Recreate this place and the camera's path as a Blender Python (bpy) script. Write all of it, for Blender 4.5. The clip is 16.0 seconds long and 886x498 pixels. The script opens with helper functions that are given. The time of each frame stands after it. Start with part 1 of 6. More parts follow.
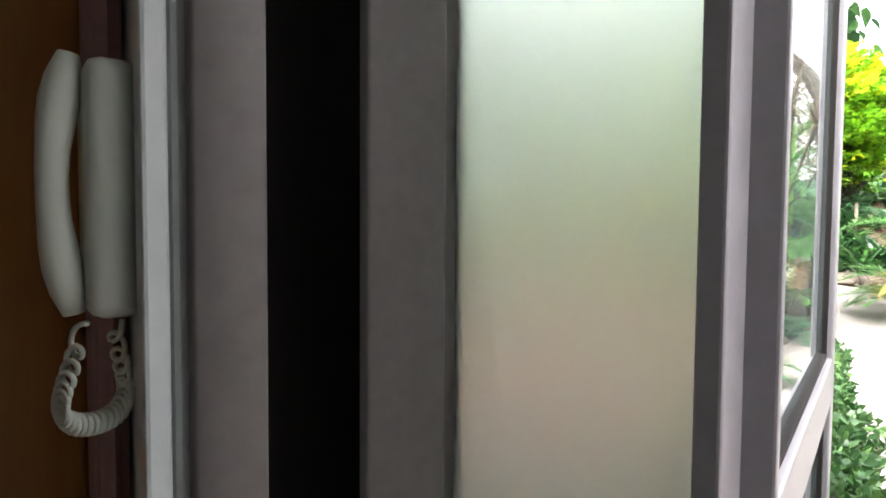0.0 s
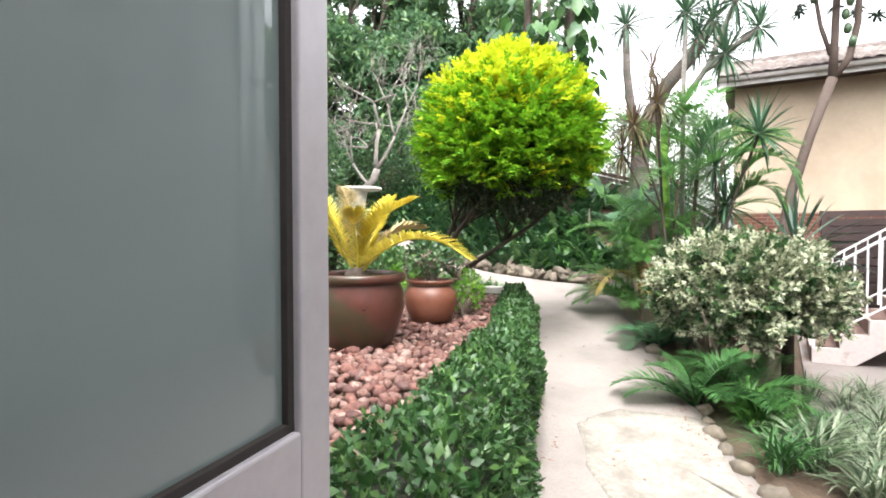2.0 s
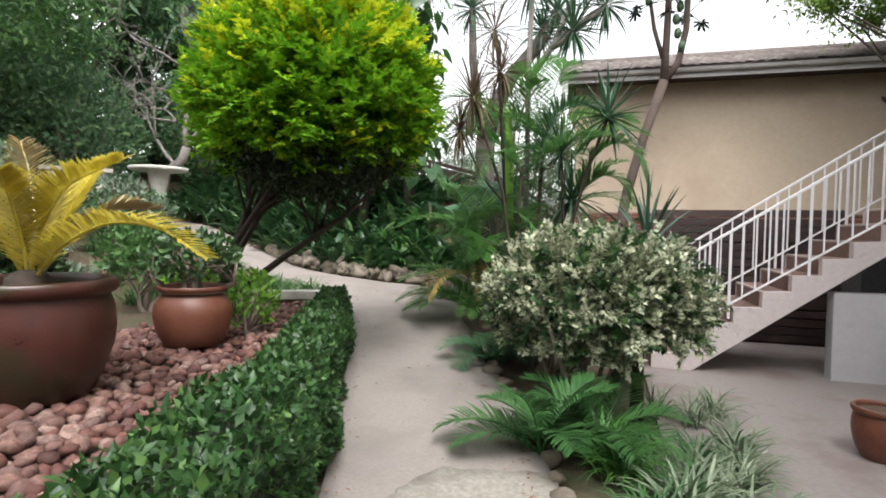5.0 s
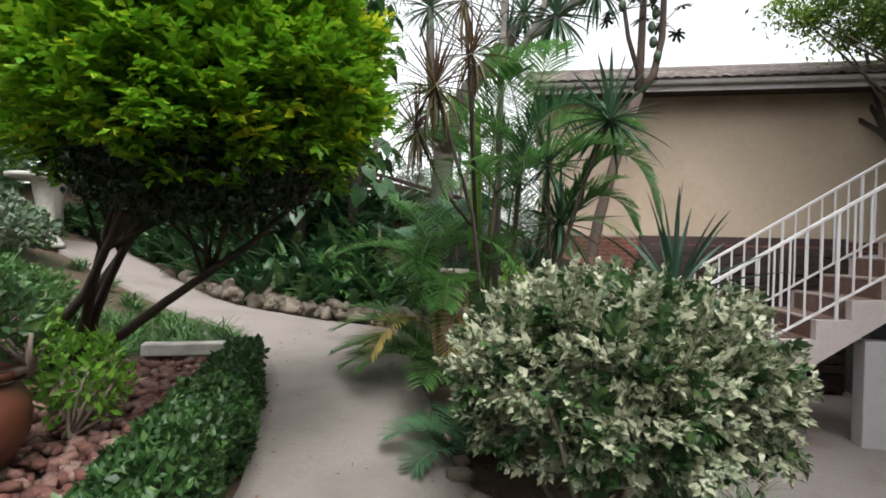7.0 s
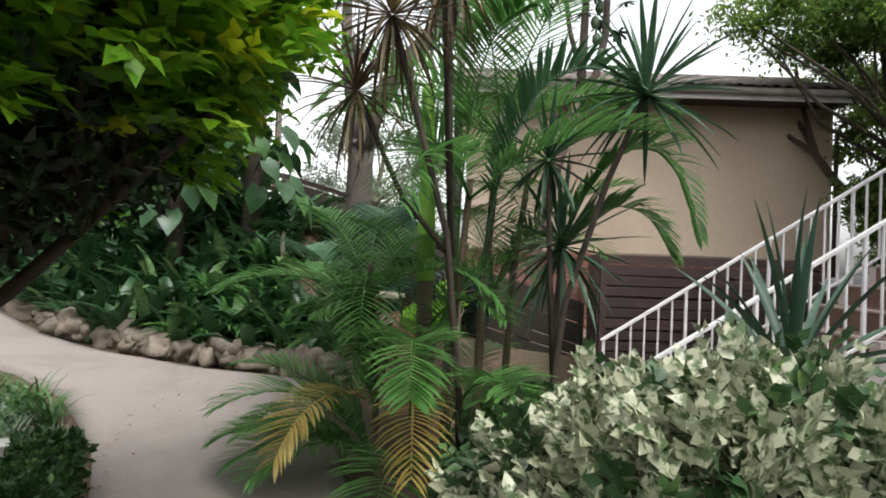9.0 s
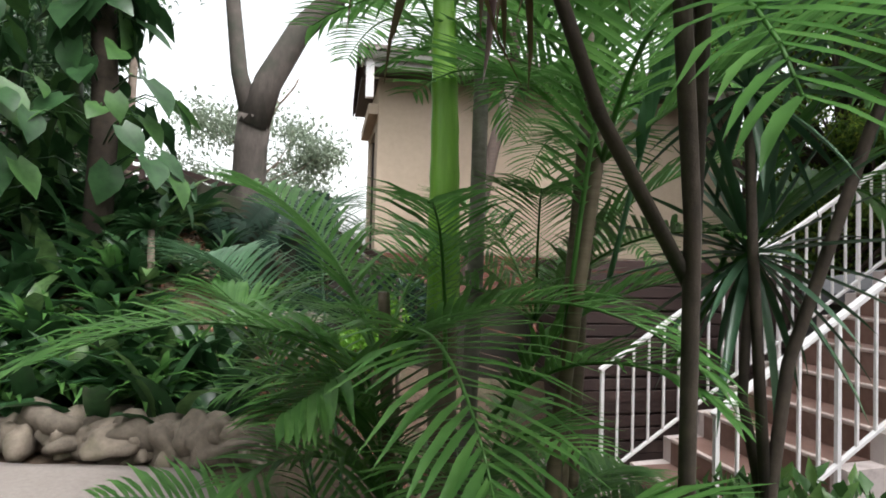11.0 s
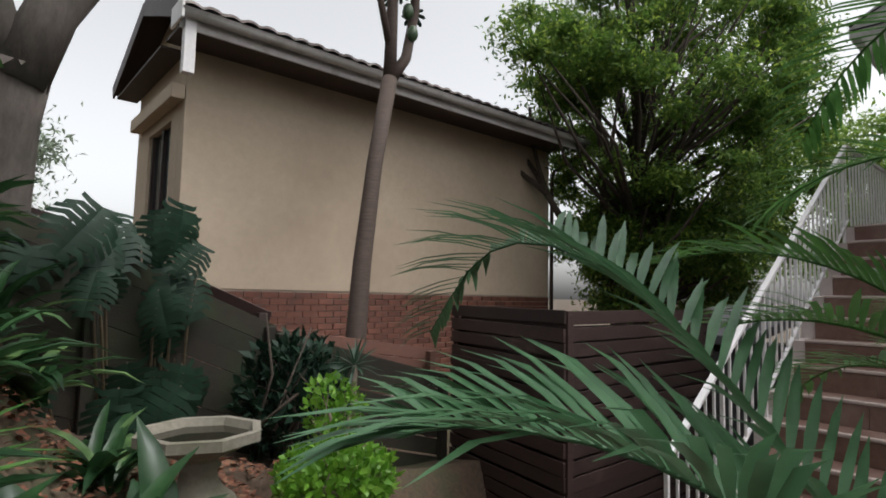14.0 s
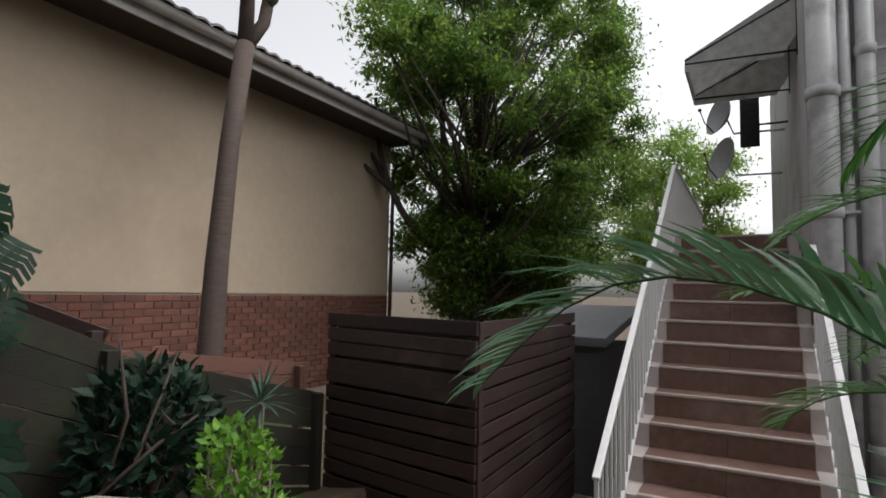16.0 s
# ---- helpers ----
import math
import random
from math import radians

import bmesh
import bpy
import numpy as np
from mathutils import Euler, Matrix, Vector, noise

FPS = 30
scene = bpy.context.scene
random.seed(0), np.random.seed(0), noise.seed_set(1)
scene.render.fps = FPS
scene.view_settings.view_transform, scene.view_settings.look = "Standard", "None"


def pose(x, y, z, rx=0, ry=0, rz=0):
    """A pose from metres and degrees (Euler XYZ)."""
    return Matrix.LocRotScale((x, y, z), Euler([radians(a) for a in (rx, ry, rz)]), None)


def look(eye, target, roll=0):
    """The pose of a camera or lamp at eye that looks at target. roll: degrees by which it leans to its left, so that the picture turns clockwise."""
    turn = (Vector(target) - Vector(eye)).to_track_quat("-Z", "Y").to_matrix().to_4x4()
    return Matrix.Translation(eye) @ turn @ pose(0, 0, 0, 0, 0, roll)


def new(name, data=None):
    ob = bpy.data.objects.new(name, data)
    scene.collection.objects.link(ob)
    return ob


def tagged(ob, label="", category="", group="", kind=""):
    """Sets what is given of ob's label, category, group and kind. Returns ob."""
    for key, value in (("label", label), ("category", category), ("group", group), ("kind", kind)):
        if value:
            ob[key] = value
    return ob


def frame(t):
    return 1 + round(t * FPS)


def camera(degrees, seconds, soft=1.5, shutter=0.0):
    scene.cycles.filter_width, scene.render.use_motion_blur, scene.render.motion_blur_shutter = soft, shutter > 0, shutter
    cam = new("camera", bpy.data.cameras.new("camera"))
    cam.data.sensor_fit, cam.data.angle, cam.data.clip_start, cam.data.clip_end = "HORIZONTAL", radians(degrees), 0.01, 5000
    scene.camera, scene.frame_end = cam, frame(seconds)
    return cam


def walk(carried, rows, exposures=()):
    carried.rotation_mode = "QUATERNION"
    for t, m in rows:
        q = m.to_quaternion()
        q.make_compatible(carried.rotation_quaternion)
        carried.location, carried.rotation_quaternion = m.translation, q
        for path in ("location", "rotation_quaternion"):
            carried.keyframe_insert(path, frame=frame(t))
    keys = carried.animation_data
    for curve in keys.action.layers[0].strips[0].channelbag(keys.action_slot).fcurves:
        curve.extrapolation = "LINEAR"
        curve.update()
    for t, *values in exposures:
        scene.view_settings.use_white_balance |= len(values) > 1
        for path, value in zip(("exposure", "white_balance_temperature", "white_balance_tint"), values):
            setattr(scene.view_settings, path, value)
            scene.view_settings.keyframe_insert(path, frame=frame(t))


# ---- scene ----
cam = camera(77.0, 16.0, soft=1.8)
walk(cam, [
    (0.0, look((0.36, 0.10, 1.32), (-1.194, 1.359, 1.233), 0.4)),
    (0.5, look((0.34, 0.377, 1.32), (-1.05, 1.812, 1.245), 0.3)),
    (1, look((0.395, 0.537, 1.316), (-0.859, 2.094, 1.25), 0.2)),
    (1.5, look((0.468, 0.771, 1.311), (-0.664, 2.419, 1.251), -0.1)),
    (2, look((0.494, 1.009, 1.294), (-0.54, 2.72, 1.234), -0.0)),
    (2.5, look((0.457, 1.258, 1.289), (-0.472, 3.029, 1.226), 0.2)),
    (3, look((0.431, 1.479, 1.283), (-0.42, 3.288, 1.22), 0.3)),
    (3.5, look((0.408, 1.688, 1.272), (-0.365, 3.531, 1.209), 0.5)),
    (4, look((0.391, 1.879, 1.268), (-0.301, 3.754, 1.205), 0.5)),
    (4.5, look((0.355, 2.074, 1.238), (-0.259, 3.976, 1.166), 0.8)),
    (7, look((-0.042, 3.587, 1.372), (-0.44, 5.547, 1.369), 1.7)),
    (7.5, look((-0.173, 3.955, 1.411), (-0.49, 5.93, 1.422), 2.1)),
    (8, look((-0.288, 4.274, 1.435), (-0.519, 6.261, 1.453), 2.2)),
    (8.5, look((-0.406, 4.613, 1.481), (-0.549, 6.607, 1.508), 2.3)),
    (9, look((-0.547, 4.99, 1.494), (-0.603, 6.989, 1.529), 2.3)),
    (9.2, look((-0.585, 5.173, 1.499), (-0.615, 7.173, 1.533), 1.5)),
    (11.3, look((-1.307, 6.74, 1.533), (-0.813, 8.676, 1.604), 1.9)),
    (11.5, look((-1.4, 6.911, 1.54), (-0.847, 8.831, 1.62), 1.9)),
    (12, look((-1.615, 7.426, 1.57), (-0.924, 9.3, 1.672), 1.1)),
    (12.5, look((-1.928, 7.831, 1.614), (-1.048, 9.623, 1.736), 0.4)),
    (13, look((-2.107, 8.229, 1.634), (-1.083, 9.941, 1.783), 1.4)),
    (13.5, look((-2.263, 8.483, 1.653), (-1.113, 10.111, 1.812), 1.0)),
    (14, look((-2.315, 8.711, 1.708), (-1.014, 10.22, 1.875), 1.2)),
    (14.5, look((-2.361, 8.927, 1.782), (-0.911, 10.295, 1.952), 1.3)),
    (15, look((-2.417, 9.132, 1.827), (-0.842, 10.353, 1.993), 1.2)),
    (15.5, look((-2.439, 9.348, 1.84), (-0.772, 10.442, 2.0), 1.2)),
    (16, look((-2.422, 9.589, 1.816), (-0.675, 10.55, 1.969), 1.2)),
], exposures=[
    (0.0, 2.5), (0.5, 2.5), (1.0, 1.95), (2.0, 1.35), (3.0, 1.1), (4.5, 0.56), (7.0, 0.05), (9.0, 0.12), (11.3, 0.25), (13.0, -0.42), (16.0, -0.52),
])

# ---- world and sun: bright overcast ----
world = bpy.data.worlds.new("overcast_sky")
scene.world = world
world.use_nodes = True
wn, wl = world.node_tree.nodes, world.node_tree.links
wn.clear()
sky = wn.new("ShaderNodeTexSky")
sky.sky_type = 'NISHITA'
sky.sun_disc = False
sky.sun_elevation = radians(58)
sky.sun_rotation = radians(150)
sky.air_density, sky.dust_density = 1.0, 4.0
grey = wn.new("ShaderNodeHueSaturation")
grey.inputs["Saturation"].default_value = 0.12
grey.inputs["Value"].default_value = 2.5
bg = wn.new("ShaderNodeBackground")
bg.inputs["Strength"].default_value = 0.15
wo = wn.new("ShaderNodeOutputWorld")
wl.new(sky.outputs[0], grey.inputs["Color"])
wl.new(grey.outputs[0], bg.inputs["Color"])
wl.new(bg.outputs[0], wo.inputs["Surface"])
sun = new("sun", bpy.data.lights.new("sun", 'SUN'))
sun.data.energy, sun.data.angle, sun.data.color = 1.0, radians(16), (0.95, 0.97, 1.0)
sun.matrix_world = look((2.0, -4.0, 8.0), (0.0, 0.0, 0.0))


# ---- materials ----
def nodes_of(name):
    m = bpy.data.materials.new(name)
    m.use_nodes = True
    return m, m.node_tree.nodes, m.node_tree.links, m.node_tree.nodes["Principled BSDF"]


def mixcol(n, l, fac, a, b, blend='MIX'):
    x = n.new("ShaderNodeMix")
    x.data_type, x.blend_type = 'RGBA', blend
    for sock, val in ((x.inputs[0], fac), (x.inputs[6], a), (x.inputs[7], b)):
        if hasattr(val, "is_linked"):
            l.new(val, sock)
        elif isinstance(val, (int, float)):
            sock.default_value = val
        else:
            sock.default_value = (*val, 1)
    return x.outputs[2]


def noise_of(n, l, scale, detail=5, rough=0.6, stretch=None):
    tc = n.new("ShaderNodeTexCoord")
    tex = n.new("ShaderNodeTexNoise")
    tex.inputs["Scale"].default_value, tex.inputs["Detail"].default_value, tex.inputs["Roughness"].default_value = scale, detail, rough
    if stretch:
        mp = n.new("ShaderNodeMapping")
        mp.inputs["Scale"].default_value = stretch
        l.new(tc.outputs["Object"], mp.inputs[0])
        l.new(mp.outputs[0], tex.inputs["Vector"])
    else:
        l.new(tc.outputs["Object"], tex.inputs["Vector"])
    return tex.outputs["Fac"]


def ramp(n, l, fac, a, b):
    r = n.new("ShaderNodeMapRange")
    r.inputs["From Min"].default_value, r.inputs["From Max"].default_value = a, b
    l.new(fac, r.inputs["Value"])
    return r.outputs["Result"]


def surf(name, c1, c2, scale=20, rough=0.7, bump=0.2, metallic=0.0, stain=None, stain_scale=1.2, stain_range=(0.5, 0.7), stretch=None, vary=0.0, spec=0.5, dist=0.01):
    """Two-scale surface: grain between c1 and c2, larger stains, fine relief."""
    m, n, l, p = nodes_of(name)
    fine = noise_of(n, l, scale, 6, 0.65, stretch)
    col = mixcol(n, l, ramp(n, l, fine, 0.3, 0.7), c1, c2)
    if stain:
        big = noise_of(n, l, stain_scale, 5, 0.6)
        col = mixcol(n, l, ramp(n, l, big, *stain_range), col, stain)
    if vary:
        oi = n.new("ShaderNodeObjectInfo")
        hs = n.new("ShaderNodeHueSaturation")
        mr = n.new("ShaderNodeMapRange")
        mr.inputs["To Min"].default_value, mr.inputs["To Max"].default_value = 1 - vary, 1 + vary
        l.new(oi.outputs["Random"], mr.inputs["Value"])
        l.new(mr.outputs["Result"], hs.inputs["Value"])
        l.new(col, hs.inputs["Color"])
        col = hs.outputs[0]
    l.new(col, p.inputs["Base Color"])
    p.inputs["Metallic"].default_value = metallic
    p.inputs["Specular IOR Level"].default_value = spec
    rr = n.new("ShaderNodeMapRange")
    rr.inputs["To Min"].default_value, rr.inputs["To Max"].default_value = max(0.02, rough - 0.12), min(1.0, rough + 0.12)
    l.new(fine, rr.inputs["Value"])
    l.new(rr.outputs["Result"], p.inputs["Roughness"])
    if bump:
        b = n.new("ShaderNodeBump")
        b.inputs["Strength"].default_value, b.inputs["Distance"].default_value = bump, dist
        l.new(fine, b.inputs["Height"])
        l.new(b.outputs[0], p.inputs["Normal"])
    return m


def leafy(name, c1, c2, rough=0.42, trans=0.25, edge=None, third=None, spec=0.45):
    """Leaves: colour by island between c1 and c2 (third: rare colour), a little light passing through; edge: pale margins."""
    m, n, l, p = nodes_of(name)
    geo = n.new("ShaderNodeNewGeometry")
    isl = geo.outputs["Random Per Island"]
    col = mixcol(n, l, isl, c1, c2)
    if third:
        wn_ = n.new("ShaderNodeTexWhiteNoise")
        wn_.noise_dimensions = '1D'
        l.new(isl, wn_.inputs["W"])
        col = mixcol(n, l, ramp(n, l, wn_.outputs["Value"], 0.72, 0.9), col, third)
    patch = noise_of(n, l, 35 if edge else 9, 3)
    if edge:
        col = mixcol(n, l, ramp(n, l, patch, 0.42, 0.52), col, edge)
    else:
        col = mixcol(n, l, ramp(n, l, patch, 0.35, 0.75), col, tuple(0.72 * c for c in c1))
    l.new(col, p.inputs["Base Color"])
    p.inputs["Roughness"].default_value = rough
    p.inputs["Specular IOR Level"].default_value = spec
    tr = n.new("ShaderNodeBsdfTranslucent")
    l.new(col, tr.inputs["Color"])
    mx = n.new("ShaderNodeMixShader")
    mx.inputs[0].default_value = trans
    l.new(p.outputs[0], mx.inputs[1])
    l.new(tr.outputs[0], mx.inputs[2])
    l.new(mx.outputs[0], n["Material Output"].inputs["Surface"])
    return m


def islands(name, cols, rough=0.75, grain=60, bump=0.3):
    """Stones and chips: a colour for each island out of a ramp, with grain."""
    m, n, l, p = nodes_of(name)
    geo = n.new("ShaderNodeNewGeometry")
    cr = n.new("ShaderNodeValToRGB")
    while len(cr.color_ramp.elements) < len(cols):
        cr.color_ramp.elements.new(0.5)
    for i, c in enumerate(cols):
        cr.color_ramp.elements[i].position = i / (len(cols) - 1)
        cr.color_ramp.elements[i].color = (*c, 1)
    l.new(geo.outputs["Random Per Island"], cr.inputs[0])
    g = noise_of(n, l, grain, 5)
    col = mixcol(n, l, ramp(n, l, g, 0.35, 0.8), cr.outputs[0], tuple(0.55 * c for c in cols[0]))
    l.new(col, p.inputs["Base Color"])
    p.inputs["Roughness"].default_value = rough
    b = n.new("ShaderNodeBump")
    b.inputs["Strength"].default_value, b.inputs["Distance"].default_value = bump, 0.004
    l.new(g, b.inputs["Height"])
    l.new(b.outputs[0], p.inputs["Normal"])
    return m


CONCRETE = surf("path_concrete", (0.225, 0.195, 0.178), (0.29, 0.25, 0.228), 45, 0.8, 0.3, stain=(0.19, 0.165, 0.148), stain_scale=1.6, stain_range=(0.45, 0.72))
PATCH = surf("pale_cement", (0.20, 0.18, 0.155), (0.36, 0.33, 0.285), 34, 0.85, 0.9, stain=(0.19, 0.165, 0.14), stain_scale=4, stain_range=(0.48, 0.68))
COURT = surf("court_concrete", (0.21, 0.175, 0.165), (0.265, 0.23, 0.215), 30, 0.75, 0.2, stain=(0.17, 0.115, 0.10), stain_scale=1.1)
SOIL = surf("soil", (0.055, 0.036, 0.024), (0.13, 0.085, 0.055), 30, 0.95, 0.6, stain=(0.05, 0.06, 0.025), stain_scale=1.5, dist=0.03)
PLASTER = surf("beige_plaster", (0.50, 0.40, 0.30), (0.56, 0.455, 0.345), 9, 0.85, 0.12, stain=(0.40, 0.31, 0.23), stain_scale=0.55, stain_range=(0.48, 0.8))
BRICK = surf("red_brick", (0.145, 0.055, 0.038), (0.215, 0.088, 0.06), 40, 0.85, 0.4, stain=(0.10, 0.045, 0.033), stain_scale=7, vary=0.28)
MORTAR = surf("mortar", (0.30, 0.25, 0.21), (0.38, 0.32, 0.27), 60, 0.9, 0.3)
TILE = surf("roof_tile", (0.115, 0.09, 0.082), (0.18, 0.15, 0.138), 25, 0.85, 0.4, stain=(0.30, 0.27, 0.25), stain_scale=4)
DARKWOOD = surf("dark_stained_wood", (0.022, 0.012, 0.011), (0.055, 0.03, 0.026), 14, 0.55, 0.3, stretch=(1, 1, 9), vary=0.3, stain=(0.10, 0.065, 0.055), stain_scale=2.5, stain_range=(0.55, 0.8))
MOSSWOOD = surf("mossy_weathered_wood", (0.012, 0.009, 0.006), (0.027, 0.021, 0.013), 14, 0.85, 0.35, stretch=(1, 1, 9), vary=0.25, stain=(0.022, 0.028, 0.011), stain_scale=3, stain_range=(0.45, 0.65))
SOFFIT = surf("brown_soffit", (0.05, 0.033, 0.028), (0.07, 0.048, 0.04), 12, 0.7, 0.1, stretch=(1, 8, 1))
WHITE = surf("white_paint", (0.72, 0.70, 0.70), (0.80, 0.78, 0.78), 25, 0.45, 0.06, stain=(0.52, 0.47, 0.43), stain_scale=6, stain_range=(0.62, 0.78))
GUTTER = surf("grey_white_gutter", (0.50, 0.48, 0.47), (0.58, 0.56, 0.55), 18, 0.5, 0.06, stain=(0.33, 0.30, 0.28), stain_scale=3, stain_range=(0.55, 0.75))
STAIRSIDE = surf("pale_stair_paint", (0.52, 0.45, 0.43), (0.60, 0.53, 0.51), 22, 0.75, 0.15, stain=(0.30, 0.24, 0.22), stain_scale=3.2, stain_range=(0.6, 0.74))
STEPTILE = surf("brown_step_tile", (0.135, 0.072, 0.056), (0.195, 0.112, 0.088), 18, 0.55, 0.2, stain=(0.26, 0.17, 0.145), stain_scale=2.6, stain_range=(0.5, 0.75))
NOSING = surf("worn_step_edge", (0.42, 0.33, 0.30), (0.54, 0.45, 0.41), 40, 0.7, 0.2)
GREYWALL = surf("grey_wall_paint", (0.44, 0.42, 0.43), (0.50, 0.48, 0.49), 15, 0.75, 0.12, stain=(0.25, 0.23, 0.23), stain_scale=0.9)
PIPEGREY = surf("grey_pipe_paint", (0.46, 0.45, 0.46), (0.54, 0.53, 0.54), 14, 0.5, 0.08, stain=(0.26, 0.25, 0.25), stain_scale=2.5)
DARKMETAL = surf("dark_metal", (0.03, 0.03, 0.035), (0.06, 0.06, 0.065), 20, 0.5, 0.05, metallic=0.5)
DISHGREY = surf("dish_grey", (0.36, 0.36, 0.37), (0.42, 0.42, 0.43), 12, 0.5, 0.05)
ALU = surf("grey_aluminium", (0.42, 0.395, 0.42), (0.48, 0.455, 0.48), 30, 0.4, 0.04, metallic=0.35)
# darker, browner copy of the aluminium; the jamb's dimness is in its colour
SHADEALU = surf("shaded_brown_aluminium", (0.13, 0.115, 0.108), (0.165, 0.148, 0.14), 30, 0.5, 0.04, metallic=0.2)
ALUDARK = surf("dark_gasket", (0.016, 0.012, 0.011), (0.026, 0.02, 0.018), 20, 0.9, 0.05)
INWALL = surf("white_reveal", (0.62, 0.66, 0.66), (0.70, 0.73, 0.73), 20, 0.6, 0.08)
BROWNWOOD = surf("orange_brown_wood", (0.40, 0.16, 0.035), (0.52, 0.23, 0.055), 8, 0.45, 0.1, stretch=(6, 6, 0.6))
PINK = surf("pink_cloth", (0.35, 0.2, 0.2), (0.45, 0.28, 0.27), 30, 0.9, 0.2)
IVORY = surf("ivory_plastic", (0.62, 0.66, 0.58), (0.67, 0.70, 0.62), 15, 0.35, 0.02)
TERRA = surf("glazed_terracotta", (0.055, 0.019, 0.014), (0.085, 0.028, 0.02), 12, 0.32, 0.1, stain=(0.04, 0.032, 0.016), stain_scale=4, stain_range=(0.46, 0.6), spec=0.6)
TERRA2 = surf("red_clay", (0.115, 0.036, 0.02), (0.155, 0.055, 0.03), 14, 0.45, 0.1, stain=(0.2, 0.08, 0.05), stain_scale=3)
STONEWARE = surf("weathered_cast_stone", (0.20, 0.18, 0.14), (0.28, 0.255, 0.21), 30, 0.9, 0.4, stain=(0.16, 0.15, 0.10), stain_scale=5, stain_range=(0.5, 0.7))
PALESTONE = surf("pale_concrete_table", (0.52, 0.50, 0.45), (0.62, 0.60, 0.55), 25, 0.85, 0.3, stain=(0.35, 0.33, 0.28), stain_scale=4)
ROCK = surf("sandstone_rock", (0.095, 0.078, 0.06), (0.21, 0.172, 0.135), 14, 0.9, 0.9, stain=(0.12, 0.105, 0.07), stain_scale=5, vary=0.25)
BARK = surf("grey_brown_bark", (0.15, 0.115, 0.09), (0.27, 0.215, 0.175), 22, 0.9, 0.7, stretch=(1, 1, 0.35))
PAPBARK = surf("ringed_brown_bark", (0.045, 0.03, 0.023), (0.088, 0.06, 0.048), 20, 0.85, 0.5, stretch=(0.4, 0.4, 3))
PALEBARK = surf("pale_bark", (0.15, 0.13, 0.115), (0.25, 0.225, 0.205), 18, 0.85, 0.4, stretch=(1, 1, 2.5))
TRUNKGREY = surf("dark_grey_trunk", (0.07, 0.057, 0.05), (0.13, 0.108, 0.095), 16, 0.9, 0.7, stretch=(1, 1, 0.4), stain=(0.05, 0.055, 0.04), stain_scale=2)
DARKBARK = surf("dark_bark", (0.035, 0.026, 0.02), (0.075, 0.055, 0.042), 18, 0.95, 0.6)
PALMSTEM = surf("green_brown_palm_stem", (0.08, 0.06, 0.035), (0.15, 0.115, 0.075), 12, 0.6, 0.25, stretch=(0.5, 0.5, 5))
SHAFT = surf("green_crownshaft", (0.17, 0.36, 0.045), (0.24, 0.46, 0.07), 8, 0.4, 0.06, stretch=(6, 6, 0.5))
PEBBLES = islands("pink_brown_pebbles", [(0.07, 0.026, 0.02), (0.15, 0.058, 0.043), (0.23, 0.10, 0.075), (0.10, 0.04, 0.034), (0.30, 0.165, 0.13), (0.12, 0.062, 0.055), (0.40, 0.27, 0.225), (0.18, 0.075, 0.055)])
CHIPS = islands("red_bark_chips", [(0.13, 0.045, 0.025), (0.24, 0.09, 0.05), (0.33, 0.17, 0.10), (0.18, 0.07, 0.04)], 0.85)
L_HEDGE = leafy("hedge_leaf", (0.025, 0.075, 0.02), (0.065, 0.155, 0.042), third=(0.14, 0.26, 0.07))
L_IVY = leafy("ivy_leaf", (0.035, 0.085, 0.03), (0.075, 0.155, 0.055), third=(0.12, 0.21, 0.06))
L_DURANTA = leafy("lime_tree_leaf", (0.11, 0.31, 0.015), (0.24, 0.47, 0.02), trans=0.42, third=(0.40, 0.58, 0.03))
# inner leaves: the crown's own shade is put into this dark colour
L_INNER = leafy("shade_inner_leaf", (0.014, 0.032, 0.010), (0.035, 0.06, 0.018), trans=0.15)
L_GOLD = leafy("golden_shoot", (0.50, 0.60, 0.02), (0.72, 0.74, 0.035), trans=0.45)
L_VARIEG = leafy("variegated_leaf", (0.055, 0.10, 0.04), (0.12, 0.165, 0.075), edge=(0.44, 0.45, 0.31), trans=0.2)
L_STRAP = leafy("dark_strap_leaf", (0.022, 0.065, 0.024), (0.06, 0.14, 0.05), rough=0.34, third=(0.14, 0.24, 0.085))
L_PALM = leafy("palm_leaflet", (0.085, 0.22, 0.055), (0.16, 0.34, 0.09), rough=0.36, trans=0.45)
L_PALMYOUNG = leafy("young_palm_leaflet", (0.04, 0.12, 0.035), (0.095, 0.22, 0.065), rough=0.36, trans=0.3)
L_PALMBLUE = leafy("cool_palm_leaflet", (0.075, 0.18, 0.085), (0.125, 0.26, 0.13), rough=0.3, trans=0.3)
L_PALMDRY = leafy("yellowed_frond", (0.36, 0.27, 0.07), (0.46, 0.36, 0.12), trans=0.3)
L_CYCAD = leafy("yellow_cycad", (0.60, 0.50, 0.05), (0.80, 0.70, 0.16), rough=0.45, trans=0.35)
L_CYCDRY = leafy("pale_dead_frond", (0.50, 0.40, 0.2), (0.62, 0.52, 0.3), trans=0.2)
L_AGAVE = leafy("blue_green_rosette", (0.035, 0.08, 0.052), (0.07, 0.13, 0.08), rough=0.45, trans=0.12)
L_DRAC = leafy("dracaena_leaf", (0.05, 0.115, 0.065), (0.10, 0.18, 0.10), rough=0.35, trans=0.15)
L_DRACDRY = leafy("reddish_dracaena", (0.10, 0.07, 0.035), (0.20, 0.15, 0.06), third=(0.07, 0.02, 0.03))
L_SPIDER = leafy("white_striped_blade", (0.10, 0.16, 0.08), (0.40, 0.44, 0.31), rough=0.4, trans=0.25)
L_GRASS = leafy("bright_grass", (0.07, 0.2, 0.04), (0.13, 0.30, 0.06), trans=0.3)
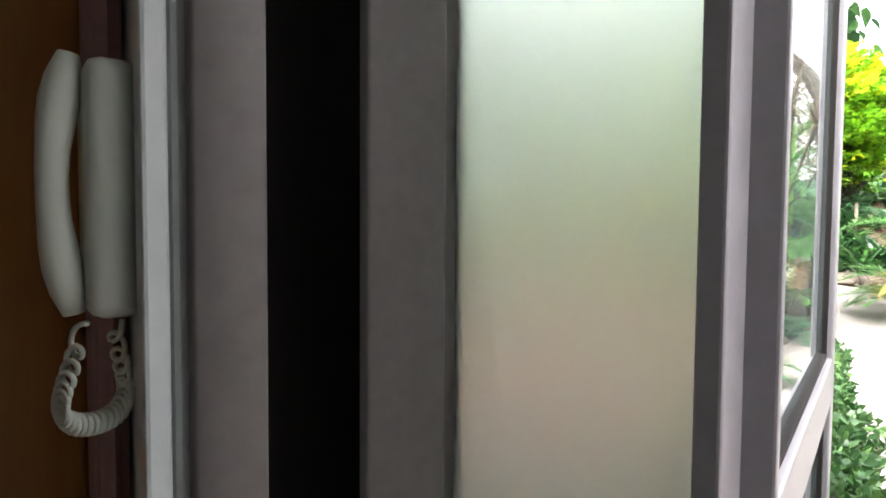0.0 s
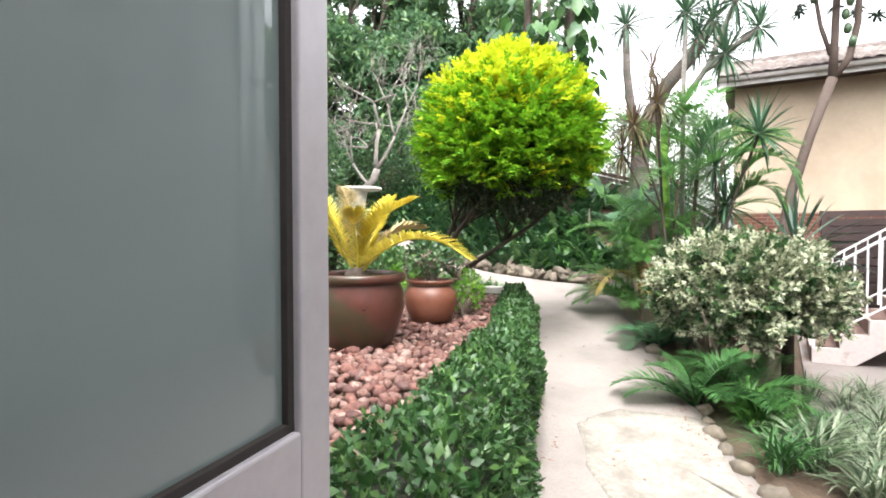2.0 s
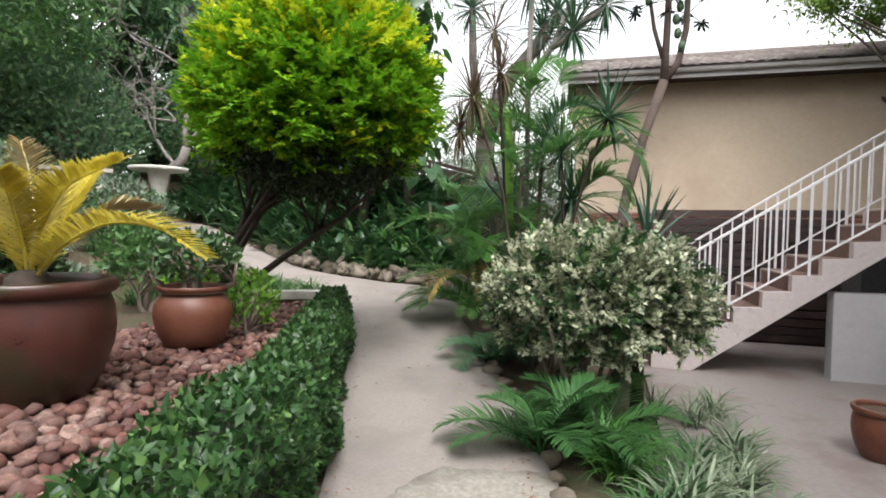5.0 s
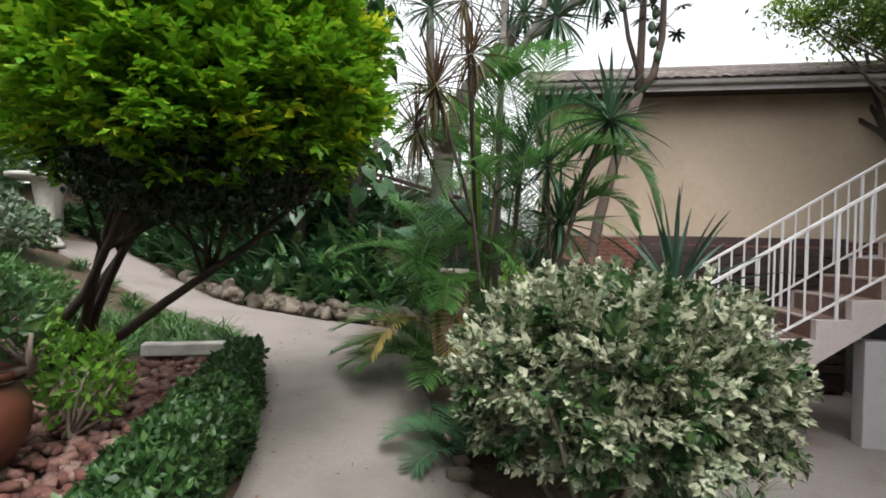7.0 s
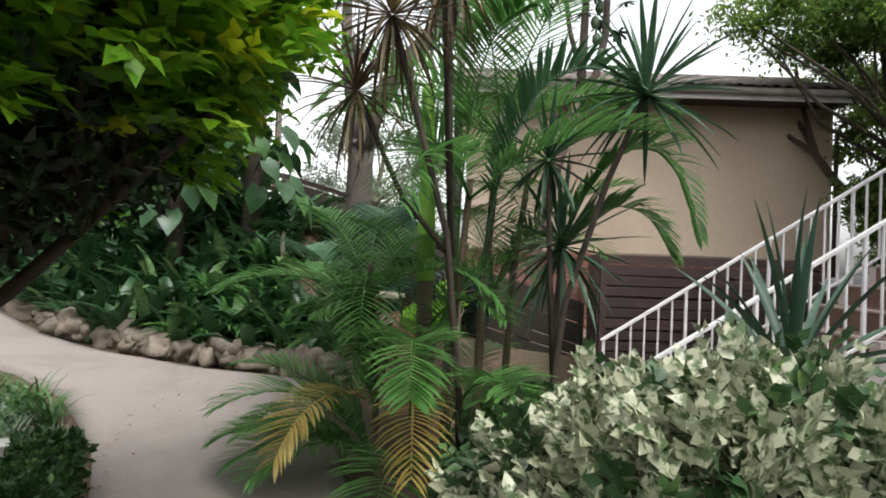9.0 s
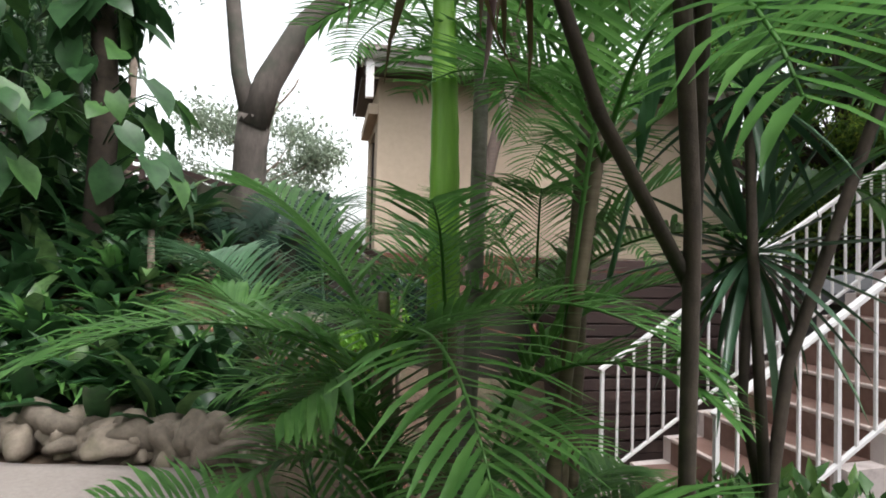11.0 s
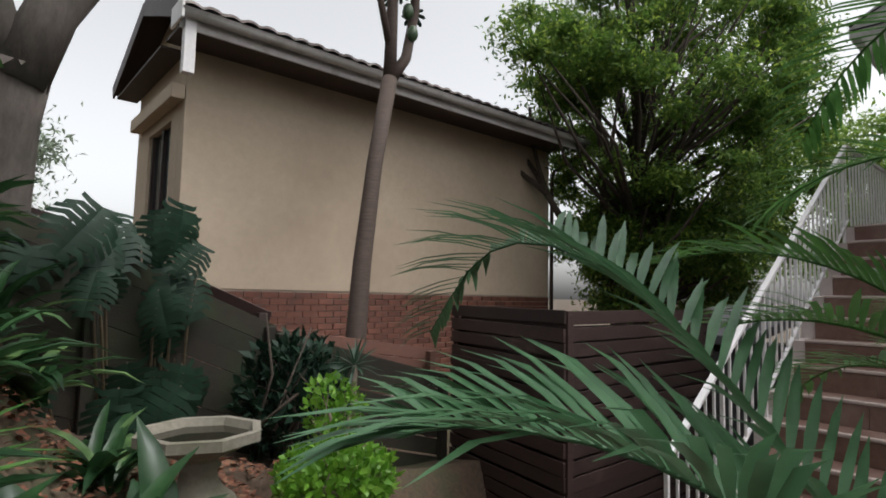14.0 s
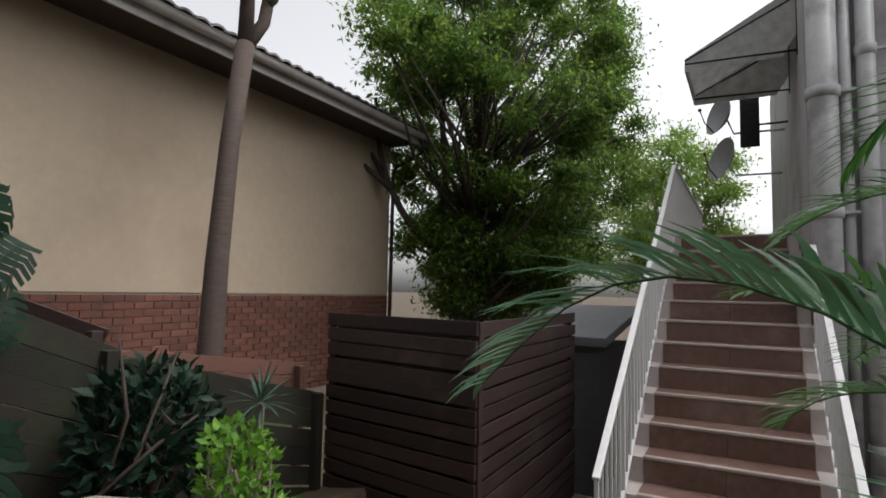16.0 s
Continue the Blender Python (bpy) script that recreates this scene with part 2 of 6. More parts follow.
L_FEATHER = leafy("feathery_green", (0.07, 0.15, 0.03), (0.20, 0.33, 0.06), trans=0.55, third=(0.40, 0.52, 0.09))
L_PALEGREEN = leafy("light_feathery_green", (0.15, 0.27, 0.05), (0.30, 0.44, 0.09), trans=0.55, third=(0.46, 0.56, 0.14))
L_DARKTREE = leafy("dark_tree_leaf", (0.065, 0.145, 0.07), (0.135, 0.24, 0.11), trans=0.4, third=(0.22, 0.34, 0.12))
L_MID = leafy("mid_green_leaf", (0.05, 0.13, 0.035), (0.10, 0.21, 0.06), trans=0.3, third=(0.16, 0.28, 0.08))
L_GREYGREEN = leafy("grey_green_leaf", (0.12, 0.17, 0.11), (0.22, 0.28, 0.19), trans=0.2)
L_LIME = leafy("lime_leaf", (0.14, 0.34, 0.035), (0.26, 0.48, 0.06), trans=0.4)
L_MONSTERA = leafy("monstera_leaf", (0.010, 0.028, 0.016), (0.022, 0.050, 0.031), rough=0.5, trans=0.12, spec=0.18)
CANVAS = leafy("awning_canvas", (0.70, 0.69, 0.68), (0.80, 0.79, 0.78), rough=0.8, trans=0.45, spec=0.2)
L_HAZE = leafy("haze_paled_leaf", (0.22, 0.28, 0.2), (0.32, 0.38, 0.28), trans=0.3)


def glass(name, colour, rough, transmission, ior=1.5):
    m, n, l, p = nodes_of(name)
    p.inputs["Base Color"].default_value = (*colour, 1)
    p.inputs["Transmission Weight"].default_value, p.inputs["IOR"].default_value = transmission, ior
    g = noise_of(n, l, 3.0, 3)
    rr = n.new("ShaderNodeMapRange")
    rr.inputs["To Min"].default_value, rr.inputs["To Max"].default_value = rough * 0.8, rough * 1.2
    l.new(g, rr.inputs["Value"])
    l.new(rr.outputs["Result"], p.inputs["Roughness"])
    return m


TINTED = glass("tinted_film_glass", (0.165, 0.205, 0.20), 0.02, 0.05, 1.8)
FROST = glass("frosted_glass", (0.95, 1.0, 0.95), 0.55, 0.75)
POOL = glass("recess_dark_water", (0.02, 0.018, 0.012), 0.04, 0.0, 1.33)
PANE = glass("dark_window_glass", (0.03, 0.035, 0.04), 0.05, 0.0)


# ---- geometry helpers ----
class Geo:
    """Gathers vertices and faces of one mesh."""

    def __init__(self):
        self.v, self.f, self.n = [], [], 0

    def add(self, verts, faces):
        self.v.append(np.asarray(verts, float).reshape(-1, 3))
        self.f.extend([tuple(int(i) + self.n for i in f) for f in faces])
        self.n += len(self.v[-1])

    def tiles(self, verts, faces, count):
        """verts (count, k, 3) of count alike pieces, faces of one piece."""
        k = verts.shape[1]
        for i in range(count):
            o = self.n + i * k
            self.f.extend([tuple(j + o for j in f) for f in faces])
        self.v.append(verts.reshape(-1, 3))
        self.n += count * k

    def mesh(self, name, material, smooth=True):
        me = bpy.data.meshes.new(name)
        me.from_pydata(np.concatenate(self.v).tolist() if self.v else [], [], self.f)
        me.materials.append(material)
        me.polygons.foreach_set("use_smooth", [smooth] * len(me.polygons))
        me.update()
        return me


def part(name, geo, material, parent=None, label="", smooth=True):
    """Links a Geo as one mesh object, under a thing or a part."""
    ob = new(name, geo.mesh(name, material, smooth))
    if parent is not None:
        ob.parent = parent
    if label:
        ob["label"] = label
    return ob


def thing(name, at, label, category, group="", kind=""):
    ob = new(name)
    ob.empty_display_size = 0.1
    ob.location = at
    return tagged(ob, label, category, group, kind)


def structure(name, geo, material, smooth=False, label=""):
    ob = part(name, geo, material, None, "", smooth)
    return tagged(ob, label, "", "", "structure")


def unit(a):
    a = np.asarray(a, float)
    return a / np.maximum(np.linalg.norm(a, axis=-1, keepdims=True), 1e-9)


def block(lo, hi, bev=0.0):
    """A box from corner lo to corner hi with chamfered edges."""
    bm = bmesh.new()
    bmesh.ops.create_cube(bm, size=1.0)
    lo, hi = Vector(lo), Vector(hi)
    for v in bm.verts:
        v.co = Vector(((lo[i] + hi[i]) / 2 + v.co[i] * (hi[i] - lo[i])) for i in range(3))
    if bev:
        bmesh.ops.bevel(bm, geom=bm.edges[:], offset=bev, segments=2, profile=0.5, affect='EDGES')
    bm.verts.index_update()
    out = [v.co[:] for v in bm.verts], [[v.index for v in f.verts] for f in bm.faces]
    bm.free()
    return out


def beam(p, q, w, h, bev=0.004, up=(0, 0, 1)):
    """A bar of width w and height h from p to q."""
    p, q = np.array(p, float), np.array(q, float)
    ln = np.linalg.norm(q - p)
    d = (q - p) / ln
    s = np.cross(d, up)
    s = unit(s if np.linalg.norm(s) > 1e-6 else np.cross(d, (1, 0, 0)))
    u = np.cross(s, d)
    v, f = block((0, -w / 2, -h / 2), (ln, w / 2, h / 2), bev)
    v = np.array(v)
    return p + v[:, :1] * d + v[:, 1:2] * s + v[:, 2:] * u, f


def tube(pts, radii, n=8, cap=True):
    pts = np.array(pts, float)
    radii = np.broadcast_to(np.array(radii, float), (len(pts),))
    t = unit(np.gradient(pts, axis=0))
    ref = np.array((0.0, 0.0, 1.0)) if abs(t[0][2]) < 0.9 else np.array((1.0, 0.0, 0.0))
    verts, a = [], np.linspace(0, 2 * np.pi, n, endpoint=False)
    s = unit(np.cross(t[0], ref))
    for p, d, r in zip(pts, t, radii):
        s = unit(s - d * (s @ d))
        u = np.cross(d, s)
        verts.append(p + r * (np.cos(a)[:, None] * s + np.sin(a)[:, None] * u))
    m = len(pts)
    faces = [(i * n + j, i * n + (j + 1) % n, (i + 1) * n + (j + 1) % n, (i + 1) * n + j) for i in range(m - 1) for j in range(n)]
    if cap:
        faces += [tuple(range(n))[::-1], tuple((m - 1) * n + j for j in range(n))]
    return np.concatenate(verts), faces


def lathe(profile, n=32, squash=1.0, wob=0.0, at=(0, 0, 0)):
    """Turns a profile of (radius, z) round the z axis."""
    a = np.linspace(0, 2 * np.pi, n, endpoint=False)
    k = 1 + wob * np.sin(3 * a + 1)
    verts = np.concatenate([np.stack((r * k * np.cos(a), r * k * squash * np.sin(a), np.full(n, z)), 1) for r, z in profile]) + np.array(at)
    faces = [(i * n + j, i * n + (j + 1) % n, (i + 1) * n + (j + 1) % n, (i + 1) * n + j) for i in range(len(profile) - 1) for j in range(n)]
    return verts, faces


def frames_of(d, up):
    d = unit(d)
    s = np.cross(d, up)
    bad = np.linalg.norm(s, axis=1) < 1e-3
    s[bad] = np.cross(d[bad], (1.0, 0.3, 0.2))
    s = unit(s)
    return d, s, np.cross(s, d)


LEAF4 = np.array(((0, 0, 0), (0.45, 0.5, 0.10), (1, 0, -0.12), (0.45, -0.5, 0.10), (0.5, 0, 0.0)))
LEAF4F = [(0, 4, 1), (4, 2, 1), (0, 3, 4), (4, 3, 2)]


def leaves(geo, p, d, up, length, width):
    """Folded pointed leaves at p along d."""
    d, s, u = frames_of(d, up)
    k = LEAF4
    ln, w = np.broadcast_to(length, (len(p),))[:, None, None], np.broadcast_to(width, (len(p),))[:, None, None]
    v = p[:, None, :] + ln * k[None, :, :1] * d[:, None] + w * k[None, :, 1:2] * s[:, None] + ln * k[None, :, 2:] * u[:, None]
    geo.tiles(v, LEAF4F, len(p))


def blades(geo, p, d, length, width, droop, segs=5, fold=0.25, taper=0.7, widest=0.3):
    """Arching strap blades from p, starting along d and bending down by droop radians over their length."""
    n = len(p)
    ln, w, dr = (np.broadcast_to(np.asarray(a, float), (n,)) for a in (length, width, droop))
    d = unit(d)
    h = np.stack((d[:, 0], d[:, 1], np.zeros(n)), 1)
    tiny = np.linalg.norm(h, axis=1) < 1e-3
    h[tiny] = (1, 0, 0)
    h = unit(h)
    el = np.arcsin(np.clip(d[:, 2], -1, 1))
    s = np.cross(h, (0, 0, 1.0))
    pos, rows = p.copy(), []
    for i in range(segs + 1):
        t = i / segs
        a = el - dr * t ** 1.4
        tang = h * np.cos(a)[:, None] + np.array((0, 0, 1.0)) * np.sin(a)[:, None]
        nor = -h * np.sin(a)[:, None] + np.array((0, 0, 1.0)) * np.cos(a)[:, None]
        prof = (0.45 + 0.55 * min(1, t / widest)) if t < widest else max(0.03, 1 - ((t - widest) / (1 - widest)) ** (1.0 / taper * 1.6))
        ww = (w * prof / 2)[:, None]
        rows.append(np.stack((pos - s * ww + nor * ww * fold * 2, pos, pos + s * ww + nor * ww * fold * 2), 1))
        pos = pos + tang * (ln / segs)[:, None]
    v = np.concatenate(rows, 1)
    f = []
    for i in range(segs):
        a, b = 3 * i, 3 * i + 3
        f += [(a, a + 1, b + 1, b), (a + 1, a + 2, b + 2, b + 1)]
    geo.tiles(v, f, n)


def frond(geo, base, az, el, length, droop, count=36, leaf=0.35, width=0.028, rise=0.35, ahead=0.9, rng=None, stem=0.012, hang=0.5, start=0.18, line=None):
    """A feather palm frond: an arching rib with leaflets on both sides."""
    h = np.array((math.cos(az), math.sin(az), 0.0))
    z = np.array((0.0, 0.0, 1.0))
    s = np.cross(h, z)
    m = 14
    pts, pos = [], np.array(base, float)
    ang = []
    for i in range(m):
        a = el - droop * (i / (m - 1)) ** 1.3
        pts.append(pos.copy())
        ang.append(a)
        pos = pos + (h * math.cos(a) + z * math.sin(a)) * length / (m - 1)
    pts = np.array(pts)
    if line is not None:
        q = np.array(line, float)
        t = np.linspace(0, len(q) - 1, m)
        pts = np.stack([np.interp(t, range(len(q)), q[:, i]) for i in range(3)], 1)
        pts[1:-1] = (pts[:-2] + 2 * pts[1:-1] + pts[2:]) / 4
        tg = unit(np.gradient(pts, axis=0))
        ang = np.arcsin(tg[:, 2])
        h = unit(np.array((q[-1] - q[0])[:2].tolist() + [0.0]))
        s = np.cross(h, z)
    geo.add(*tube(pts, np.linspace(stem, stem * 0.25, m), 5))
    ts = np.linspace(start, 0.995, count)
    c = ts * (m - 1)
    i0 = np.minimum(c.astype(int), m - 2)
    fr = (c - i0)[:, None]
    p = pts[i0] * (1 - fr) + pts[i0 + 1] * fr
    a = np.array(ang)[i0]
    tang = h * np.cos(a)[:, None] + z * np.sin(a)[:, None]
    nor = -h * np.sin(a)[:, None] + z * np.cos(a)[:, None]
    size = leaf * np.sin(np.pi * (0.12 + 0.80 * ts)) ** 0.7
    for side in (-1, 1):
        jit = rng.normal(0, 0.06, (count, 3))
        fw = ahead * (0.55 + 0.75 * ts)[:, None]
        d = unit(side * s + tang * fw + nor * rise + jit)
        blades(geo, p, d, size * rng.uniform(0.9, 1.08, count), width * rng.uniform(0.85, 1.1, count), hang * rng.uniform(0.6, 1.3, count), 3, 0.15, 0.8, 0.35)


def sphere_dirs(rng, n):
    return unit(rng.normal(size=(n, 3)))


def shell_leaves(geo, rng, n, centre, radii, length, width, depth=0.3, outward=0.8, upward=0.35, low=-1.0, lump=0.0):
    """Leaves on and under the surface of an ellipsoid, with an uneven outline."""
    d = sphere_dirs(rng, int(n * 1.6))
    d = d[d[:, 2] > low][:n]
    n = len(d)
    r = 1 - depth * rng.random(n) ** 1.8
    if lump:
        r = r * (1 + lump * np.sin(5.1 * d[:, 0] + 2.0) * np.sin(4.3 * d[:, 1] + 1.0) * np.cos(4.7 * d[:, 2]))
    p = np.array(centre) + d * r[:, None] * np.array(radii)
    dirn = d * outward + rng.normal(0, 0.55, (n, 3)) + np.array((0, 0, upward))
    up = d + rng.normal(0, 0.35, (n, 3))
    leaves(geo, p, dirn, up, length * rng.uniform(0.6, 1.25, n), width * rng.uniform(0.7, 1.2, n))


def blob(rng, c, r, sub=2, rough=0.18):
    """An uneven lump."""
    bm = bmesh.new()
    bmesh.ops.create_icosphere(bm, subdivisions=sub, radius=1.0)
    o = rng.random(3) * 50
    vs = [np.array(v.co) for v in bm.verts]
    fs = [[v.index for v in f.verts] for f in bm.faces]
    bm.free()
    out = []
    for v in vs:
        k = 1 + rough * noise.noise(Vector(v * 1.3 + o)) * 2
        out.append(np.array(c) + v * k * np.array(r))
    return np.array(out), fs


def branch_tree(geo, rng, p, d, length, radius, depth, spread=0.6, tips=None, shrink=0.75, up=0.15, forks=(2, 3), segs=4):
    """Limbs that fork again and again."""
    pts, pos, d = [np.array(p, float)], np.array(p, float), unit(d)
    for _ in range(segs):
        d = unit(d + rng.normal(0, 0.10, 3) + np.array((0, 0, up * 0.3)))
        pos = pos + d * length / segs
        pts.append(pos.copy())
    geo.add(*tube(pts, np.linspace(radius, radius * 0.68, len(pts)), 7 if depth > 1 else 5))
    if tips is not None and depth <= 1:
        tips.append((pos.copy(), d.copy()))
    if depth <= 0:
        return
    for _ in range(rng.integers(forks[0], forks[1] + 1)):
        nd = unit(d + rng.normal(0, spread, 3) + np.array((0, 0, up)))
        branch_tree(geo, rng, pos, nd, length * shrink * rng.uniform(0.8, 1.15), radius * 0.64, depth - 1, spread, tips, shrink, up, forks, segs)


# ---- terrain ----
def smooth(a, b, x):
    t = min(1.0, max(0.0, (x - a) / (b - a)))
    return t * t * (3 - 2 * t)


def lerp_line(table, y):
    ys = [q[1] for q in table]
    return float(np.interp(y, ys, [q[0] for q in table]))


PATH_LEFT = [(0.55, 0.7), (0.02, 1.7), (-0.33, 2.75), (-0.62, 3.7), (-0.95, 4.65), (-1.3, 5.5), (-1.62, 6.25), (-2.15, 7.45), (-2.6, 8.15)]
PATH_RIGHT = [(1.7, 0.7), (1.3, 2.6), (0.75, 3.7), (0.28, 4.5), (-0.08, 5.4), (-0.5, 6.45), (-1.03, 7.65), (-1.35, 8.5), (-1.45, 9.4)]


BANK_X, BANK_Y = (-9.0, -7.0, -5.2, -3.7, -2.6, -1.7), (12.1, 11.35, 10.6, 9.95, 9.85, 9.85)


def slope(x, y):
    return min(0.72, max(-0.3, 0.09 * (-0.45 * x + 0.9 * y - 4.5)))


def in_bed(x, y):
    """The raised pebble bed behind the low hedge."""
    return 1.6 < y < 7.35 and x < lerp_line(PATH_LEFT, y) - 0.34 and x > -4.4


def height(x, y):
    z = slope(x, y)
    z += smooth(-4.0, -9.0, x) * (1.9 - 1.1 * smooth(7.5, 10.5, y))
    right = lerp_line(PATH_RIGHT, y)
    if y < 12:
        z = z * (1 - smooth(right + 0.25, right + 1.3, x)) - 0.3 * smooth(right + 0.25, right + 1.3, x)
    e = y - float(np.interp(x, BANK_X, BANK_Y))
    z += 0.16 * smooth(0.05, 0.65, e) * (1 - smooth(-1.6, -0.6, x))
    z += 0.95 * smooth(0.25, 2.2, e) * (1 - smooth(-2.5, -1.7, x))
    if y > 11:
        z = z * (1 - smooth(11.0, 13.5, y) * smooth(-1.5, 1.0, x) * 0.8)
    if in_bed(x, y):
        z = max(z, 0.44)
    if math.hypot(x, y) > 30:
        z -= 0.02 * (math.hypot(x, y) - 30) if math.hypot(x, y) < 80 else 1.0
    return z


xs = np.concatenate((np.array([-900, -300, -120, -60, -40, -28, -20]), np.arange(-16, 12.01, 0.2), np.array([16, 22, 30, 45, 70, 140, 320, 900])))
ys = np.concatenate((np.array([-900, -300, -100, -40, -15, -6, -3]), np.arange(-2, 26.01, 0.2), np.array([30, 36, 45, 60, 100, 300, 900])))
g = Geo()
rng = np.random.default_rng(3)
verts = [(x, y, height(x, y) - 0.03 + 0.025 * noise.noise(Vector((x * 1.7, y * 1.7, 0)))) for y in ys for x in xs]
w = len(xs)
g.add(verts, [(j * w + i, j * w + i + 1, (j + 1) * w + i + 1, (j + 1) * w + i) for j in range(len(ys) - 1) for i in range(w - 1)])
structure("ground", g, SOIL, True)

# path: a concrete strip with thickness, curving up to the upper terrace
g = Geo()
edges = []
for y in np.linspace(0.72, 8.1, 60):
    edges.append(((lerp_line(PATH_LEFT, y), y), (lerp_line(PATH_RIGHT, y), y + 0.12 * (y > 3))))
far_left = [(-2.75, 8.3), (-3.3, 8.85), (-3.9, 9.2), (-4.9, 9.55), (-6.2, 9.9), (-7.6, 10.3)]
far_right = [(-1.5, 9.0), (-1.75, 9.55), (-2.6, 9.62), (-3.7, 9.85), (-5.2, 10.55), (-7.0, 11.3)]
for (a, b) in zip(far_left, far_right):
    edges.append((a, b))
dense = []
for (a, b), (c, d) in zip(edges[:-1], edges[1:]):
    k = 1 if abs(c[1] - a[1]) < 0.2 and abs(c[0] - a[0]) < 0.2 else 5
    for i in range(k):
        t = i / k
        dense.append(((a[0] + (c[0] - a[0]) * t, a[1] + (c[1] - a[1]) * t), (b[0] + (d[0] - b[0]) * t, b[1] + (d[1] - b[1]) * t)))
dense.append(edges[-1])
cols = 12
vs, fs = [], []
for a, b in dense:
    jl, jr = 0.03 * noise.noise(Vector((a[1] * 3, 1, 0))), 0.06 * noise.noise(Vector((b[1] * 2.3, 7, 0)))
    for i in range(cols + 1):
        t = i / cols
        x, y = a[0] + jl + (b[0] + jr - a[0] - jl) * t, a[1] + (b[1] - a[1]) * t
        vs.append((x, y, max(slope(x, y), -0.3) + smooth(-4.0, -9.0, x) * (1.9 - 1.1 * smooth(7.5, 10.5, y)) + 0.02 + 0.008 * noise.noise(Vector((x * 2, y * 2, 3)))))
m = cols + 1
fs = [(r * m + i, r * m + i + 1, (r + 1) * m + i + 1, (r + 1) * m + i) for r in range(len(dense) - 1) for i in range(cols)]
nb = len(vs)
vs += [(x, y, z - 0.15) for x, y, z in vs]
for r in range(len(dense) - 1):
    fs += [(r * m, (r + 1) * m, (r + 1) * m + nb, r * m + nb), (r * m + cols, r * m + cols + nb, (r + 1) * m + cols + nb, (r + 1) * m + cols)]
g.add(vs, fs)
structure("path", g, CONCRETE, True)

# pale cement patch on the path
g = Geo()
rng = np.random.default_rng(4)
ring, inner = [], []
outline = [(-0.64, 4.62), (-0.5, 4.95), (-0.2, 5.08), (0.06, 5.1), (0.2, 4.75), (0.36, 4.3), (0.55, 3.95), (0.35, 3.55), (-0.1, 3.6), (-0.42, 4.1)]
nn = len(outline)
loop = []
for i in range(nn):
    a, b = outline[i], outline[(i + 1) % nn]
    for k in range(6):
        t = k / 6
        loop.append((a[0] + (b[0] - a[0]) * t + rng.normal(0, 0.014), a[1] + (b[1] - a[1]) * t + rng.normal(0, 0.014)))
cx, cy = np.mean([q[0] for q in loop]), np.mean([q[1] for q in loop])
rows_ = []
for k, s in enumerate((1.0, 0.975, 0.8, 0.5, 0.2)):
    for x, y in loop:
        X, Y = cx + (x - cx) * s, cy + (y - cy) * s
        rows_.append((X, Y, slope(X, Y) + (0.012 if k == 0 else 0.034 + 0.006 * noise.noise(Vector((X * 9, Y * 9, 0))))))
n1 = len(loop)
g.add(rows_, [(k * n1 + i, k * n1 + (i + 1) % n1, (k + 1) * n1 + (i + 1) % n1, (k + 1) * n1 + i) for k in range(4) for i in range(n1)] + [tuple(4 * n1 + i for i in range(n1))])
structure("path_patch", g, PATCH, True)

# court paving beside the stairs
g = Geo()
v, f = block((0.75, 5.9, -0.42), (9.0, 11.9, -0.285), 0.01)
g.add(v, f)
v, f = block((1.55, 0.7, -0.42), (9.0, 5.9, -0.287), 0.01)
g.add(v, f)
structure("pavement_court", g, COURT)

# ---- the beige outbuilding ----
WX0, WX1, WY0, WY1, EAVE, RIDGE, LINE = -0.44, 6.42, 15.65, 17.75, 4.62, 5.38, 1.733
RX0, RX1, RY0, RY1, RYM = -0.74, 6.5, 14.82, 18.3, 16.56
house = thing("outbuilding", ((WX0 + WX1) / 2, WY0, 0), "beige plastered outbuilding with a red brick base and a tiled roof", "building")


def house_part(name, geo, mat, parent=None, label="", smooth_=False):
    ob = part(name, geo, mat, parent or house, label, smooth_)
    if parent is None:
        ob.matrix_parent_inverse = Matrix.Translation(house.location).inverted()
    return ob


g = Geo()
g.add(*block((WX0, WY0, LINE), (WX1, WY0 + 0.22, EAVE + 0.2), 0.008))
house_part("front_wall", g, PLASTER)
g = Geo()
g.add(*block((WX1 - 0.22, WY0 + 0.22, -0.2), (WX1 - 0.001, WY1, EAVE + 0.2), 0.008))
house_part("end_wall", g, PLASTER)
g = Geo()
g.add(*block((WX0, WY1, -0.2), (WX1, WY1 + 0.22, EAVE + 0.2), 0.008))
house_part("rear_wall", g, PLASTER)
g = Geo()  # gable wall with a recessed opening, and its triangle
g.add(*block((WX0, WY0 + 0.22, -0.2), (WX0 + 0.2, 16.2, EAVE + 0.2)))
g.add(*block((WX0, 17.3, -0.2), (WX0 + 0.2, WY1, EAVE + 0.2)))
g.add(*block((WX0, 16.2, -0.2), (WX0 + 0.2, 17.3, 1.5)))
g.add(*block((WX0, 16.2, 3.85), (WX0 + 0.2, 17.3, EAVE + 0.2)))
tri = [(WX0, WY0, EAVE + 0.2), (WX0, WY1 + 0.2, EAVE + 0.2), (WX0, RYM, RIDGE - 0.12)]
g.add([(x, y, z) for x, y, z in tri] + [(x + 0.2, y, z) for x, y, z in tri], [(0, 2, 1), (3, 4, 5), (0, 1, 4, 3), (1, 2, 5, 4), (2, 0, 3, 5)])
house_part("gable_wall", g, PLASTER)
g = Geo()
g.add(*block((WX0 + 0.08, 16.2, 1.5), (WX0 + 0.12, 17.3, 3.85)))
wdw = house_part("window", g, PANE)
for y in (16.24, 16.75, 17.26):
    g = Geo()
    g.add(*block((WX0 + 0.04, y - 0.035, 1.5), (WX0 + 0.15, y + 0.035, 3.85), 0.004))
    house_part("window_bar", g, DARKWOOD).name = "window_bar"
g = Geo()
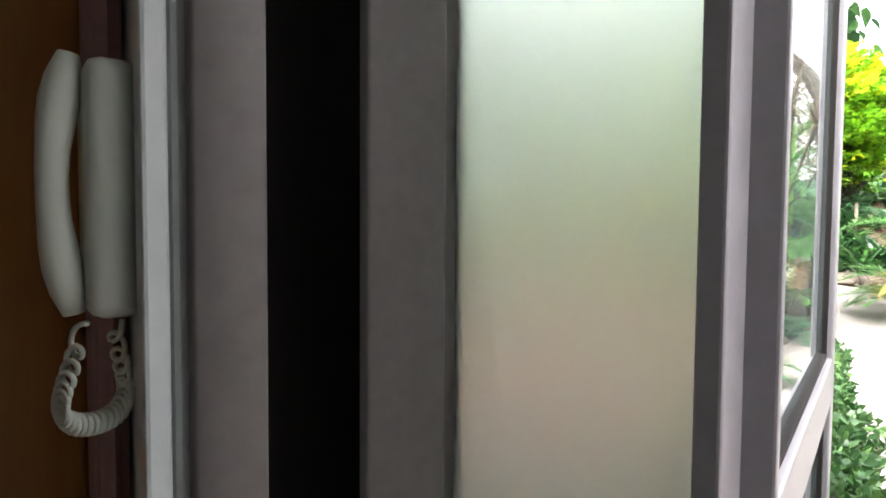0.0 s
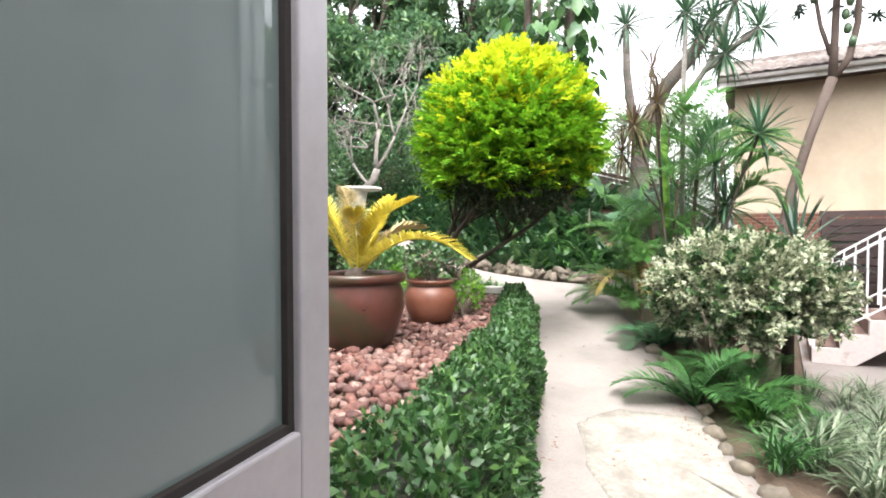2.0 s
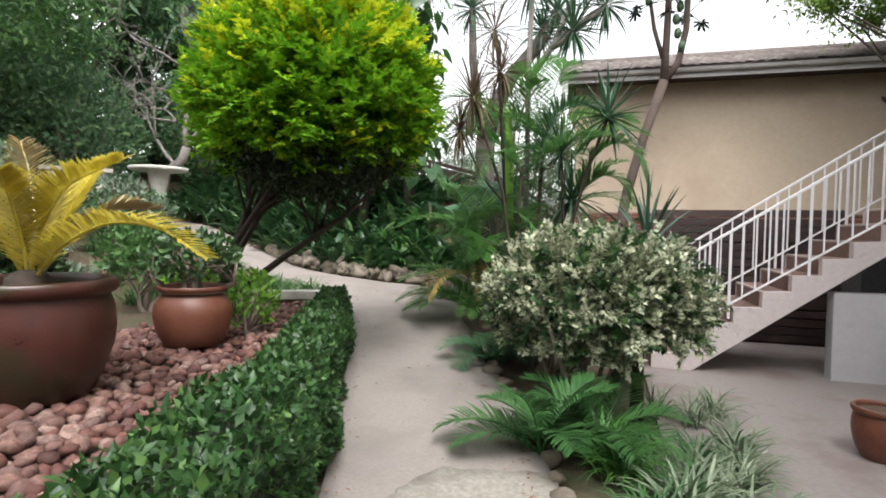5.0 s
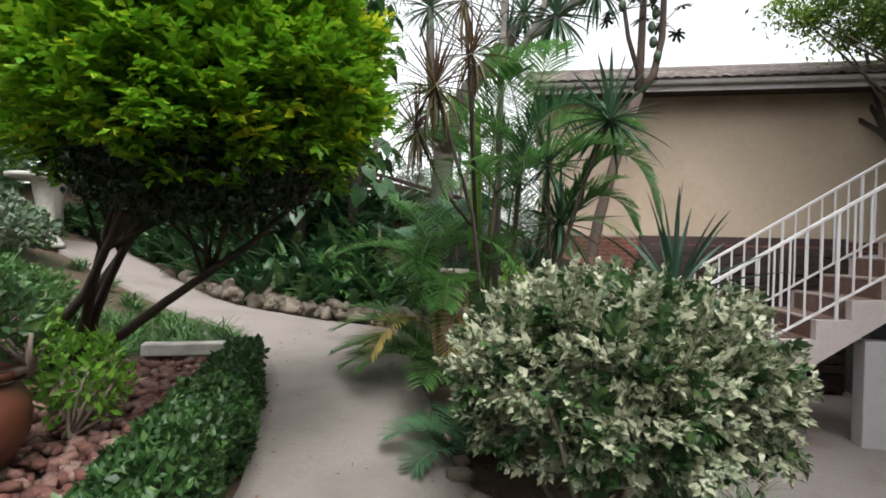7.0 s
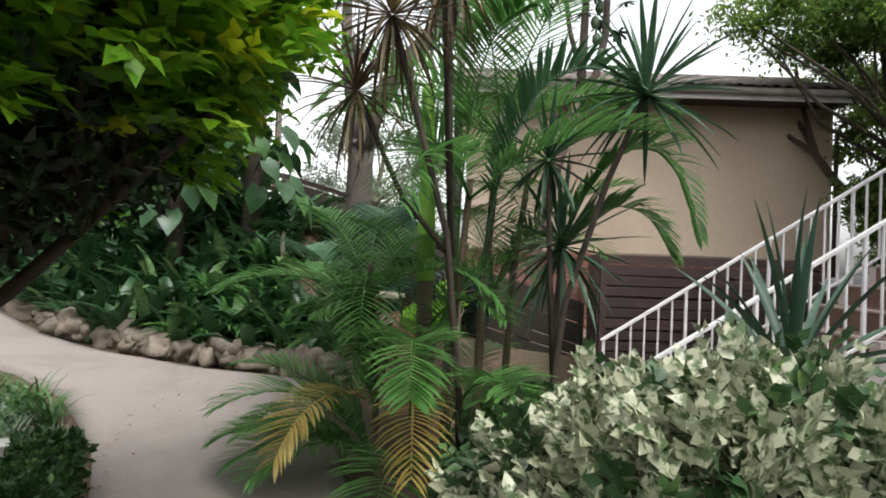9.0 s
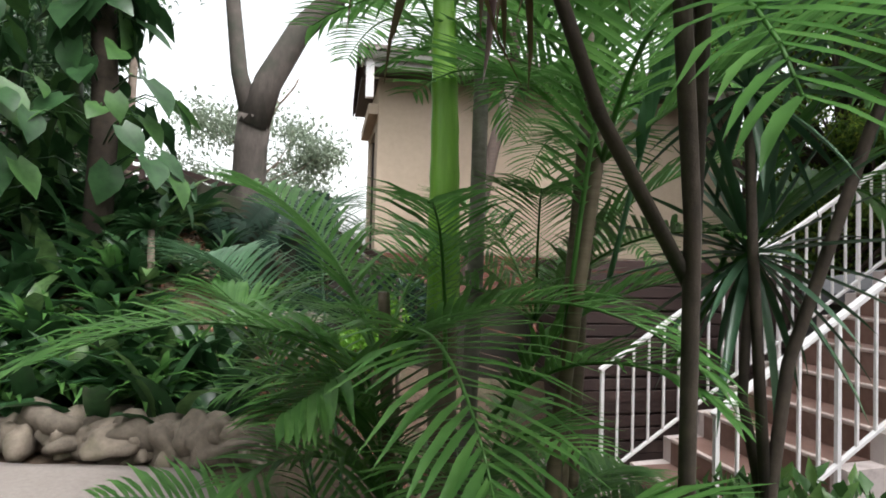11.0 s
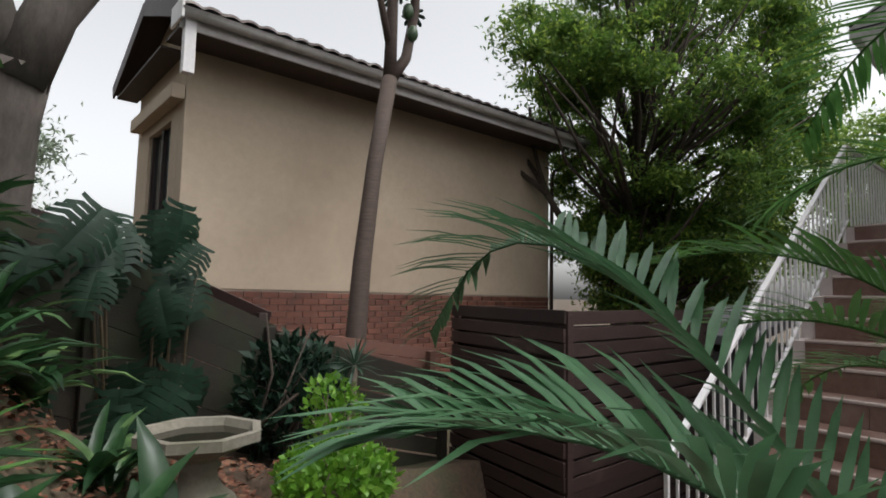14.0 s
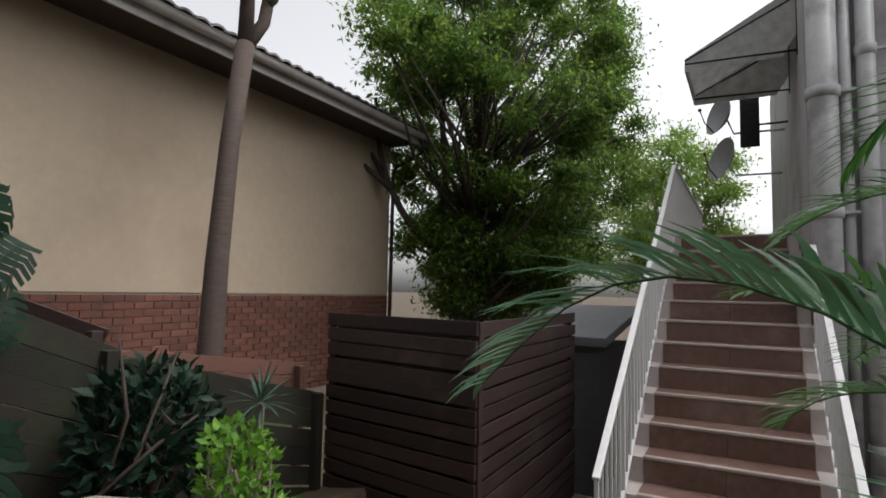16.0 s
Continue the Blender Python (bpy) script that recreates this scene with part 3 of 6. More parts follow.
g.add(*block((-0.6, 15.66, 3.98), (-0.445, WY1, 4.16), 0.01))
house_part("porch_beam", g, PLASTER)
g = Geo()
g.add(*block((-0.7, 14.86, 4.02), (-0.58, 14.96, EAVE), 0.006))
house_part("corner_board", g, WHITE, None, "white painted eave corner board")
# brick base: mortar core, bricks are set in front of it at the end of the file
g = Geo()
g.add(*block((WX0 + 0.012, WY0 + 0.014, -0.3), (WX1 - 0.012, WY0 + 0.22, LINE)))
base_wall = house_part("brick_base", g, MORTAR)
g = Geo()
g.add(*block((WX0, WY0 + 0.22, -0.25), (WX0 + 0.2, WY1, -0.19)))
house_part("sill_course", g, MORTAR)
# roof slabs, tiles in overlapping wavy rows
for nm, y0, y1 in (("roof_front", RY0, RYM), ("roof_rear", RY1, RYM)):
    g = Geo()
    z0 = EAVE + 0.1
    zr = RIDGE
    g.add([(RX0, y0, z0), (RX1, y0, z0), (RX1, y1, zr), (RX0, y1, zr), (RX0, y0, z0 - 0.07), (RX1, y0, z0 - 0.07), (RX1, y1, zr - 0.07), (RX0, y1, zr - 0.07)],
          [(0, 1, 2, 3), (7, 6, 5, 4), (0, 4, 5, 1), (1, 5, 6, 2), (2, 6, 7, 3), (3, 7, 4, 0)])
    roof = house_part(nm, g, SOFFIT)
    g = Geo()
    nr, nx = 11, 34
    ux = (RX1 - RX0) / nx
    rng = np.random.default_rng(9)
    for r in range(nr):
        for i in range(nx):
            ta, tb = (r - 0.12) / nr, (r + 1) / nr
            pa = (y0 + (y1 - y0) * ta, z0 + (zr - z0) * ta + 0.045 + rng.normal(0, 0.004))
            pb = (y0 + (y1 - y0) * tb, z0 + (zr - z0) * tb + 0.012)
            sec = [(0.0, 0.0), (0.2, 0.022), (0.42, 0.03), (0.64, 0.022), (0.84, 0.0), (1.0, 0.002)]
            row = []
            for y, z in (pa, pb):
                row += [(RX0 + (i + s) * ux, y, z + dz) for s, dz in sec]
            row += [(RX0 + (i + s) * ux, pa[0], pa[1] + dz - 0.03) for s, dz in sec]
            k = len(sec)
            g.add(row, [(j, j + 1, k + j + 1, k + j) for j in range(k - 1)] + [(2 * k + j, 2 * k + j + 1, j + 1, j) for j in range(k - 1)])
    tagged(house_part("roof_tiles", g, TILE, roof, "", True), kind="stuff")
g = Geo()
g.add(*tube([(RX0, RYM, RIDGE + 0.03), (RX1, RYM, RIDGE + 0.03)], 0.09, 10))
house_part("ridge_cap", g, TILE, None, "", True)
g = Geo()
g.add(*block((RX0 + 0.05, RY0 + 0.12, EAVE - 0.02), (RX1 - 0.03, WY0 - 0.002, EAVE + 0.015)))
house_part("soffit", g, SOFFIT, None, "dark brown soffit boards")
g = Geo()
g.add(*block((RX0, RY0 + 0.085, EAVE - 0.11), (RX1, RY0 + 0.115, EAVE + 0.09), 0.004))
house_part("fascia", g, GUTTER)
g = Geo()
half = [(math.cos(a) * 0.075, math.sin(a) * 0.075) for a in np.linspace(math.pi, 2 * math.pi, 9)]
half = [(-0.088, 0.004)] + half + [(0.088, 0.004)] + [(q[0] * 0.9, q[1] * 0.9) for q in half[::-1]]
k = len(half)
gx = np.linspace(RX0 - 0.02, RX1 + 0.02, 14)
g.add([(x, RY0 + b, EAVE + 0.055 + c) for x in gx for b, c in half], [(i * k + j, i * k + (j + 1) % k, (i + 1) * k + (j + 1) % k, (i + 1) * k + j) for i in range(13) for j in range(k)] + [tuple(range(k))[::-1], tuple(13 * k + j for j in range(k))])
gut = house_part("gutter", g, GUTTER, None, "grey-white half-round eaves gutter", True)
g = Geo()
g.add(*tube([(6.44, 14.82, 4.6), (6.44, 14.84, 4.5), (6.46, 15.2, 4.33), (6.47, 15.55, 4.22), (6.475, 15.62, 4.1), (6.475, 15.62, 0.0)], 0.038, 8))
house_part("downpipe", g, SOFFIT, None, "brown rainwater downpipe", True)
for y0, y1, nm in ((RY0 - 0.01, RYM, "barge_board"), (RY1, RYM, "barge_board")):
    g = Geo()
    g.add(*beam((RX0 - 0.012, y0, EAVE + 0.06), (RX0 - 0.012, y1, RIDGE - 0.03), 0.03, 0.2))
    house_part(nm, g, DARKWOOD)
g = Geo()
g.add(*block((RX0 - 0.03, RY0 - 0.07, EAVE - 0.06), (RX0 + 0.0, RY0 + 0.34, EAVE + 0.17), 0.006))
house_part("barge_end", g, WHITE, None, "white painted end of the barge board")
g = Geo()
g.add(*block((RX0 + 0.02, WY0 + 0.1, EAVE - 0.05), (WX0 - 0.002, RY1 - 0.1, EAVE - 0.02)))
house_part("verge_soffit", g, SOFFIT)

# ---- outside stairs ----
SX0, SX1, SY0, SY1, SZ0, SZ1, NST = 0.85, 4.75, 9.1, 10.4, -0.29, 2.53, 15
stair = thing("outside_stairs", (SX0, (SY0 + SY1) / 2, SZ0), "pale painted concrete stairs with brown tiled treads", "stairs")
tread, rise = (SX1 - SX0) / (NST - 1), (SZ1 - SZ0) / NST


def under(ob, root):
    ob.parent = root
    ob.matrix_parent_inverse = Matrix.Translation(root.location).inverted()
    return ob


prof = []
for i in range(NST):
    prof += [(SX0 + i * tread, SZ0 + i * rise), (SX0 + i * tread, SZ0 + (i + 1) * rise - 0.012)]
prof += [(SX1 + 0.02, SZ1 - 0.012), (SX1 + 0.02, SZ1 - 0.40), (SX1 - 0.25, SZ1 - 0.42), (SX0 + 0.42, SZ0)]
g = Geo()
k = len(prof)
g.add([(x, SY0, z) for x, z in prof] + [(x, SY1, z) for x, z in prof], [tuple(range(k)), tuple(range(2 * k - 1, k - 1, -1))] + [(i, i + k, (i + 1) % k + k, (i + 1) % k) for i in range(k)])
under(part("stair_flight", g, STAIRSIDE, None, "pale painted concrete stair flight", False), stair)
for i in range(NST):
    x, z = SX0 + i * tread, SZ0 + (i + 1) * rise
    g = Geo()
    g.add(*block((x + 0.022, SY0 + 0.11, z - 0.014), (x + tread + 0.002, SY1 - 0.11, z + 0.004), 0.003))
    under(part("tread", g, STEPTILE, None, "", False), stair)
    for j in range(2):
        y0 = SY0 + 0.11 + j * (SY1 - SY0 - 0.22) / 2
        g = Geo()
        g.add(*block((x - 0.012, y0 + 0.002, z - rise + 0.004), (x + 0.002, y0 + (SY1 - SY0 - 0.22) / 2 - 0.001, z - 0.022), 0.002))
        under(part("riser_tile", g, STEPTILE, None, "", False), stair)
    g = Geo()
    g.add(*block((x - 0.02, SY0 + 0.11, z - 0.02), (x + 0.021, SY1 - 0.11, z + 0.006), 0.006))
    under(part("nosing", g, NOSING, None, "", True), stair)
g = Geo()
g.add(*block((SX1 + 0.02, 9.09, SZ1 - 0.2), (12.5, SY1, SZ1), 0.01))
structure("floor_landing", g, COURT)
g = Geo()
g.add(*block((2.66, 9.16, -0.3), (3.3, 9.36, SZ0 + (2.7 - SX0) / tread * rise - 0.30), 0.01))
structure("trim_stair_pier", g, GREYWALL)


def railing(name, y, side, label):
    top = lambda x: 0.775 + 0.66 * (x - 0.85)
    rail = thing(name, (0.85, y, top(0.85) - 0.95), label, "railing")
    x1 = 4.86 if side > 0 else 3.1
    g = Geo()
    g.add(*beam((0.85, y, top(0.85)), (x1, y, top(x1)), 0.045, 0.028, 0.005))
    under(part("handrail", g, WHITE, None, "", False), rail)
    g = Geo()
    g.add(*beam((0.98, y, top(0.98) - 0.81), (x1, y, top(x1) - 0.81), 0.028, 0.02, 0.003))
    under(part("bottom_rail", g, WHITE, None, "", False), rail)
    x, i = 0.87, 0
    while x < x1:
        post = i % 6 == 0
        z0 = top(x) - (0.97 if post else 0.81)
        g = Geo()
        r = 0.013 if post else 0.0085
        g.add(*block((x - r, y - r, z0), (x + r, y + r, top(x)), 0.002))
        under(part("post" if post else "baluster", g, WHITE, None, "", False), rail)
        x += 0.128
        i += 1
    # level part along the landing
    g = Geo()
    zt = top(x1)
    if side > 0:
        g.add(*beam((x1, y, zt), (9.5, y, zt + 0.02), 0.045, 0.028, 0.005))
        under(part("landing_rail", g, WHITE, None, "", False), rail)
        for xx in np.arange(5.0, 9.5, 0.13):
            g = Geo()
            g.add(*block((xx - 0.0085, y - 0.0085, SZ1), (xx + 0.0085, y + 0.0085, zt), 0.002))
            under(part("baluster", g, WHITE, None, "", False), rail)
    return rail


railing("stair_railing", 10.37, 1, "white painted steel stair railing on the garden side")
railing("stair_railing", 9.12, -1, "white painted steel stair railing on the building side")

# ---- main building: corner by the stairs, doorway where the walk begins ----
g = Geo()
g.add(*block((3.42, 0.9, -0.4), (3.7, 8.98, 6.4)))
structure("wall_west", g, GREYWALL)
g = Geo()
g.add(*block((3.7, 8.68, -0.4), (12.5, 9.085, 6.4)))
structure("wall_north", g, GREYWALL)
g = Geo()
g.add(*block((1.25, 0.28, -0.4), (3.7, 0.62, 3.4)))
structure("wall_entrance_right", g, INWALL)
g = Geo()
g.add(*block((-6.0, 0.29, -0.4), (-0.36, 0.6, 3.4)))
g.add(*block((-6.0, 0.212, -0.4), (-0.125, 0.284, 3.4), 0.006))
structure("wall_entrance_left", g, INWALL)
g = Geo()
g.add(*block((-0.36, 0.3, 2.28), (1.25, 0.6, 3.4)))
structure("wall_entrance_lintel", g, INWALL)
g = Geo()
g.add(*block((-2.4, -3.2, -0.4), (2.6, 0.7, -0.282)))
structure("floor_entrance", g, COURT)
g = Geo()
g.add(*block((-2.4, -3.2, 2.5), (2.6, 0.28, 2.6)))
structure("ceiling_entrance", g, INWALL)
for nm, lo, hi in (("wall_hall_left", (-2.5, -3.2, -0.4), (-2.4, 0.29, 2.6)), ("wall_hall_right", (2.5, -3.2, -0.4), (2.6, 0.28, 2.6)), ("wall_hall_back", (-2.4, -3.3, -0.4), (2.5, -3.2, 2.6))):
    g = Geo()
    g.add(*block(lo, hi))
    structure(nm, g, INWALL)

g = Geo()
g.add(*block((-0.148, 0.190, -0.28), (-0.121, 0.2105, 2.28), 0.004))
structure("trim_reveal_bead", g, INWALL)
# reveal trims: grey post and black-coloured slot block beside the sidelight
g = Geo()
g.add(*block((-0.124, 0.222, -0.28), (-0.108, 0.286, 2.28), 0.005))
structure("trim_reveal_post", g, SHADEALU, True)
g = Geo()
g.add(*block((-0.235, 0.449, -0.28), (-0.213, 0.57, 2.28), 0.004))
structure("trim_jamb_fin", g, SHADEALU)
# solid block, not hollow: the gap's shade is its black colour
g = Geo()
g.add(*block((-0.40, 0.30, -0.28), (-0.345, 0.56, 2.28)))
structure("trim_slot_shade", g, surf("slot_shade_black", (0.004, 0.003, 0.003), (0.008, 0.006, 0.006), 20, 0.9, 0.05, spec=0.1))

side = thing("sidelight", (-0.1, 0.62, -0.28), "frosted glass sidelight in a grey aluminium frame", "window")
for nm, lo, hi in (("stile", (-0.375, 0.56, -0.28), (-0.31, 0.69, 2.28)), ("stile", (0.085, 0.65, -0.28), (0.115, 0.70, 2.28)), ("rail", (-0.31, 0.65, -0.28), (0.085, 0.69, -0.1)), ("rail", (-0.31, 0.65, 2.18), (0.085, 0.69, 2.28))):
    g = Geo()
    g.add(*block(lo, hi, 0.004))
    under(part(nm, g, ALU if lo[0] > 0 else SHADEALU, None, "", False), side)
g = Geo()
g.add(*block((-0.31, 0.668, -0.1), (0.085, 0.676, 2.18)))
under(part("pane", g, FROST, None, "frosted glass", False), side)

# the open door leaf, swung outwards
door = thing("open_glass_door", (0.1, 0.7, -0.26), "open grey aluminium door with tinted glass panes", "door")
hx, hy, ex, ey = 0.118, 0.71, -0.085, 1.605
dl = math.hypot(ex - hx, ey - hy)
da = math.atan2(ey - hy, ex - hx)


def leaf_block(nm, a0, a1, z0, z1, thick, mat, bev=0.004, label=""):
    g = Geo()
    v, f = block((a0, -thick / 2, z0), (a1, thick / 2, z1), bev)
    v = np.array(v)
    c, s = math.cos(da), math.sin(da)
    g.add(np.stack((hx + v[:, 0] * c - v[:, 1] * s, hy + v[:, 0] * s + v[:, 1] * c, v[:, 2]), 1), f)
    return under(part(nm, g, mat, None, label, False), door)


leaf_block("hinge_stile", 0.0, 0.022, -0.26, 2.22, 0.05, ALU)
leaf_block("lock_stile", dl - 0.075, dl, -0.26, 2.22, 0.05, ALU)
leaf_block("mid_rail", 0.022, dl - 0.075, 0.93, 1.03, 0.05, ALU)
leaf_block("top_rail", 0.022, dl - 0.075, 2.13, 2.22, 0.05, ALU)
leaf_block("bottom_rail", 0.022, dl - 0.075, -0.26, -0.08, 0.05, ALU)
leaf_block("pane", 0.022, dl - 0.075, 1.03, 2.13, 0.008, TINTED, 0.001, "tinted glass")
leaf_block("pane", 0.022, dl - 0.075, -0.08, 0.93, 0.008, TINTED, 0.001, "tinted glass")
for z0, z1 in ((1.028, 1.042), (2.118, 2.132), (-0.082, -0.068), (0.918, 0.932)):
    leaf_block("gasket", 0.02, dl - 0.073, z0, z1, 0.028, ALUDARK, 0.001)
for a in (0.02, dl - 0.089):
    leaf_block("gasket", a, a + 0.014, -0.08, 2.13, 0.028, ALUDARK, 0.001)

# door entry phone on the inner wall face
phone = thing("door_phone", (-0.175, 0.21, 1.35), "ivory plastic door entry phone with a coiled cord", "telephone")
g = Geo()
g.add(*block((-0.215, 0.158, 1.242), (-0.15, 0.199, 1.452), 0.012))
under(part("base", g, IVORY, None, "", True), phone)
g = Geo()
g.add(*block((-0.205, 0.197, 1.262), (-0.165, 0.211, 1.432), 0.003))
under(part("wall_plate", g, IVORY, None, "", False), phone)
g = Geo()
pts = [(-0.425, 0.20 - 0.018 * math.sin(math.pi * t) - 0.022 * (abs(t - 0.5) < 0.32), 1.245 + 0.21 * t) for t in np.linspace(0, 1, 12)]
pts = [(-0.182, 0.151 - 0.013 * math.sin(math.pi * i / 11), z) for i, (x, y, z) in enumerate(pts)]
g.add(*tube(pts, [0.008, 0.013, 0.0145, 0.0135, 0.012, 0.0115, 0.0115, 0.012, 0.0135, 0.0145, 0.013, 0.008], 12))
under(part("receiver", g, IVORY, None, "", True), phone)
g = Geo()
coil = []
for i in range(260):
    t = i / 259
    cxx = -0.17 + 0.0 * t
    cz = 1.24 - 0.085 * math.sin(math.pi * t) ** 0.6
    cyy = 0.154 + 0.024 * t + 0.016 * math.sin(2 * math.pi * t) * -1 - 0.006 * math.sin(math.pi * t)
    a = t * 2 * math.pi * 26
    coil.append((cxx + 0.008 * math.cos(a), cyy + 0.004 * math.cos(a), cz + 0.008 * math.sin(a)))
g.add(*tube(coil, 0.0024, 5))
under(part("cord", g, IVORY, None, "coiled cord", True), phone)
cab = thing("wooden_cupboard", (-0.8, -0.1, -0.28), "orange-brown varnished wooden cupboard against the hall wall", "cupboard")
for nm, lo, hi in (("body", (-1.1, -0.75, -0.28), (-0.5, 0.2, 2.3)), ("door_panel", (-0.498, -0.7, -0.2), (-0.478, -0.29, 2.25)), ("door_panel", (-0.498, -0.27, -0.2), (-0.478, 0.19, 2.25))):
    g = Geo()
    g.add(*block(lo, hi, 0.006))
    under(part(nm, g, BROWNWOOD, None, "", False), cab)
cur = thing("pink_curtain", (-0.38, 0.2, -0.2), "dusky pink curtain hanging beside the cupboard", "curtain")
g = Geo()
ca = [(-0.46 + 0.17 * t, 0.194 + 0.009 * math.sin(t * 22)) for t in np.linspace(0, 1, 40)]
g.add([(x, y, z) for x, y in ca for z in (-0.2, 2.4)] + [(x, y + 0.006, z) for x, y in ca for z in (-0.2, 2.4)], [(2 * i, 2 * i + 2, 2 * i + 3, 2 * i + 1) for i in range(39)] + [(80 + 2 * i, 80 + 2 * i + 1, 80 + 2 * i + 3, 80 + 2 * i + 2) for i in range(39)])
under(part("cloth", g, PINK, None, "", True), cur)

# pipes on the building corner
def pipe(name, x, y, r, z0, z1, label, collars=(), mat=None):
    root = thing(name, (x, y, z0), label, "pipe")
    g = Geo()
    g.add(*tube([(x, y, z0), (x, y, z1)], r, 18))
    under(part("tube", g, mat or PIPEGREY, None, "", True), root)
    for z in collars:
        g = Geo()
        g.add(*lathe([(r, -0.05), (r * 1.14, -0.045), (r * 1.16, 0.0), (r * 1.14, 0.045), (r, 0.05)], 18, at=(x, y, z)))
        under(part("collar", g, mat or PIPEGREY, None, "", True), root)
        g = Geo()
        g.add(*block((x - r * 0.3, y - r * 1.2 - 0.1, z - 0.012), (x + r * 0.3, y - r * 0.9, z + 0.012), 0.003))
        under(part("bracket", g, PIPEGREY, None, "", False), root)
    return root


pipe("soil_pipe", 3.28, 9.0, 0.115, -0.3, 6.3, "wide grey painted soil pipe on the building corner", (2.55, 3.6))
pipe("drain_pipe", 3.34, 8.83, 0.045, -0.3, 6.3, "grey painted drain pipe", (1.1, 3.25))
pipe("drain_pipe", 3.34, 8.68, 0.07, -0.3, 6.3, "grey painted drain pipe with sockets", (0.6, 3.95))

# awning over the upper door, dishes on brackets
aw = thing("door_awning", (4.5, 8.98, 4.5), "grey-white canvas awning on a dark metal frame", "awning")
g = Geo()
ax0, ax1, ay0, ay1, az0, az1 = 4.45, 5.75, 9.085, 10.2, 5.15, 4.58
n_s = 28
v, f = [], []
for i in range(n_s + 1):
    x = ax0 + (ax1 - ax0) * i / n_s
    sc = 0.02 * abs(math.sin(i * math.pi / 2))
    v += [(x, ay0, az1 + 0.62), (x, ay1, az1), (x, ay1 + 0.004, az1 - 0.13 - sc), (x, ay1 - 0.004, az1 - 0.13 - sc), (x, ay1 - 0.012, az1 - 0.012), (x, ay0, az1 + 0.605)]
for i in range(n_s):
    f += [(6 * i + j, 6 * i + j + 1, 6 * i + 6 + j + 1, 6 * i + 6 + j) for j in range(5)]
g.add(v, f)
under(part("canopy", g, CANVAS, None, "", False), aw)
for x in (ax0, ax1):
    g = Geo()
    g.add([(x, ay0, az1 + 0.62), (x, ay1, az1), (x, ay1, az1 - 0.15), (x, ay0 + 0.15, az1 - 0.15), (x, ay0, az1 + 0.1)] + [(x + 0.006, ay0, az1 + 0.62), (x + 0.006, ay1, az1), (x + 0.006, ay1, az1 - 0.15), (x + 0.006, ay0 + 0.15, az1 - 0.15), (x + 0.006, ay0, az1 + 0.1)],
          [(0, 1, 2, 3, 4), (9, 8, 7, 6, 5)])
    under(part("side_flap", g, CANVAS, None, "", False), aw)
    for a, b in (((x, ay0, az1 - 0.1), (x, ay1, az1 - 0.06)), ((x, ay0, az1 + 0.5), (x, ay1, az1 - 0.02)), ((x, ay0, az1 - 0.15), (x, ay0, az1 + 0.6))):
        g = Geo()
        g.add(*tube([a, b], 0.011, 6))
        under(part("strut", g, DARKMETAL, None, "", True), aw)


def dish(x, y, z, r, label):
    root = thing("satellite_dish", (x, 8.98, z), label, "satellite dish", "dishes on the wall")
    g = Geo()
    v, f = lathe([(0.001, 0.0), (r * 0.3, 0.012), (r * 0.6, 0.05), (r * 0.85, 0.1), (r, 0.14), (r * 1.02, 0.138), (r * 0.86, 0.092), (r * 0.6, 0.04), (r * 0.3, 0.002), (0.001, -0.01)], 32)
    m = Matrix.Translation((x, y, z)) @ Vector((-0.52, 0.82, 0.22)).to_track_quat('Z', 'Y').to_matrix().to_4x4()
    g.add([m @ Vector(q) for q in v], f)
    under(part("reflector", g, DISHGREY, None, "", True), root)
    g = Geo()
    tip = m @ Vector((0, 0, 0.42))
    g.add(*tube([m @ Vector((0, -r * 0.95, 0.13)), m @ Vector((0, -r * 0.6, 0.3)), tip], 0.01, 6))
    under(part("feed_arm", g, DARKMETAL, None, "", True), root)
    g = Geo()
    g.add(*blob(np.random.default_rng(2), tip, (0.04, 0.03, 0.03), 2, 0.0))
    under(part("receiver_head", g, DARKMETAL, None, "", True), root)
    g = Geo()
    g.add(*tube([(x, y, z), (x + 0.05, y - 0.1, z - 0.25), (x + 0.1, 8.98, z - 0.25)], 0.018, 7))
    under(part("wall_bracket", g, PIPEGREY, None, "", True), root)


dish(7.9, 9.85, 4.1, 0.36, "round grey satellite dish on a wall bracket")
dish(6.9, 9.85, 4.55, 0.3, "small grey satellite dish under the awning")
win = thing("dark_shutter", (6.3, 9.0, 4.0), "small dark louvred box on an arm from the wall", "shutter")
g = Geo()
g.add(*block((6.2, 9.42, 3.9), (6.26, 9.66, 4.62), 0.006))
under(part("panel", g, DARKMETAL, None, "", False), win)
g = Geo()
g.add(*tube([(6.23, 8.975, 4.2), (6.23, 9.43, 4.2)], 0.016, 7))
under(part("wall_arm", g, DARKMETAL, None, "", True), win)
for z in np.arange(3.94, 4.56, 0.09):
    g = Geo()
    g.add(*block((6.19, 9.44, z), (6.2, 9.64, z + 0.06), 0.002))
    under(part("slat", g, DARKMETAL, None, "", False), win)


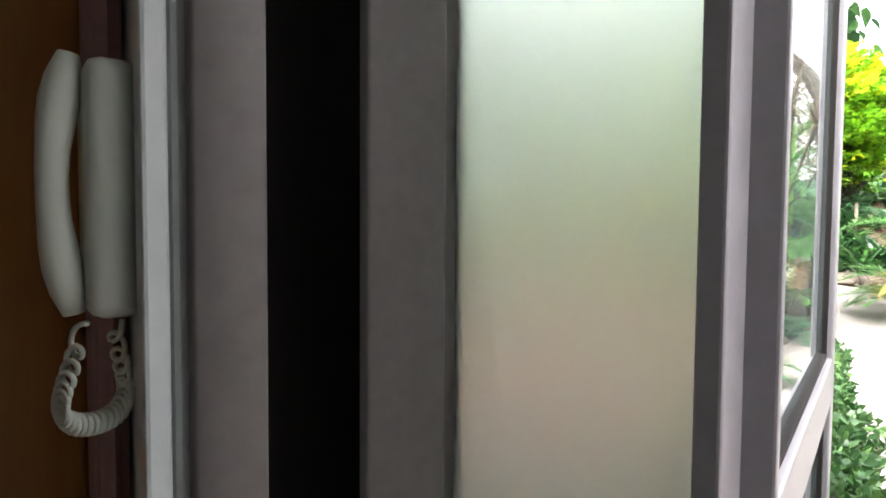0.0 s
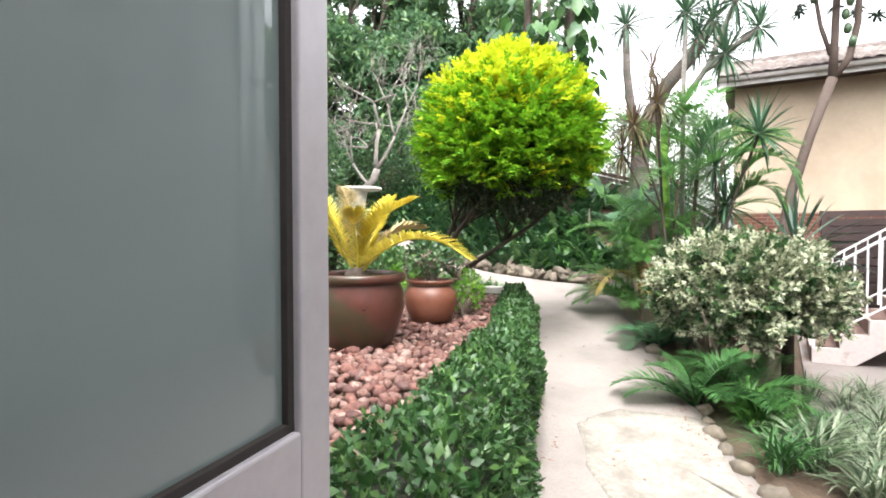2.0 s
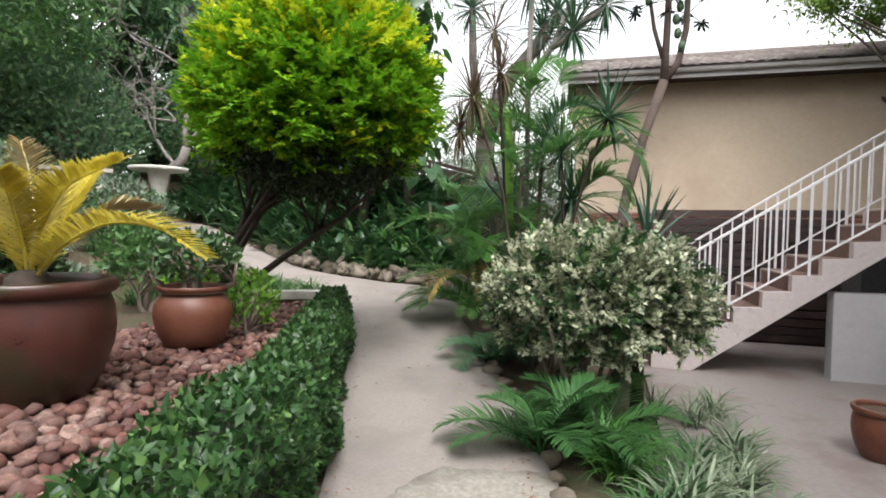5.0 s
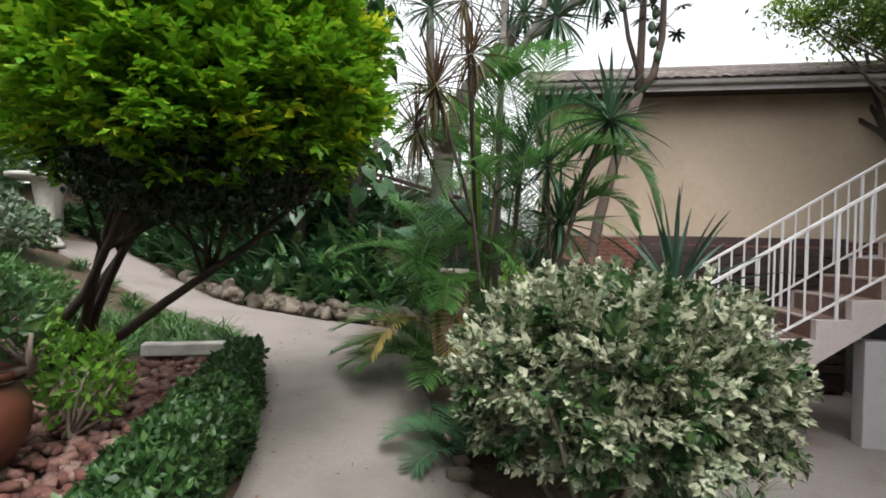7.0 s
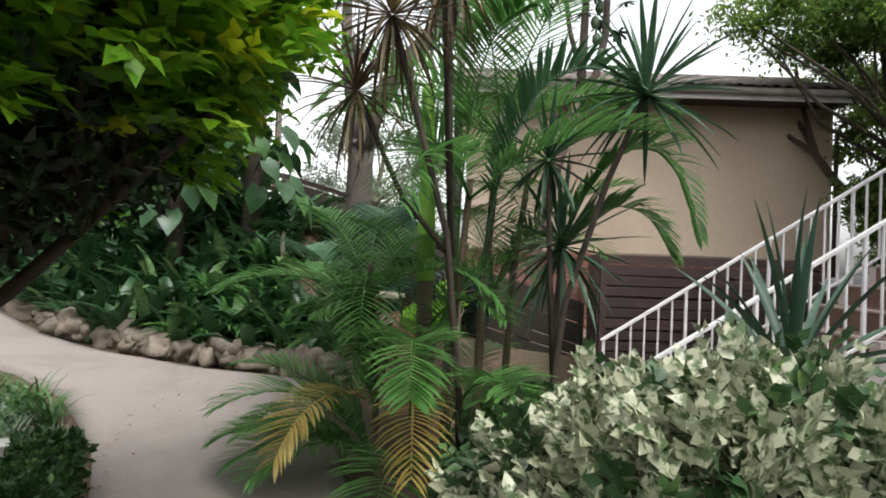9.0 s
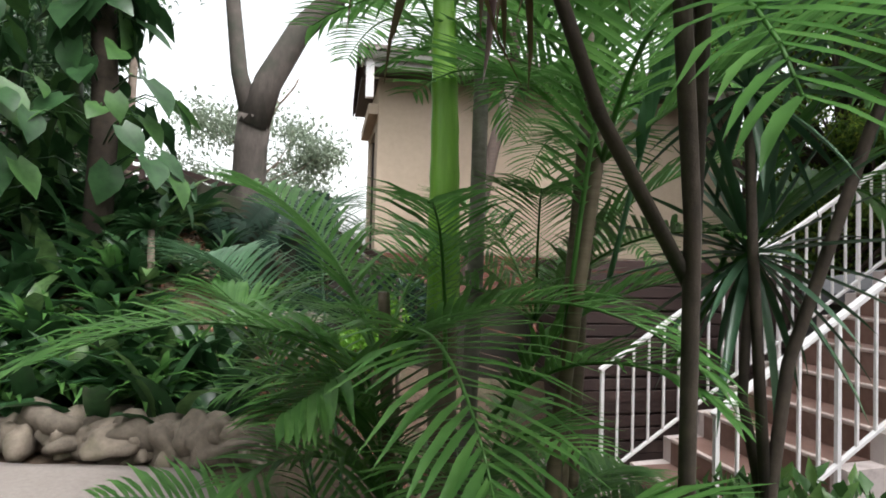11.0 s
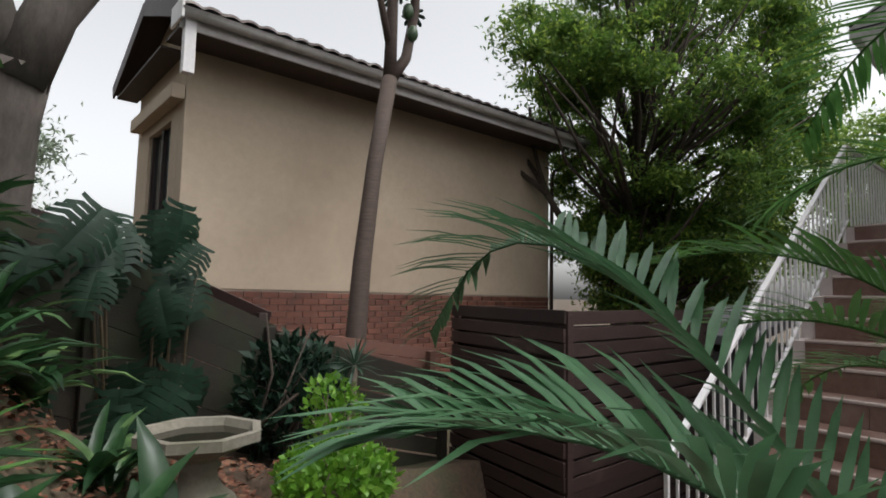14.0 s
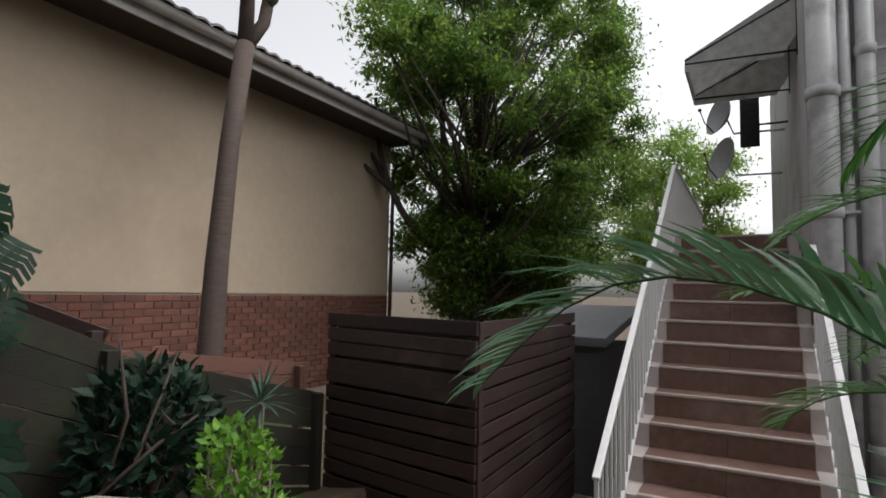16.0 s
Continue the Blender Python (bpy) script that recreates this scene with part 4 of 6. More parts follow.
# ---- fences ----
def slat_run(root, a, b, ztop_a, ztop_b, drop, pitch, slat, mat, rng, gap_post=1.6, thick=0.022):
    a, b = np.array(a, float), np.array(b, float)
    ln = np.linalg.norm(b - a)
    n = int(drop / pitch)
    nrm = np.array((-(b - a)[1], (b - a)[0])) / ln
    for i in range(n):
        g = Geo()
        dz = pitch * i + slat / 2
        j = rng.normal(0, 0.007, 2)
        g.add(*beam((*(a + nrm * rng.normal(0, 0.003)), ztop_a - dz + j[0]), (*(b + nrm * rng.normal(0, 0.003)), ztop_b - dz + j[1]), thick, slat, 0.003))
        under(part("slat", g, mat, None, "", False), root)
    for t in np.linspace(0.02, 0.98, max(2, int(ln / gap_post) + 1)):
        p = a + (b - a) * t + nrm * 0.05
        zt = ztop_a + (ztop_b - ztop_a) * t
        g = Geo()
        g.add(*block((p[0] - 0.035, p[1] - 0.035, zt - drop - 0.4), (p[0] + 0.035, p[1] + 0.035, zt - 0.02), 0.005))
        under(part("post", g, mat, None, "", False), root)


rng = np.random.default_rng(21)
fence = thing("slat_screen_fence", (1.01, 11.2, -0.2), "dark stained horizontal slat screen fence with a corner", "fence")
slat_run(fence, (1.25, 12.68), (1.01, 11.2), 1.62, 1.61, 1.9, 0.118, 0.10, DARKWOOD, rng)
slat_run(fence, (1.03, 11.2), (3.45, 11.22), 1.61, 1.62, 1.9, 0.118, 0.10, DARKWOOD, rng)
g = Geo()
g.add(*block((1.03, 11.26, -0.3), (3.45, 11.28, 1.5)))
under(part("backing", g, DARKWOOD, None, "", False), fence)
g = Geo()
g.add(*beam((1.31, 12.66, 0.6), (1.07, 11.22, 0.6), 0.02, 1.85, 0.002))
under(part("backing", g, DARKWOOD, None, "", False), fence)
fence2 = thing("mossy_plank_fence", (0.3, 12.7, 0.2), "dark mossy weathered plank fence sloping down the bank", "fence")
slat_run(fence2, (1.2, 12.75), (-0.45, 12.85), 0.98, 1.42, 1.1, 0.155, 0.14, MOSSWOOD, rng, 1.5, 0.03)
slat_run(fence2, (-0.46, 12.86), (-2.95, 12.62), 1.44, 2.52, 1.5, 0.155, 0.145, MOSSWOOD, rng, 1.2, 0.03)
fence3 = thing("brown_plank_fence", (0.8, 13.1, 0.2), "reddish brown plank fence piece below the brick wall", "fence")
slat_run(fence3, (1.25, 13.0), (-0.3, 13.15), 1.18, 1.42, 0.5, 0.125, 0.11, surf("red_brown_plank", (0.11, 0.05, 0.035), (0.17, 0.08, 0.06), 12, 0.8, 0.3, stretch=(1, 1, 8), vary=0.2), rng, 1.5, 0.025)
fence4 = thing("boundary_slat_fence", (-3.0, 15.0, 1.2), "dark slatted timber boundary fence stepping up the slope", "fence")
slat_run(fence4, (-0.45, 12.95), (-1.6, 14.7), 1.55, 2.3, 1.7, 0.13, 0.085, DARKWOOD, rng)
slat_run(fence4, (-1.6, 14.7), (-3.7, 15.1), 2.32, 2.92, 1.7, 0.13, 0.085, DARKWOOD, rng)
slat_run(fence4, (-3.7, 15.1), (-7.2, 15.3), 2.92, 3.5, 1.7, 0.13, 0.085, DARKWOOD, rng)
slat_run(fence4, (-7.2, 15.3), (-10.8, 15.4), 3.5, 4.15, 1.9, 0.13, 0.085, DARKWOOD, rng)
shed = thing("dark_lean_to", (4.0, 11.6, -0.3), "dark grey lean-to store with a sloping grey cap", "shed")
g = Geo()
g.add(*block((3.6, 11.0, -0.3), (5.6, 12.0, 1.2), 0.01))
under(part("body", g, surf("dark_grey_paint", (0.05, 0.05, 0.055), (0.08, 0.08, 0.085), 12, 0.7, 0.1), None, "", False), shed)
g = Geo()
g.add(*beam((3.5, 11.5, 1.32), (5.8, 11.5, 1.62), 1.2, 0.1, 0.01))
under(part("cap", g, surf("weathered_grey_cap", (0.10, 0.10, 0.11), (0.16, 0.16, 0.17), 9, 0.7, 0.15), None, "", False), shed)

# ---- raised bed: kerb, pebbles ----
g = Geo()
g.add(*beam((-3.0, 7.16, 0.565), (-2.42, 7.46, 0.565), 0.13, 0.09, 0.012))
structure("trim_bed_kerb", g, PALESTONE)

rng = np.random.default_rng(31)
base_v, base_f = blob(rng, (0, 0, 0), (1, 1, 1), 2, 0.0)
g = Geo()
pts, step = [], 0.056
for y in np.arange(1.75, 7.35, step):
    xl = -4.15 if y < 3.6 else min(-3.05, -4.15 + (y - 3.6) * 0.55)
    x = xl
    while x < lerp_line(PATH_LEFT, y) - 0.30:
        q = (x + rng.normal(0, 0.017), y + rng.normal(0, 0.017))
        pts.append(q)
        x += step
pts = np.array(pts)
n = len(pts)
sz = rng.uniform(0.025, 0.042, n) * (1 + 0.35 * (rng.random(n) < 0.15))
ax = np.stack((sz * rng.uniform(1.0, 1.45, n), sz * rng.uniform(0.8, 1.1, n), sz * rng.uniform(0.55, 0.85, n)), 1)
rz, tl = rng.uniform(0, 6.3, n), rng.normal(0, 0.35, n)
low = blob(rng, (0, 0, 0), (1, 1, 1), 1, 0.0)
lv, lf = np.array(low[0]), low[1]
defo = 1 + 0.13 * np.sin(lv @ np.array((2.1, 1.3, 0.7)))[None, :] * rng.normal(0, 1, (n, 1)) + 0.1 * np.sin(lv @ np.array((-1.2, 2.3, 1.9)))[None, :] * rng.normal(0, 1, (n, 1))
v = lv[None] * defo[:, :, None] * ax[:, None]
c, s = np.cos(tl)[:, None], np.sin(tl)[:, None]
v = np.stack((v[..., 0] * c - v[..., 2] * s, v[..., 1], v[..., 0] * s + v[..., 2] * c), 2)
c, s = np.cos(rz)[:, None], np.sin(rz)[:, None]
v = np.stack((v[..., 0] * c - v[..., 1] * s, v[..., 0] * s + v[..., 1] * c, v[..., 2]), 2)
zz = np.array([max(0.44, height(x, y)) for x, y in pts]) + rng.uniform(0.0, 0.045, n) + 0.02 * np.sin(pts[:, 0] * 3) * np.sin(pts[:, 1] * 2.3)
v = v + np.concatenate((pts, zz[:, None]), 1)[:, None, :]
g.tiles(v, lf, n)
tagged(part("pebbles", g, PEBBLES, None), "loose pink-brown river pebbles filling the raised bed", "pebbles", "", "stuff")

# bark chips in the far bed
g = Geo()
rng = np.random.default_rng(33)
n = 3500
p = np.stack((rng.uniform(-3.2, -0.6, n), rng.uniform(10.15, 12.3, n)), 1)
p3 = np.concatenate((p, np.array([height(x, y) + 0.0 for x, y in p])[:, None] + rng.uniform(-0.01, 0.03, (n, 1))), 1)
leaves(g, p3, rng.normal(size=(n, 3)) * (1, 1, 0.3), np.tile((0.0, 0.0, 1.0), (n, 1)) + rng.normal(0, 0.3, (n, 3)), rng.uniform(0.03, 0.07, n), rng.uniform(0.02, 0.04, n))
tagged(part("bark_chips", g, CHIPS, None), "reddish bark chips and fallen leaves on the soil", "bark chips", "", "stuff")

# ---- rocks along the path ----
rng = np.random.default_rng(41)
line = [(-1.5, 9.62), (-2.1, 9.75), (-2.7, 9.82), (-3.3, 9.98), (-4.0, 10.2), (-4.7, 10.5), (-5.3, 10.8)]
for i in range(62):
    t = i / 61 * (len(line) - 1)
    k = min(int(t), len(line) - 2)
    x = line[k][0] + (line[k + 1][0] - line[k][0]) * (t - k) + rng.normal(0, 0.03)
    y = line[k][1] + (line[k + 1][1] - line[k][1]) * (t - k) + rng.normal(0, 0.05) + 0.08
    r = rng.uniform(0.075, 0.165)
    g = Geo()
    g.add(*blob(rng, (0, 0, 0), (r * rng.uniform(1, 1.5), r * rng.uniform(0.7, 1.0), r * rng.uniform(0.6, 1.1)), 3, 0.42))
    ob = part("edging_rock", g, ROCK, None)
    ob.location, ob.rotation_euler = (x, y, slope(x, y) + r * 0.45 + smooth(-4.0, -9.0, x) * 0.8), (0, 0, rng.uniform(0, 3))
    tagged(ob, "rough sandstone rock edging the path below the planted bank", "rock", "rocks edging the path")
for i in range(16):
    y = 3.9 + i * 0.2
    x = lerp_line(PATH_RIGHT, y) + rng.uniform(0.02, 0.12)
    r = rng.uniform(0.035, 0.075)
    g = Geo()
    g.add(*blob(rng, (0, 0, 0), (r, r * 0.9, r * 0.8), 2, 0.3))
    ob = part("edging_rock", g, ROCK, None)
    ob.location = (x, y, slope(x, y) + r * 0.3)
    tagged(ob, "small grey-brown stone edging the concrete path", "rock", "stones along the path")


# ---- pots ----
def urn_pot(name, at, r, h, mat, label, profile=None, wob=0.004):
    root = thing(name, at, label, "plant pot")
    prof = profile or [(0.0, 0.0), (0.66, 0.0), (0.70, 0.02), (0.84, 0.18), (0.97, 0.42), (1.0, 0.58), (0.985, 0.74), (0.93, 0.86), (0.93, 0.875), (1.0, 0.89), (1.03, 0.93), (1.03, 0.985), (1.0, 1.0), (0.9, 1.0), (0.88, 0.95), (0.88, 0.88)]
    g = Geo()
    g.add(*lathe([(a * r, b * h) for a, b in prof], 40, 1.0, wob))
    part("body", g, mat, root)
    g = Geo()
    g.add(*lathe([(0.0, 0.9 * h), (0.5 * r, 0.91 * h), (0.89 * r, 0.9 * h)], 24))
    part("potting_soil", g, SOIL, root)
    return root


big_pot = urn_pot("clay_pot", (-2.13, 4.15, 0.47), 0.335, 0.53, TERRA, "large dark glazed terracotta pot standing on pebbles")
small_pot = urn_pot("clay_pot", (-2.19, 5.24, 0.50), 0.235, 0.37, TERRA2, "smaller reddish clay pot standing on pebbles", [(0.0, 0.0), (0.7, 0.0), (0.75, 0.03), (0.92, 0.25), (1.0, 0.5), (0.97, 0.68), (0.82, 0.83), (0.76, 0.87), (0.86, 0.93), (0.9, 1.0), (0.82, 1.0), (0.74, 0.92), (0.74, 0.85)])
urn_pot("clay_pot", (-2.75, 2.95, 0.47), 0.16, 0.32, TERRA2, "small red clay pot on the pebble bed")
urn_pot("clay_pot", (2.2, 6.85, -0.285), 0.19, 0.36, TERRA2, "round red clay pot on the court paving")

rng = np.random.default_rng(51)
cyc = thing("potted_cycad", (-2.13, 4.15, 0.96), "cycad with yellowed feather fronds in the large pot", "cycad")
for line, dead in (
        ([(0.00, 0.00, 0.00), (-0.16, -0.06, 0.40), (-0.36, -0.14, 0.72), (-0.62, -0.22, 0.95)], 0),
        ([(0.00, 0.00, 0.00), (-0.28, 0.0, 0.38), (-0.60, 0.02, 0.64), (-0.98, 0.02, 0.74)], 0),
        ([(0.00, 0.00, 0.00), (-0.07, 0.08, 0.30), (-0.18, 0.14, 0.52), (-0.32, 0.20, 0.68)], 1),
        ([(0.00, 0.00, 0.00), (0.08, -0.02, 0.25), (0.22, -0.01, 0.45), (0.47, 0.04, 0.56)], 0),
        ([(0.00, 0.00, 0.00), (0.20, -0.04, 0.18), (0.48, -0.04, 0.30), (0.73, -0.03, 0.28), (0.94, -0.02, 0.16)], 0),
        ([(0.00, 0.00, 0.00), (0.02, 0.14, 0.28), (0.04, 0.24, 0.46), (0.03, 0.37, 0.60)], 0),
        ([(0.00, 0.00, 0.00), (0.10, 0.11, 0.22), (0.22, 0.24, 0.36), (0.33, 0.38, 0.36)], 1),
        ([(0.00, 0.00, 0.00), (0.06, -0.08, 0.24), (0.11, -0.17, 0.40), (0.19, -0.26, 0.48)], 0)):
    g = Geo()
    frond(g, line[0], 0, 0, 1.0, 0, 74, 0.155, 0.021, 0.42, 0.75, rng, 0.010, 0.25, 0.12, line)
    part("frond", g, (L_CYCAD, L_CYCDRY)[dead], cyc)
g = Geo()
g.add(*blob(rng, (0, 0, 0.0), (0.09, 0.09, 0.08), 2, 0.25))
part("crown_base", g, DARKBARK, cyc)


def shrub(name, at, centre, radii, n, size, mat, label, category="shrub", stems=5, depth=0.5, low=-0.8, seed=1, core=True, lump=0.12, width=0.5, bark=None, group=""):
    """A leafy shrub: stems and a crown of single leaves."""
    rng = np.random.default_rng(seed)
    root = thing(name, at, label, category, group)
    c = np.array(centre) - np.array(at)
    g = Geo()
    shell_leaves(g, rng, n, c, radii, size, size * width, depth, 0.8, 0.3, low, lump)
    part("crown", g, mat, root)
    g = Geo()
    tips = []
    for _ in range(stems):
        e = c + rng.normal(0, 0.45, 3) * np.array(radii) * (1, 1, 0.4)
        b = np.array((rng.normal(0, 0.06), rng.normal(0, 0.06), -0.05))
        mid = (b + e) / 2 + rng.normal(0, 0.06, 3)
        g.add(*tube([b, (b + mid) / 2 + rng.normal(0, 0.015, 3), mid, (mid + e) / 2 + rng.normal(0, 0.02, 3), e], np.linspace(0.022, 0.006, 5) * (1 + max(radii)), 6))
        for _ in range(6):
            q = c + sphere_dirs(rng, 1)[0] * np.array(radii) * 0.85
            g.add(*tube([mid, (mid + q) / 2 + rng.normal(0, 0.05, 3), q], (0.010, 0.007, 0.003), 5))
    part("stemwork", g, bark or BARK, root)
    return root


def at_ground(x, y):
    return (x, y, height(x, y) - 0.03)


shrub("potted_shrub", (-2.19, 5.24, 0.83), (-2.19, 5.24, 1.05), (0.27, 0.25, 0.15), 800, 0.06, L_IVY, "dark green leafy shrub growing in the smaller clay pot", seed=3)
shrub("lime_plant", at_ground(-2.12, 5.75), (-2.12, 5.75, 0.72), (0.17, 0.17, 0.2), 500, 0.06, L_LIME, "small bright green plant beside the clay pot", "plant", 3, seed=4)

# ---- golden clipped tree ----
def sprays(geo, rng, p, d, up, count, length, leaf, width, flat=0.25):
    """Leafy twigs: pairs of leaves along short shoots from p along d."""
    d, sd, u = frames_of(d, up)
    for j in range(count):
        t = (j // 2 + 0.6) / (count / 2)
        sgn = 1 if j % 2 else -1
        fade = 1.0 if t < 0.75 else 0.75
        q = p + d * (length * t)[:, None] + rng.normal(0, 0.006, p.shape)
        dirn = d * (0.45 + 0.6 * t) + sd * sgn * (1.0 - 0.45 * t) + u * 0.12 + rng.normal(0, flat, p.shape)
        leaves(geo, q, dirn, u + rng.normal(0, 0.3, p.shape), leaf * fade * rng.uniform(0.75, 1.2, len(p)), width * fade * rng.uniform(0.8, 1.2, len(p)))


rng = np.random.default_rng(61)
dur = thing("golden_tree", at_ground(-3.75, 7.25), "clipped round golden-leaved tree on leaning bare stems", "tree")
o = np.array(dur.location)
cen = np.array((-1.80, 6.08, 2.25)) - o
rad = np.array((0.76, 0.76, 0.76))
d = sphere_dirs(rng, 9000)
d = d[d[:, 2] > -0.72 + 0.12 * np.sin(5 * d[:, 0]) * np.sin(4 * d[:, 1])][:4300]
n = len(d)
layer = 0.055 * np.sin(13 * d[:, 2] + 3 * np.sin(4 * d[:, 0]) + 2 * np.cos(5 * d[:, 1]))
p = cen + d * ((1 - 0.34 * rng.random(n) ** 1.6 + layer) * (1.05 - 0.09 * np.clip(d[:, 2], -0.3, 1)))[:, None] * rad
out = unit(d * np.array((1, 1, 0.35)) + np.array((0, 0, 0.28)) + rng.normal(0, 0.28, (n, 3)))
up = np.array((0, 0, 1.0)) + d * 0.5 + rng.normal(0, 0.18, (n, 3))
young = rng.random(n) < np.clip(0.0 + 1.15 * d[:, 2], 0.04, 0.9)
for nm, pick, mat, lab in (("crown", ~young, L_DURANTA, ""), ("new_growth", young, L_GOLD, "golden yellow young shoots")):
    g = Geo()
    k = int(pick.sum())
    sprays(g, rng, p[pick], out[pick], up[pick], 14, rng.uniform(0.11, 0.21, k), 0.062, 0.034)
    part(nm, g, mat, dur, lab)
g = Geo()  # leaves inside and below the clipped ball, coloured dark as its inner shade
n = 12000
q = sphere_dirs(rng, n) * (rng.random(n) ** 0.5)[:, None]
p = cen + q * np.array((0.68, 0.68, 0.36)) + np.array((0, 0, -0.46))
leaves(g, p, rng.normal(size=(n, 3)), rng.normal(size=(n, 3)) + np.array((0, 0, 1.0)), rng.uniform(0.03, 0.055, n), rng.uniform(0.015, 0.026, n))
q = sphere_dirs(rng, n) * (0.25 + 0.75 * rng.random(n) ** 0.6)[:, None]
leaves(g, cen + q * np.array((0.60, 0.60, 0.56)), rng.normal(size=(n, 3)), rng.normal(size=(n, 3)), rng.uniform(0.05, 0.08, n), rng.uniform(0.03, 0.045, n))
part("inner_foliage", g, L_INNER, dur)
for i in range(5):
    g = Geo()
    b = np.array((rng.normal(0, 0.09), rng.normal(0, 0.09), -0.05))
    e = cen + np.array((rng.normal(0, 0.38), rng.normal(0, 0.38), -0.35 + rng.normal(0, 0.08)))
    m1 = b + (e - b) * 0.42 + np.array((rng.normal(0, 0.1), rng.normal(0, 0.1), 0.02))
    g.add(*tube([b, b + (m1 - b) * 0.5 + rng.normal(0, 0.03, 3), m1, m1 + (e - m1) * 0.5 + rng.normal(0, 0.05, 3), e], (0.045, 0.038, 0.03, 0.02, 0.01), 8))
    for _ in range(18):
        q = cen + sphere_dirs(rng, 1)[0] * np.array((0.66, 0.66, 0.5)) - np.array((0, 0, 0.12))
        s0 = m1 + (e - m1) * rng.uniform(0.25, 1)
        g.add(*tube([s0, (s0 + q) / 2 + rng.normal(0, 0.06, 3), q], (0.013, 0.008, 0.003), 5))
    part("stem", g, DARKBARK, dur)


# ---- hedges ----
def hedge(name, spine, width, tops, bottom, n_per_m, size, mat, label, seed):
    """A clipped hedge along a line of points: dark filler core and single leaves on all sides."""
    rng = np.random.default_rng(seed)
    sp = np.array(spine, float)
    seg = np.linalg.norm(np.diff(sp, axis=0), axis=1)
    cum = np.concatenate(([0], np.cumsum(seg)))
    ln = cum[-1]
    root = thing(name, (*sp[0], bottom(*sp[0])), label, "hedge")
    o = np.array(root.location)

    def point(t):
        x, y = np.interp(t, cum, sp[:, 0]), np.interp(t, cum, sp[:, 1])
        h = 0.05
        dx, dy = np.interp(t + h, cum, sp[:, 0]) - np.interp(t - h, cum, sp[:, 0]), np.interp(t + h, cum, sp[:, 1]) - np.interp(t - h, cum, sp[:, 1])
        l = np.hypot(dx, dy)
        return x, y, -dy / l, dx / l

    n = int(n_per_m * ln)
    t = rng.uniform(0.0, ln, n)
    x, y, nx, ny = point(t)
    top = np.interp(t, cum, tops)
    wd = np.interp(t, cum, width)
    bot = np.array([bottom(a, b) for a, b in zip(x, y)])
    hgt = top - bot
    per = 2 * hgt + wd
    u = rng.random(n) * per
    left, topm = u < hgt, (u >= hgt) & (u < hgt + wd)
    off = np.where(left, -wd / 2, np.where(topm, (u - hgt) - wd / 2, wd / 2))
    z = np.where(left, bot + u, np.where(topm, top, bot + np.clip(u - hgt - wd, 0, None)))
    nv = np.stack((np.where(topm, 0, np.where(left, -1, 1)) * nx, np.where(topm, 0, np.where(left, -1, 1)) * ny, topm * 1.0), 1)
    wav = 0.05 * np.sin(7 * x + 3 * z) * np.sin(6 * y + 5 * z) + 0.035 * np.sin(17 * x + 9 * z) * np.sin(15 * y)
    edge = 0.05 * ((np.abs(off) > wd * 0.42) & (z > top - 0.05))
    dep = rng.random(n) ** 2 * 0.09 - wav + edge
    p = np.stack((x + off * nx, y + off * ny, z), 1) - nv * dep[:, None] - o
    dirn = nv * 0.7 + rng.normal(0, 0.6, (n, 3)) + np.array((0, 0, 0.25))
    g = Geo()
    leaves(g, p, dirn, nv + rng.normal(0, 0.45, (n, 3)), size * rng.uniform(0.6, 1.3, n), size * 0.62 * rng.uniform(0.7, 1.2, n))
    part("foliage", g, mat, root)
    # plain filler shell, coloured near black for the shade between the leaves
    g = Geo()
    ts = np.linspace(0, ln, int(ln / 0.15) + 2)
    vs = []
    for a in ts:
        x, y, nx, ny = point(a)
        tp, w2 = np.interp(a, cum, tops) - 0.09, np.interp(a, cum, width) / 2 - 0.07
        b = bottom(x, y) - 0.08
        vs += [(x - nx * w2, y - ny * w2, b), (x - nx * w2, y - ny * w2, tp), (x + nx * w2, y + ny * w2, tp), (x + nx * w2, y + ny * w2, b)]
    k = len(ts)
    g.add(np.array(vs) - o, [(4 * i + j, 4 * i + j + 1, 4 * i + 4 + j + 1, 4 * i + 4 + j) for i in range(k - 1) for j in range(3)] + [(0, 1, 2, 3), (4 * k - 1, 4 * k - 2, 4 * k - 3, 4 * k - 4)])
    part("shade_core", g, surf("hedge_core_" + name, (0.012, 0.018, 0.008), (0.03, 0.035, 0.015), 25, 0.95, 0.8, dist=0.04), root)
    return root


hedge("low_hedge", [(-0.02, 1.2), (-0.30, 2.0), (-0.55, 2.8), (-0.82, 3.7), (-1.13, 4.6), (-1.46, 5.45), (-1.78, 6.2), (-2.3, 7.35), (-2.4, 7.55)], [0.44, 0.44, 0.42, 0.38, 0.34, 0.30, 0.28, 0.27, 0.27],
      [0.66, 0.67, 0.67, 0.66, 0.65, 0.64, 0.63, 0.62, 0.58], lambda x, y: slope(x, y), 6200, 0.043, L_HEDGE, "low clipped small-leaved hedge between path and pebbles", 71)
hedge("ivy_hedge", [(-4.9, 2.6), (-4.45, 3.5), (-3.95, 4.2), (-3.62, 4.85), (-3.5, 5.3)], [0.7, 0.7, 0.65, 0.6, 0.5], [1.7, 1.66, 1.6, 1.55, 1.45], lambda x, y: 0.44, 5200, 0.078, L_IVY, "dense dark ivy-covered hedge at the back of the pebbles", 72)

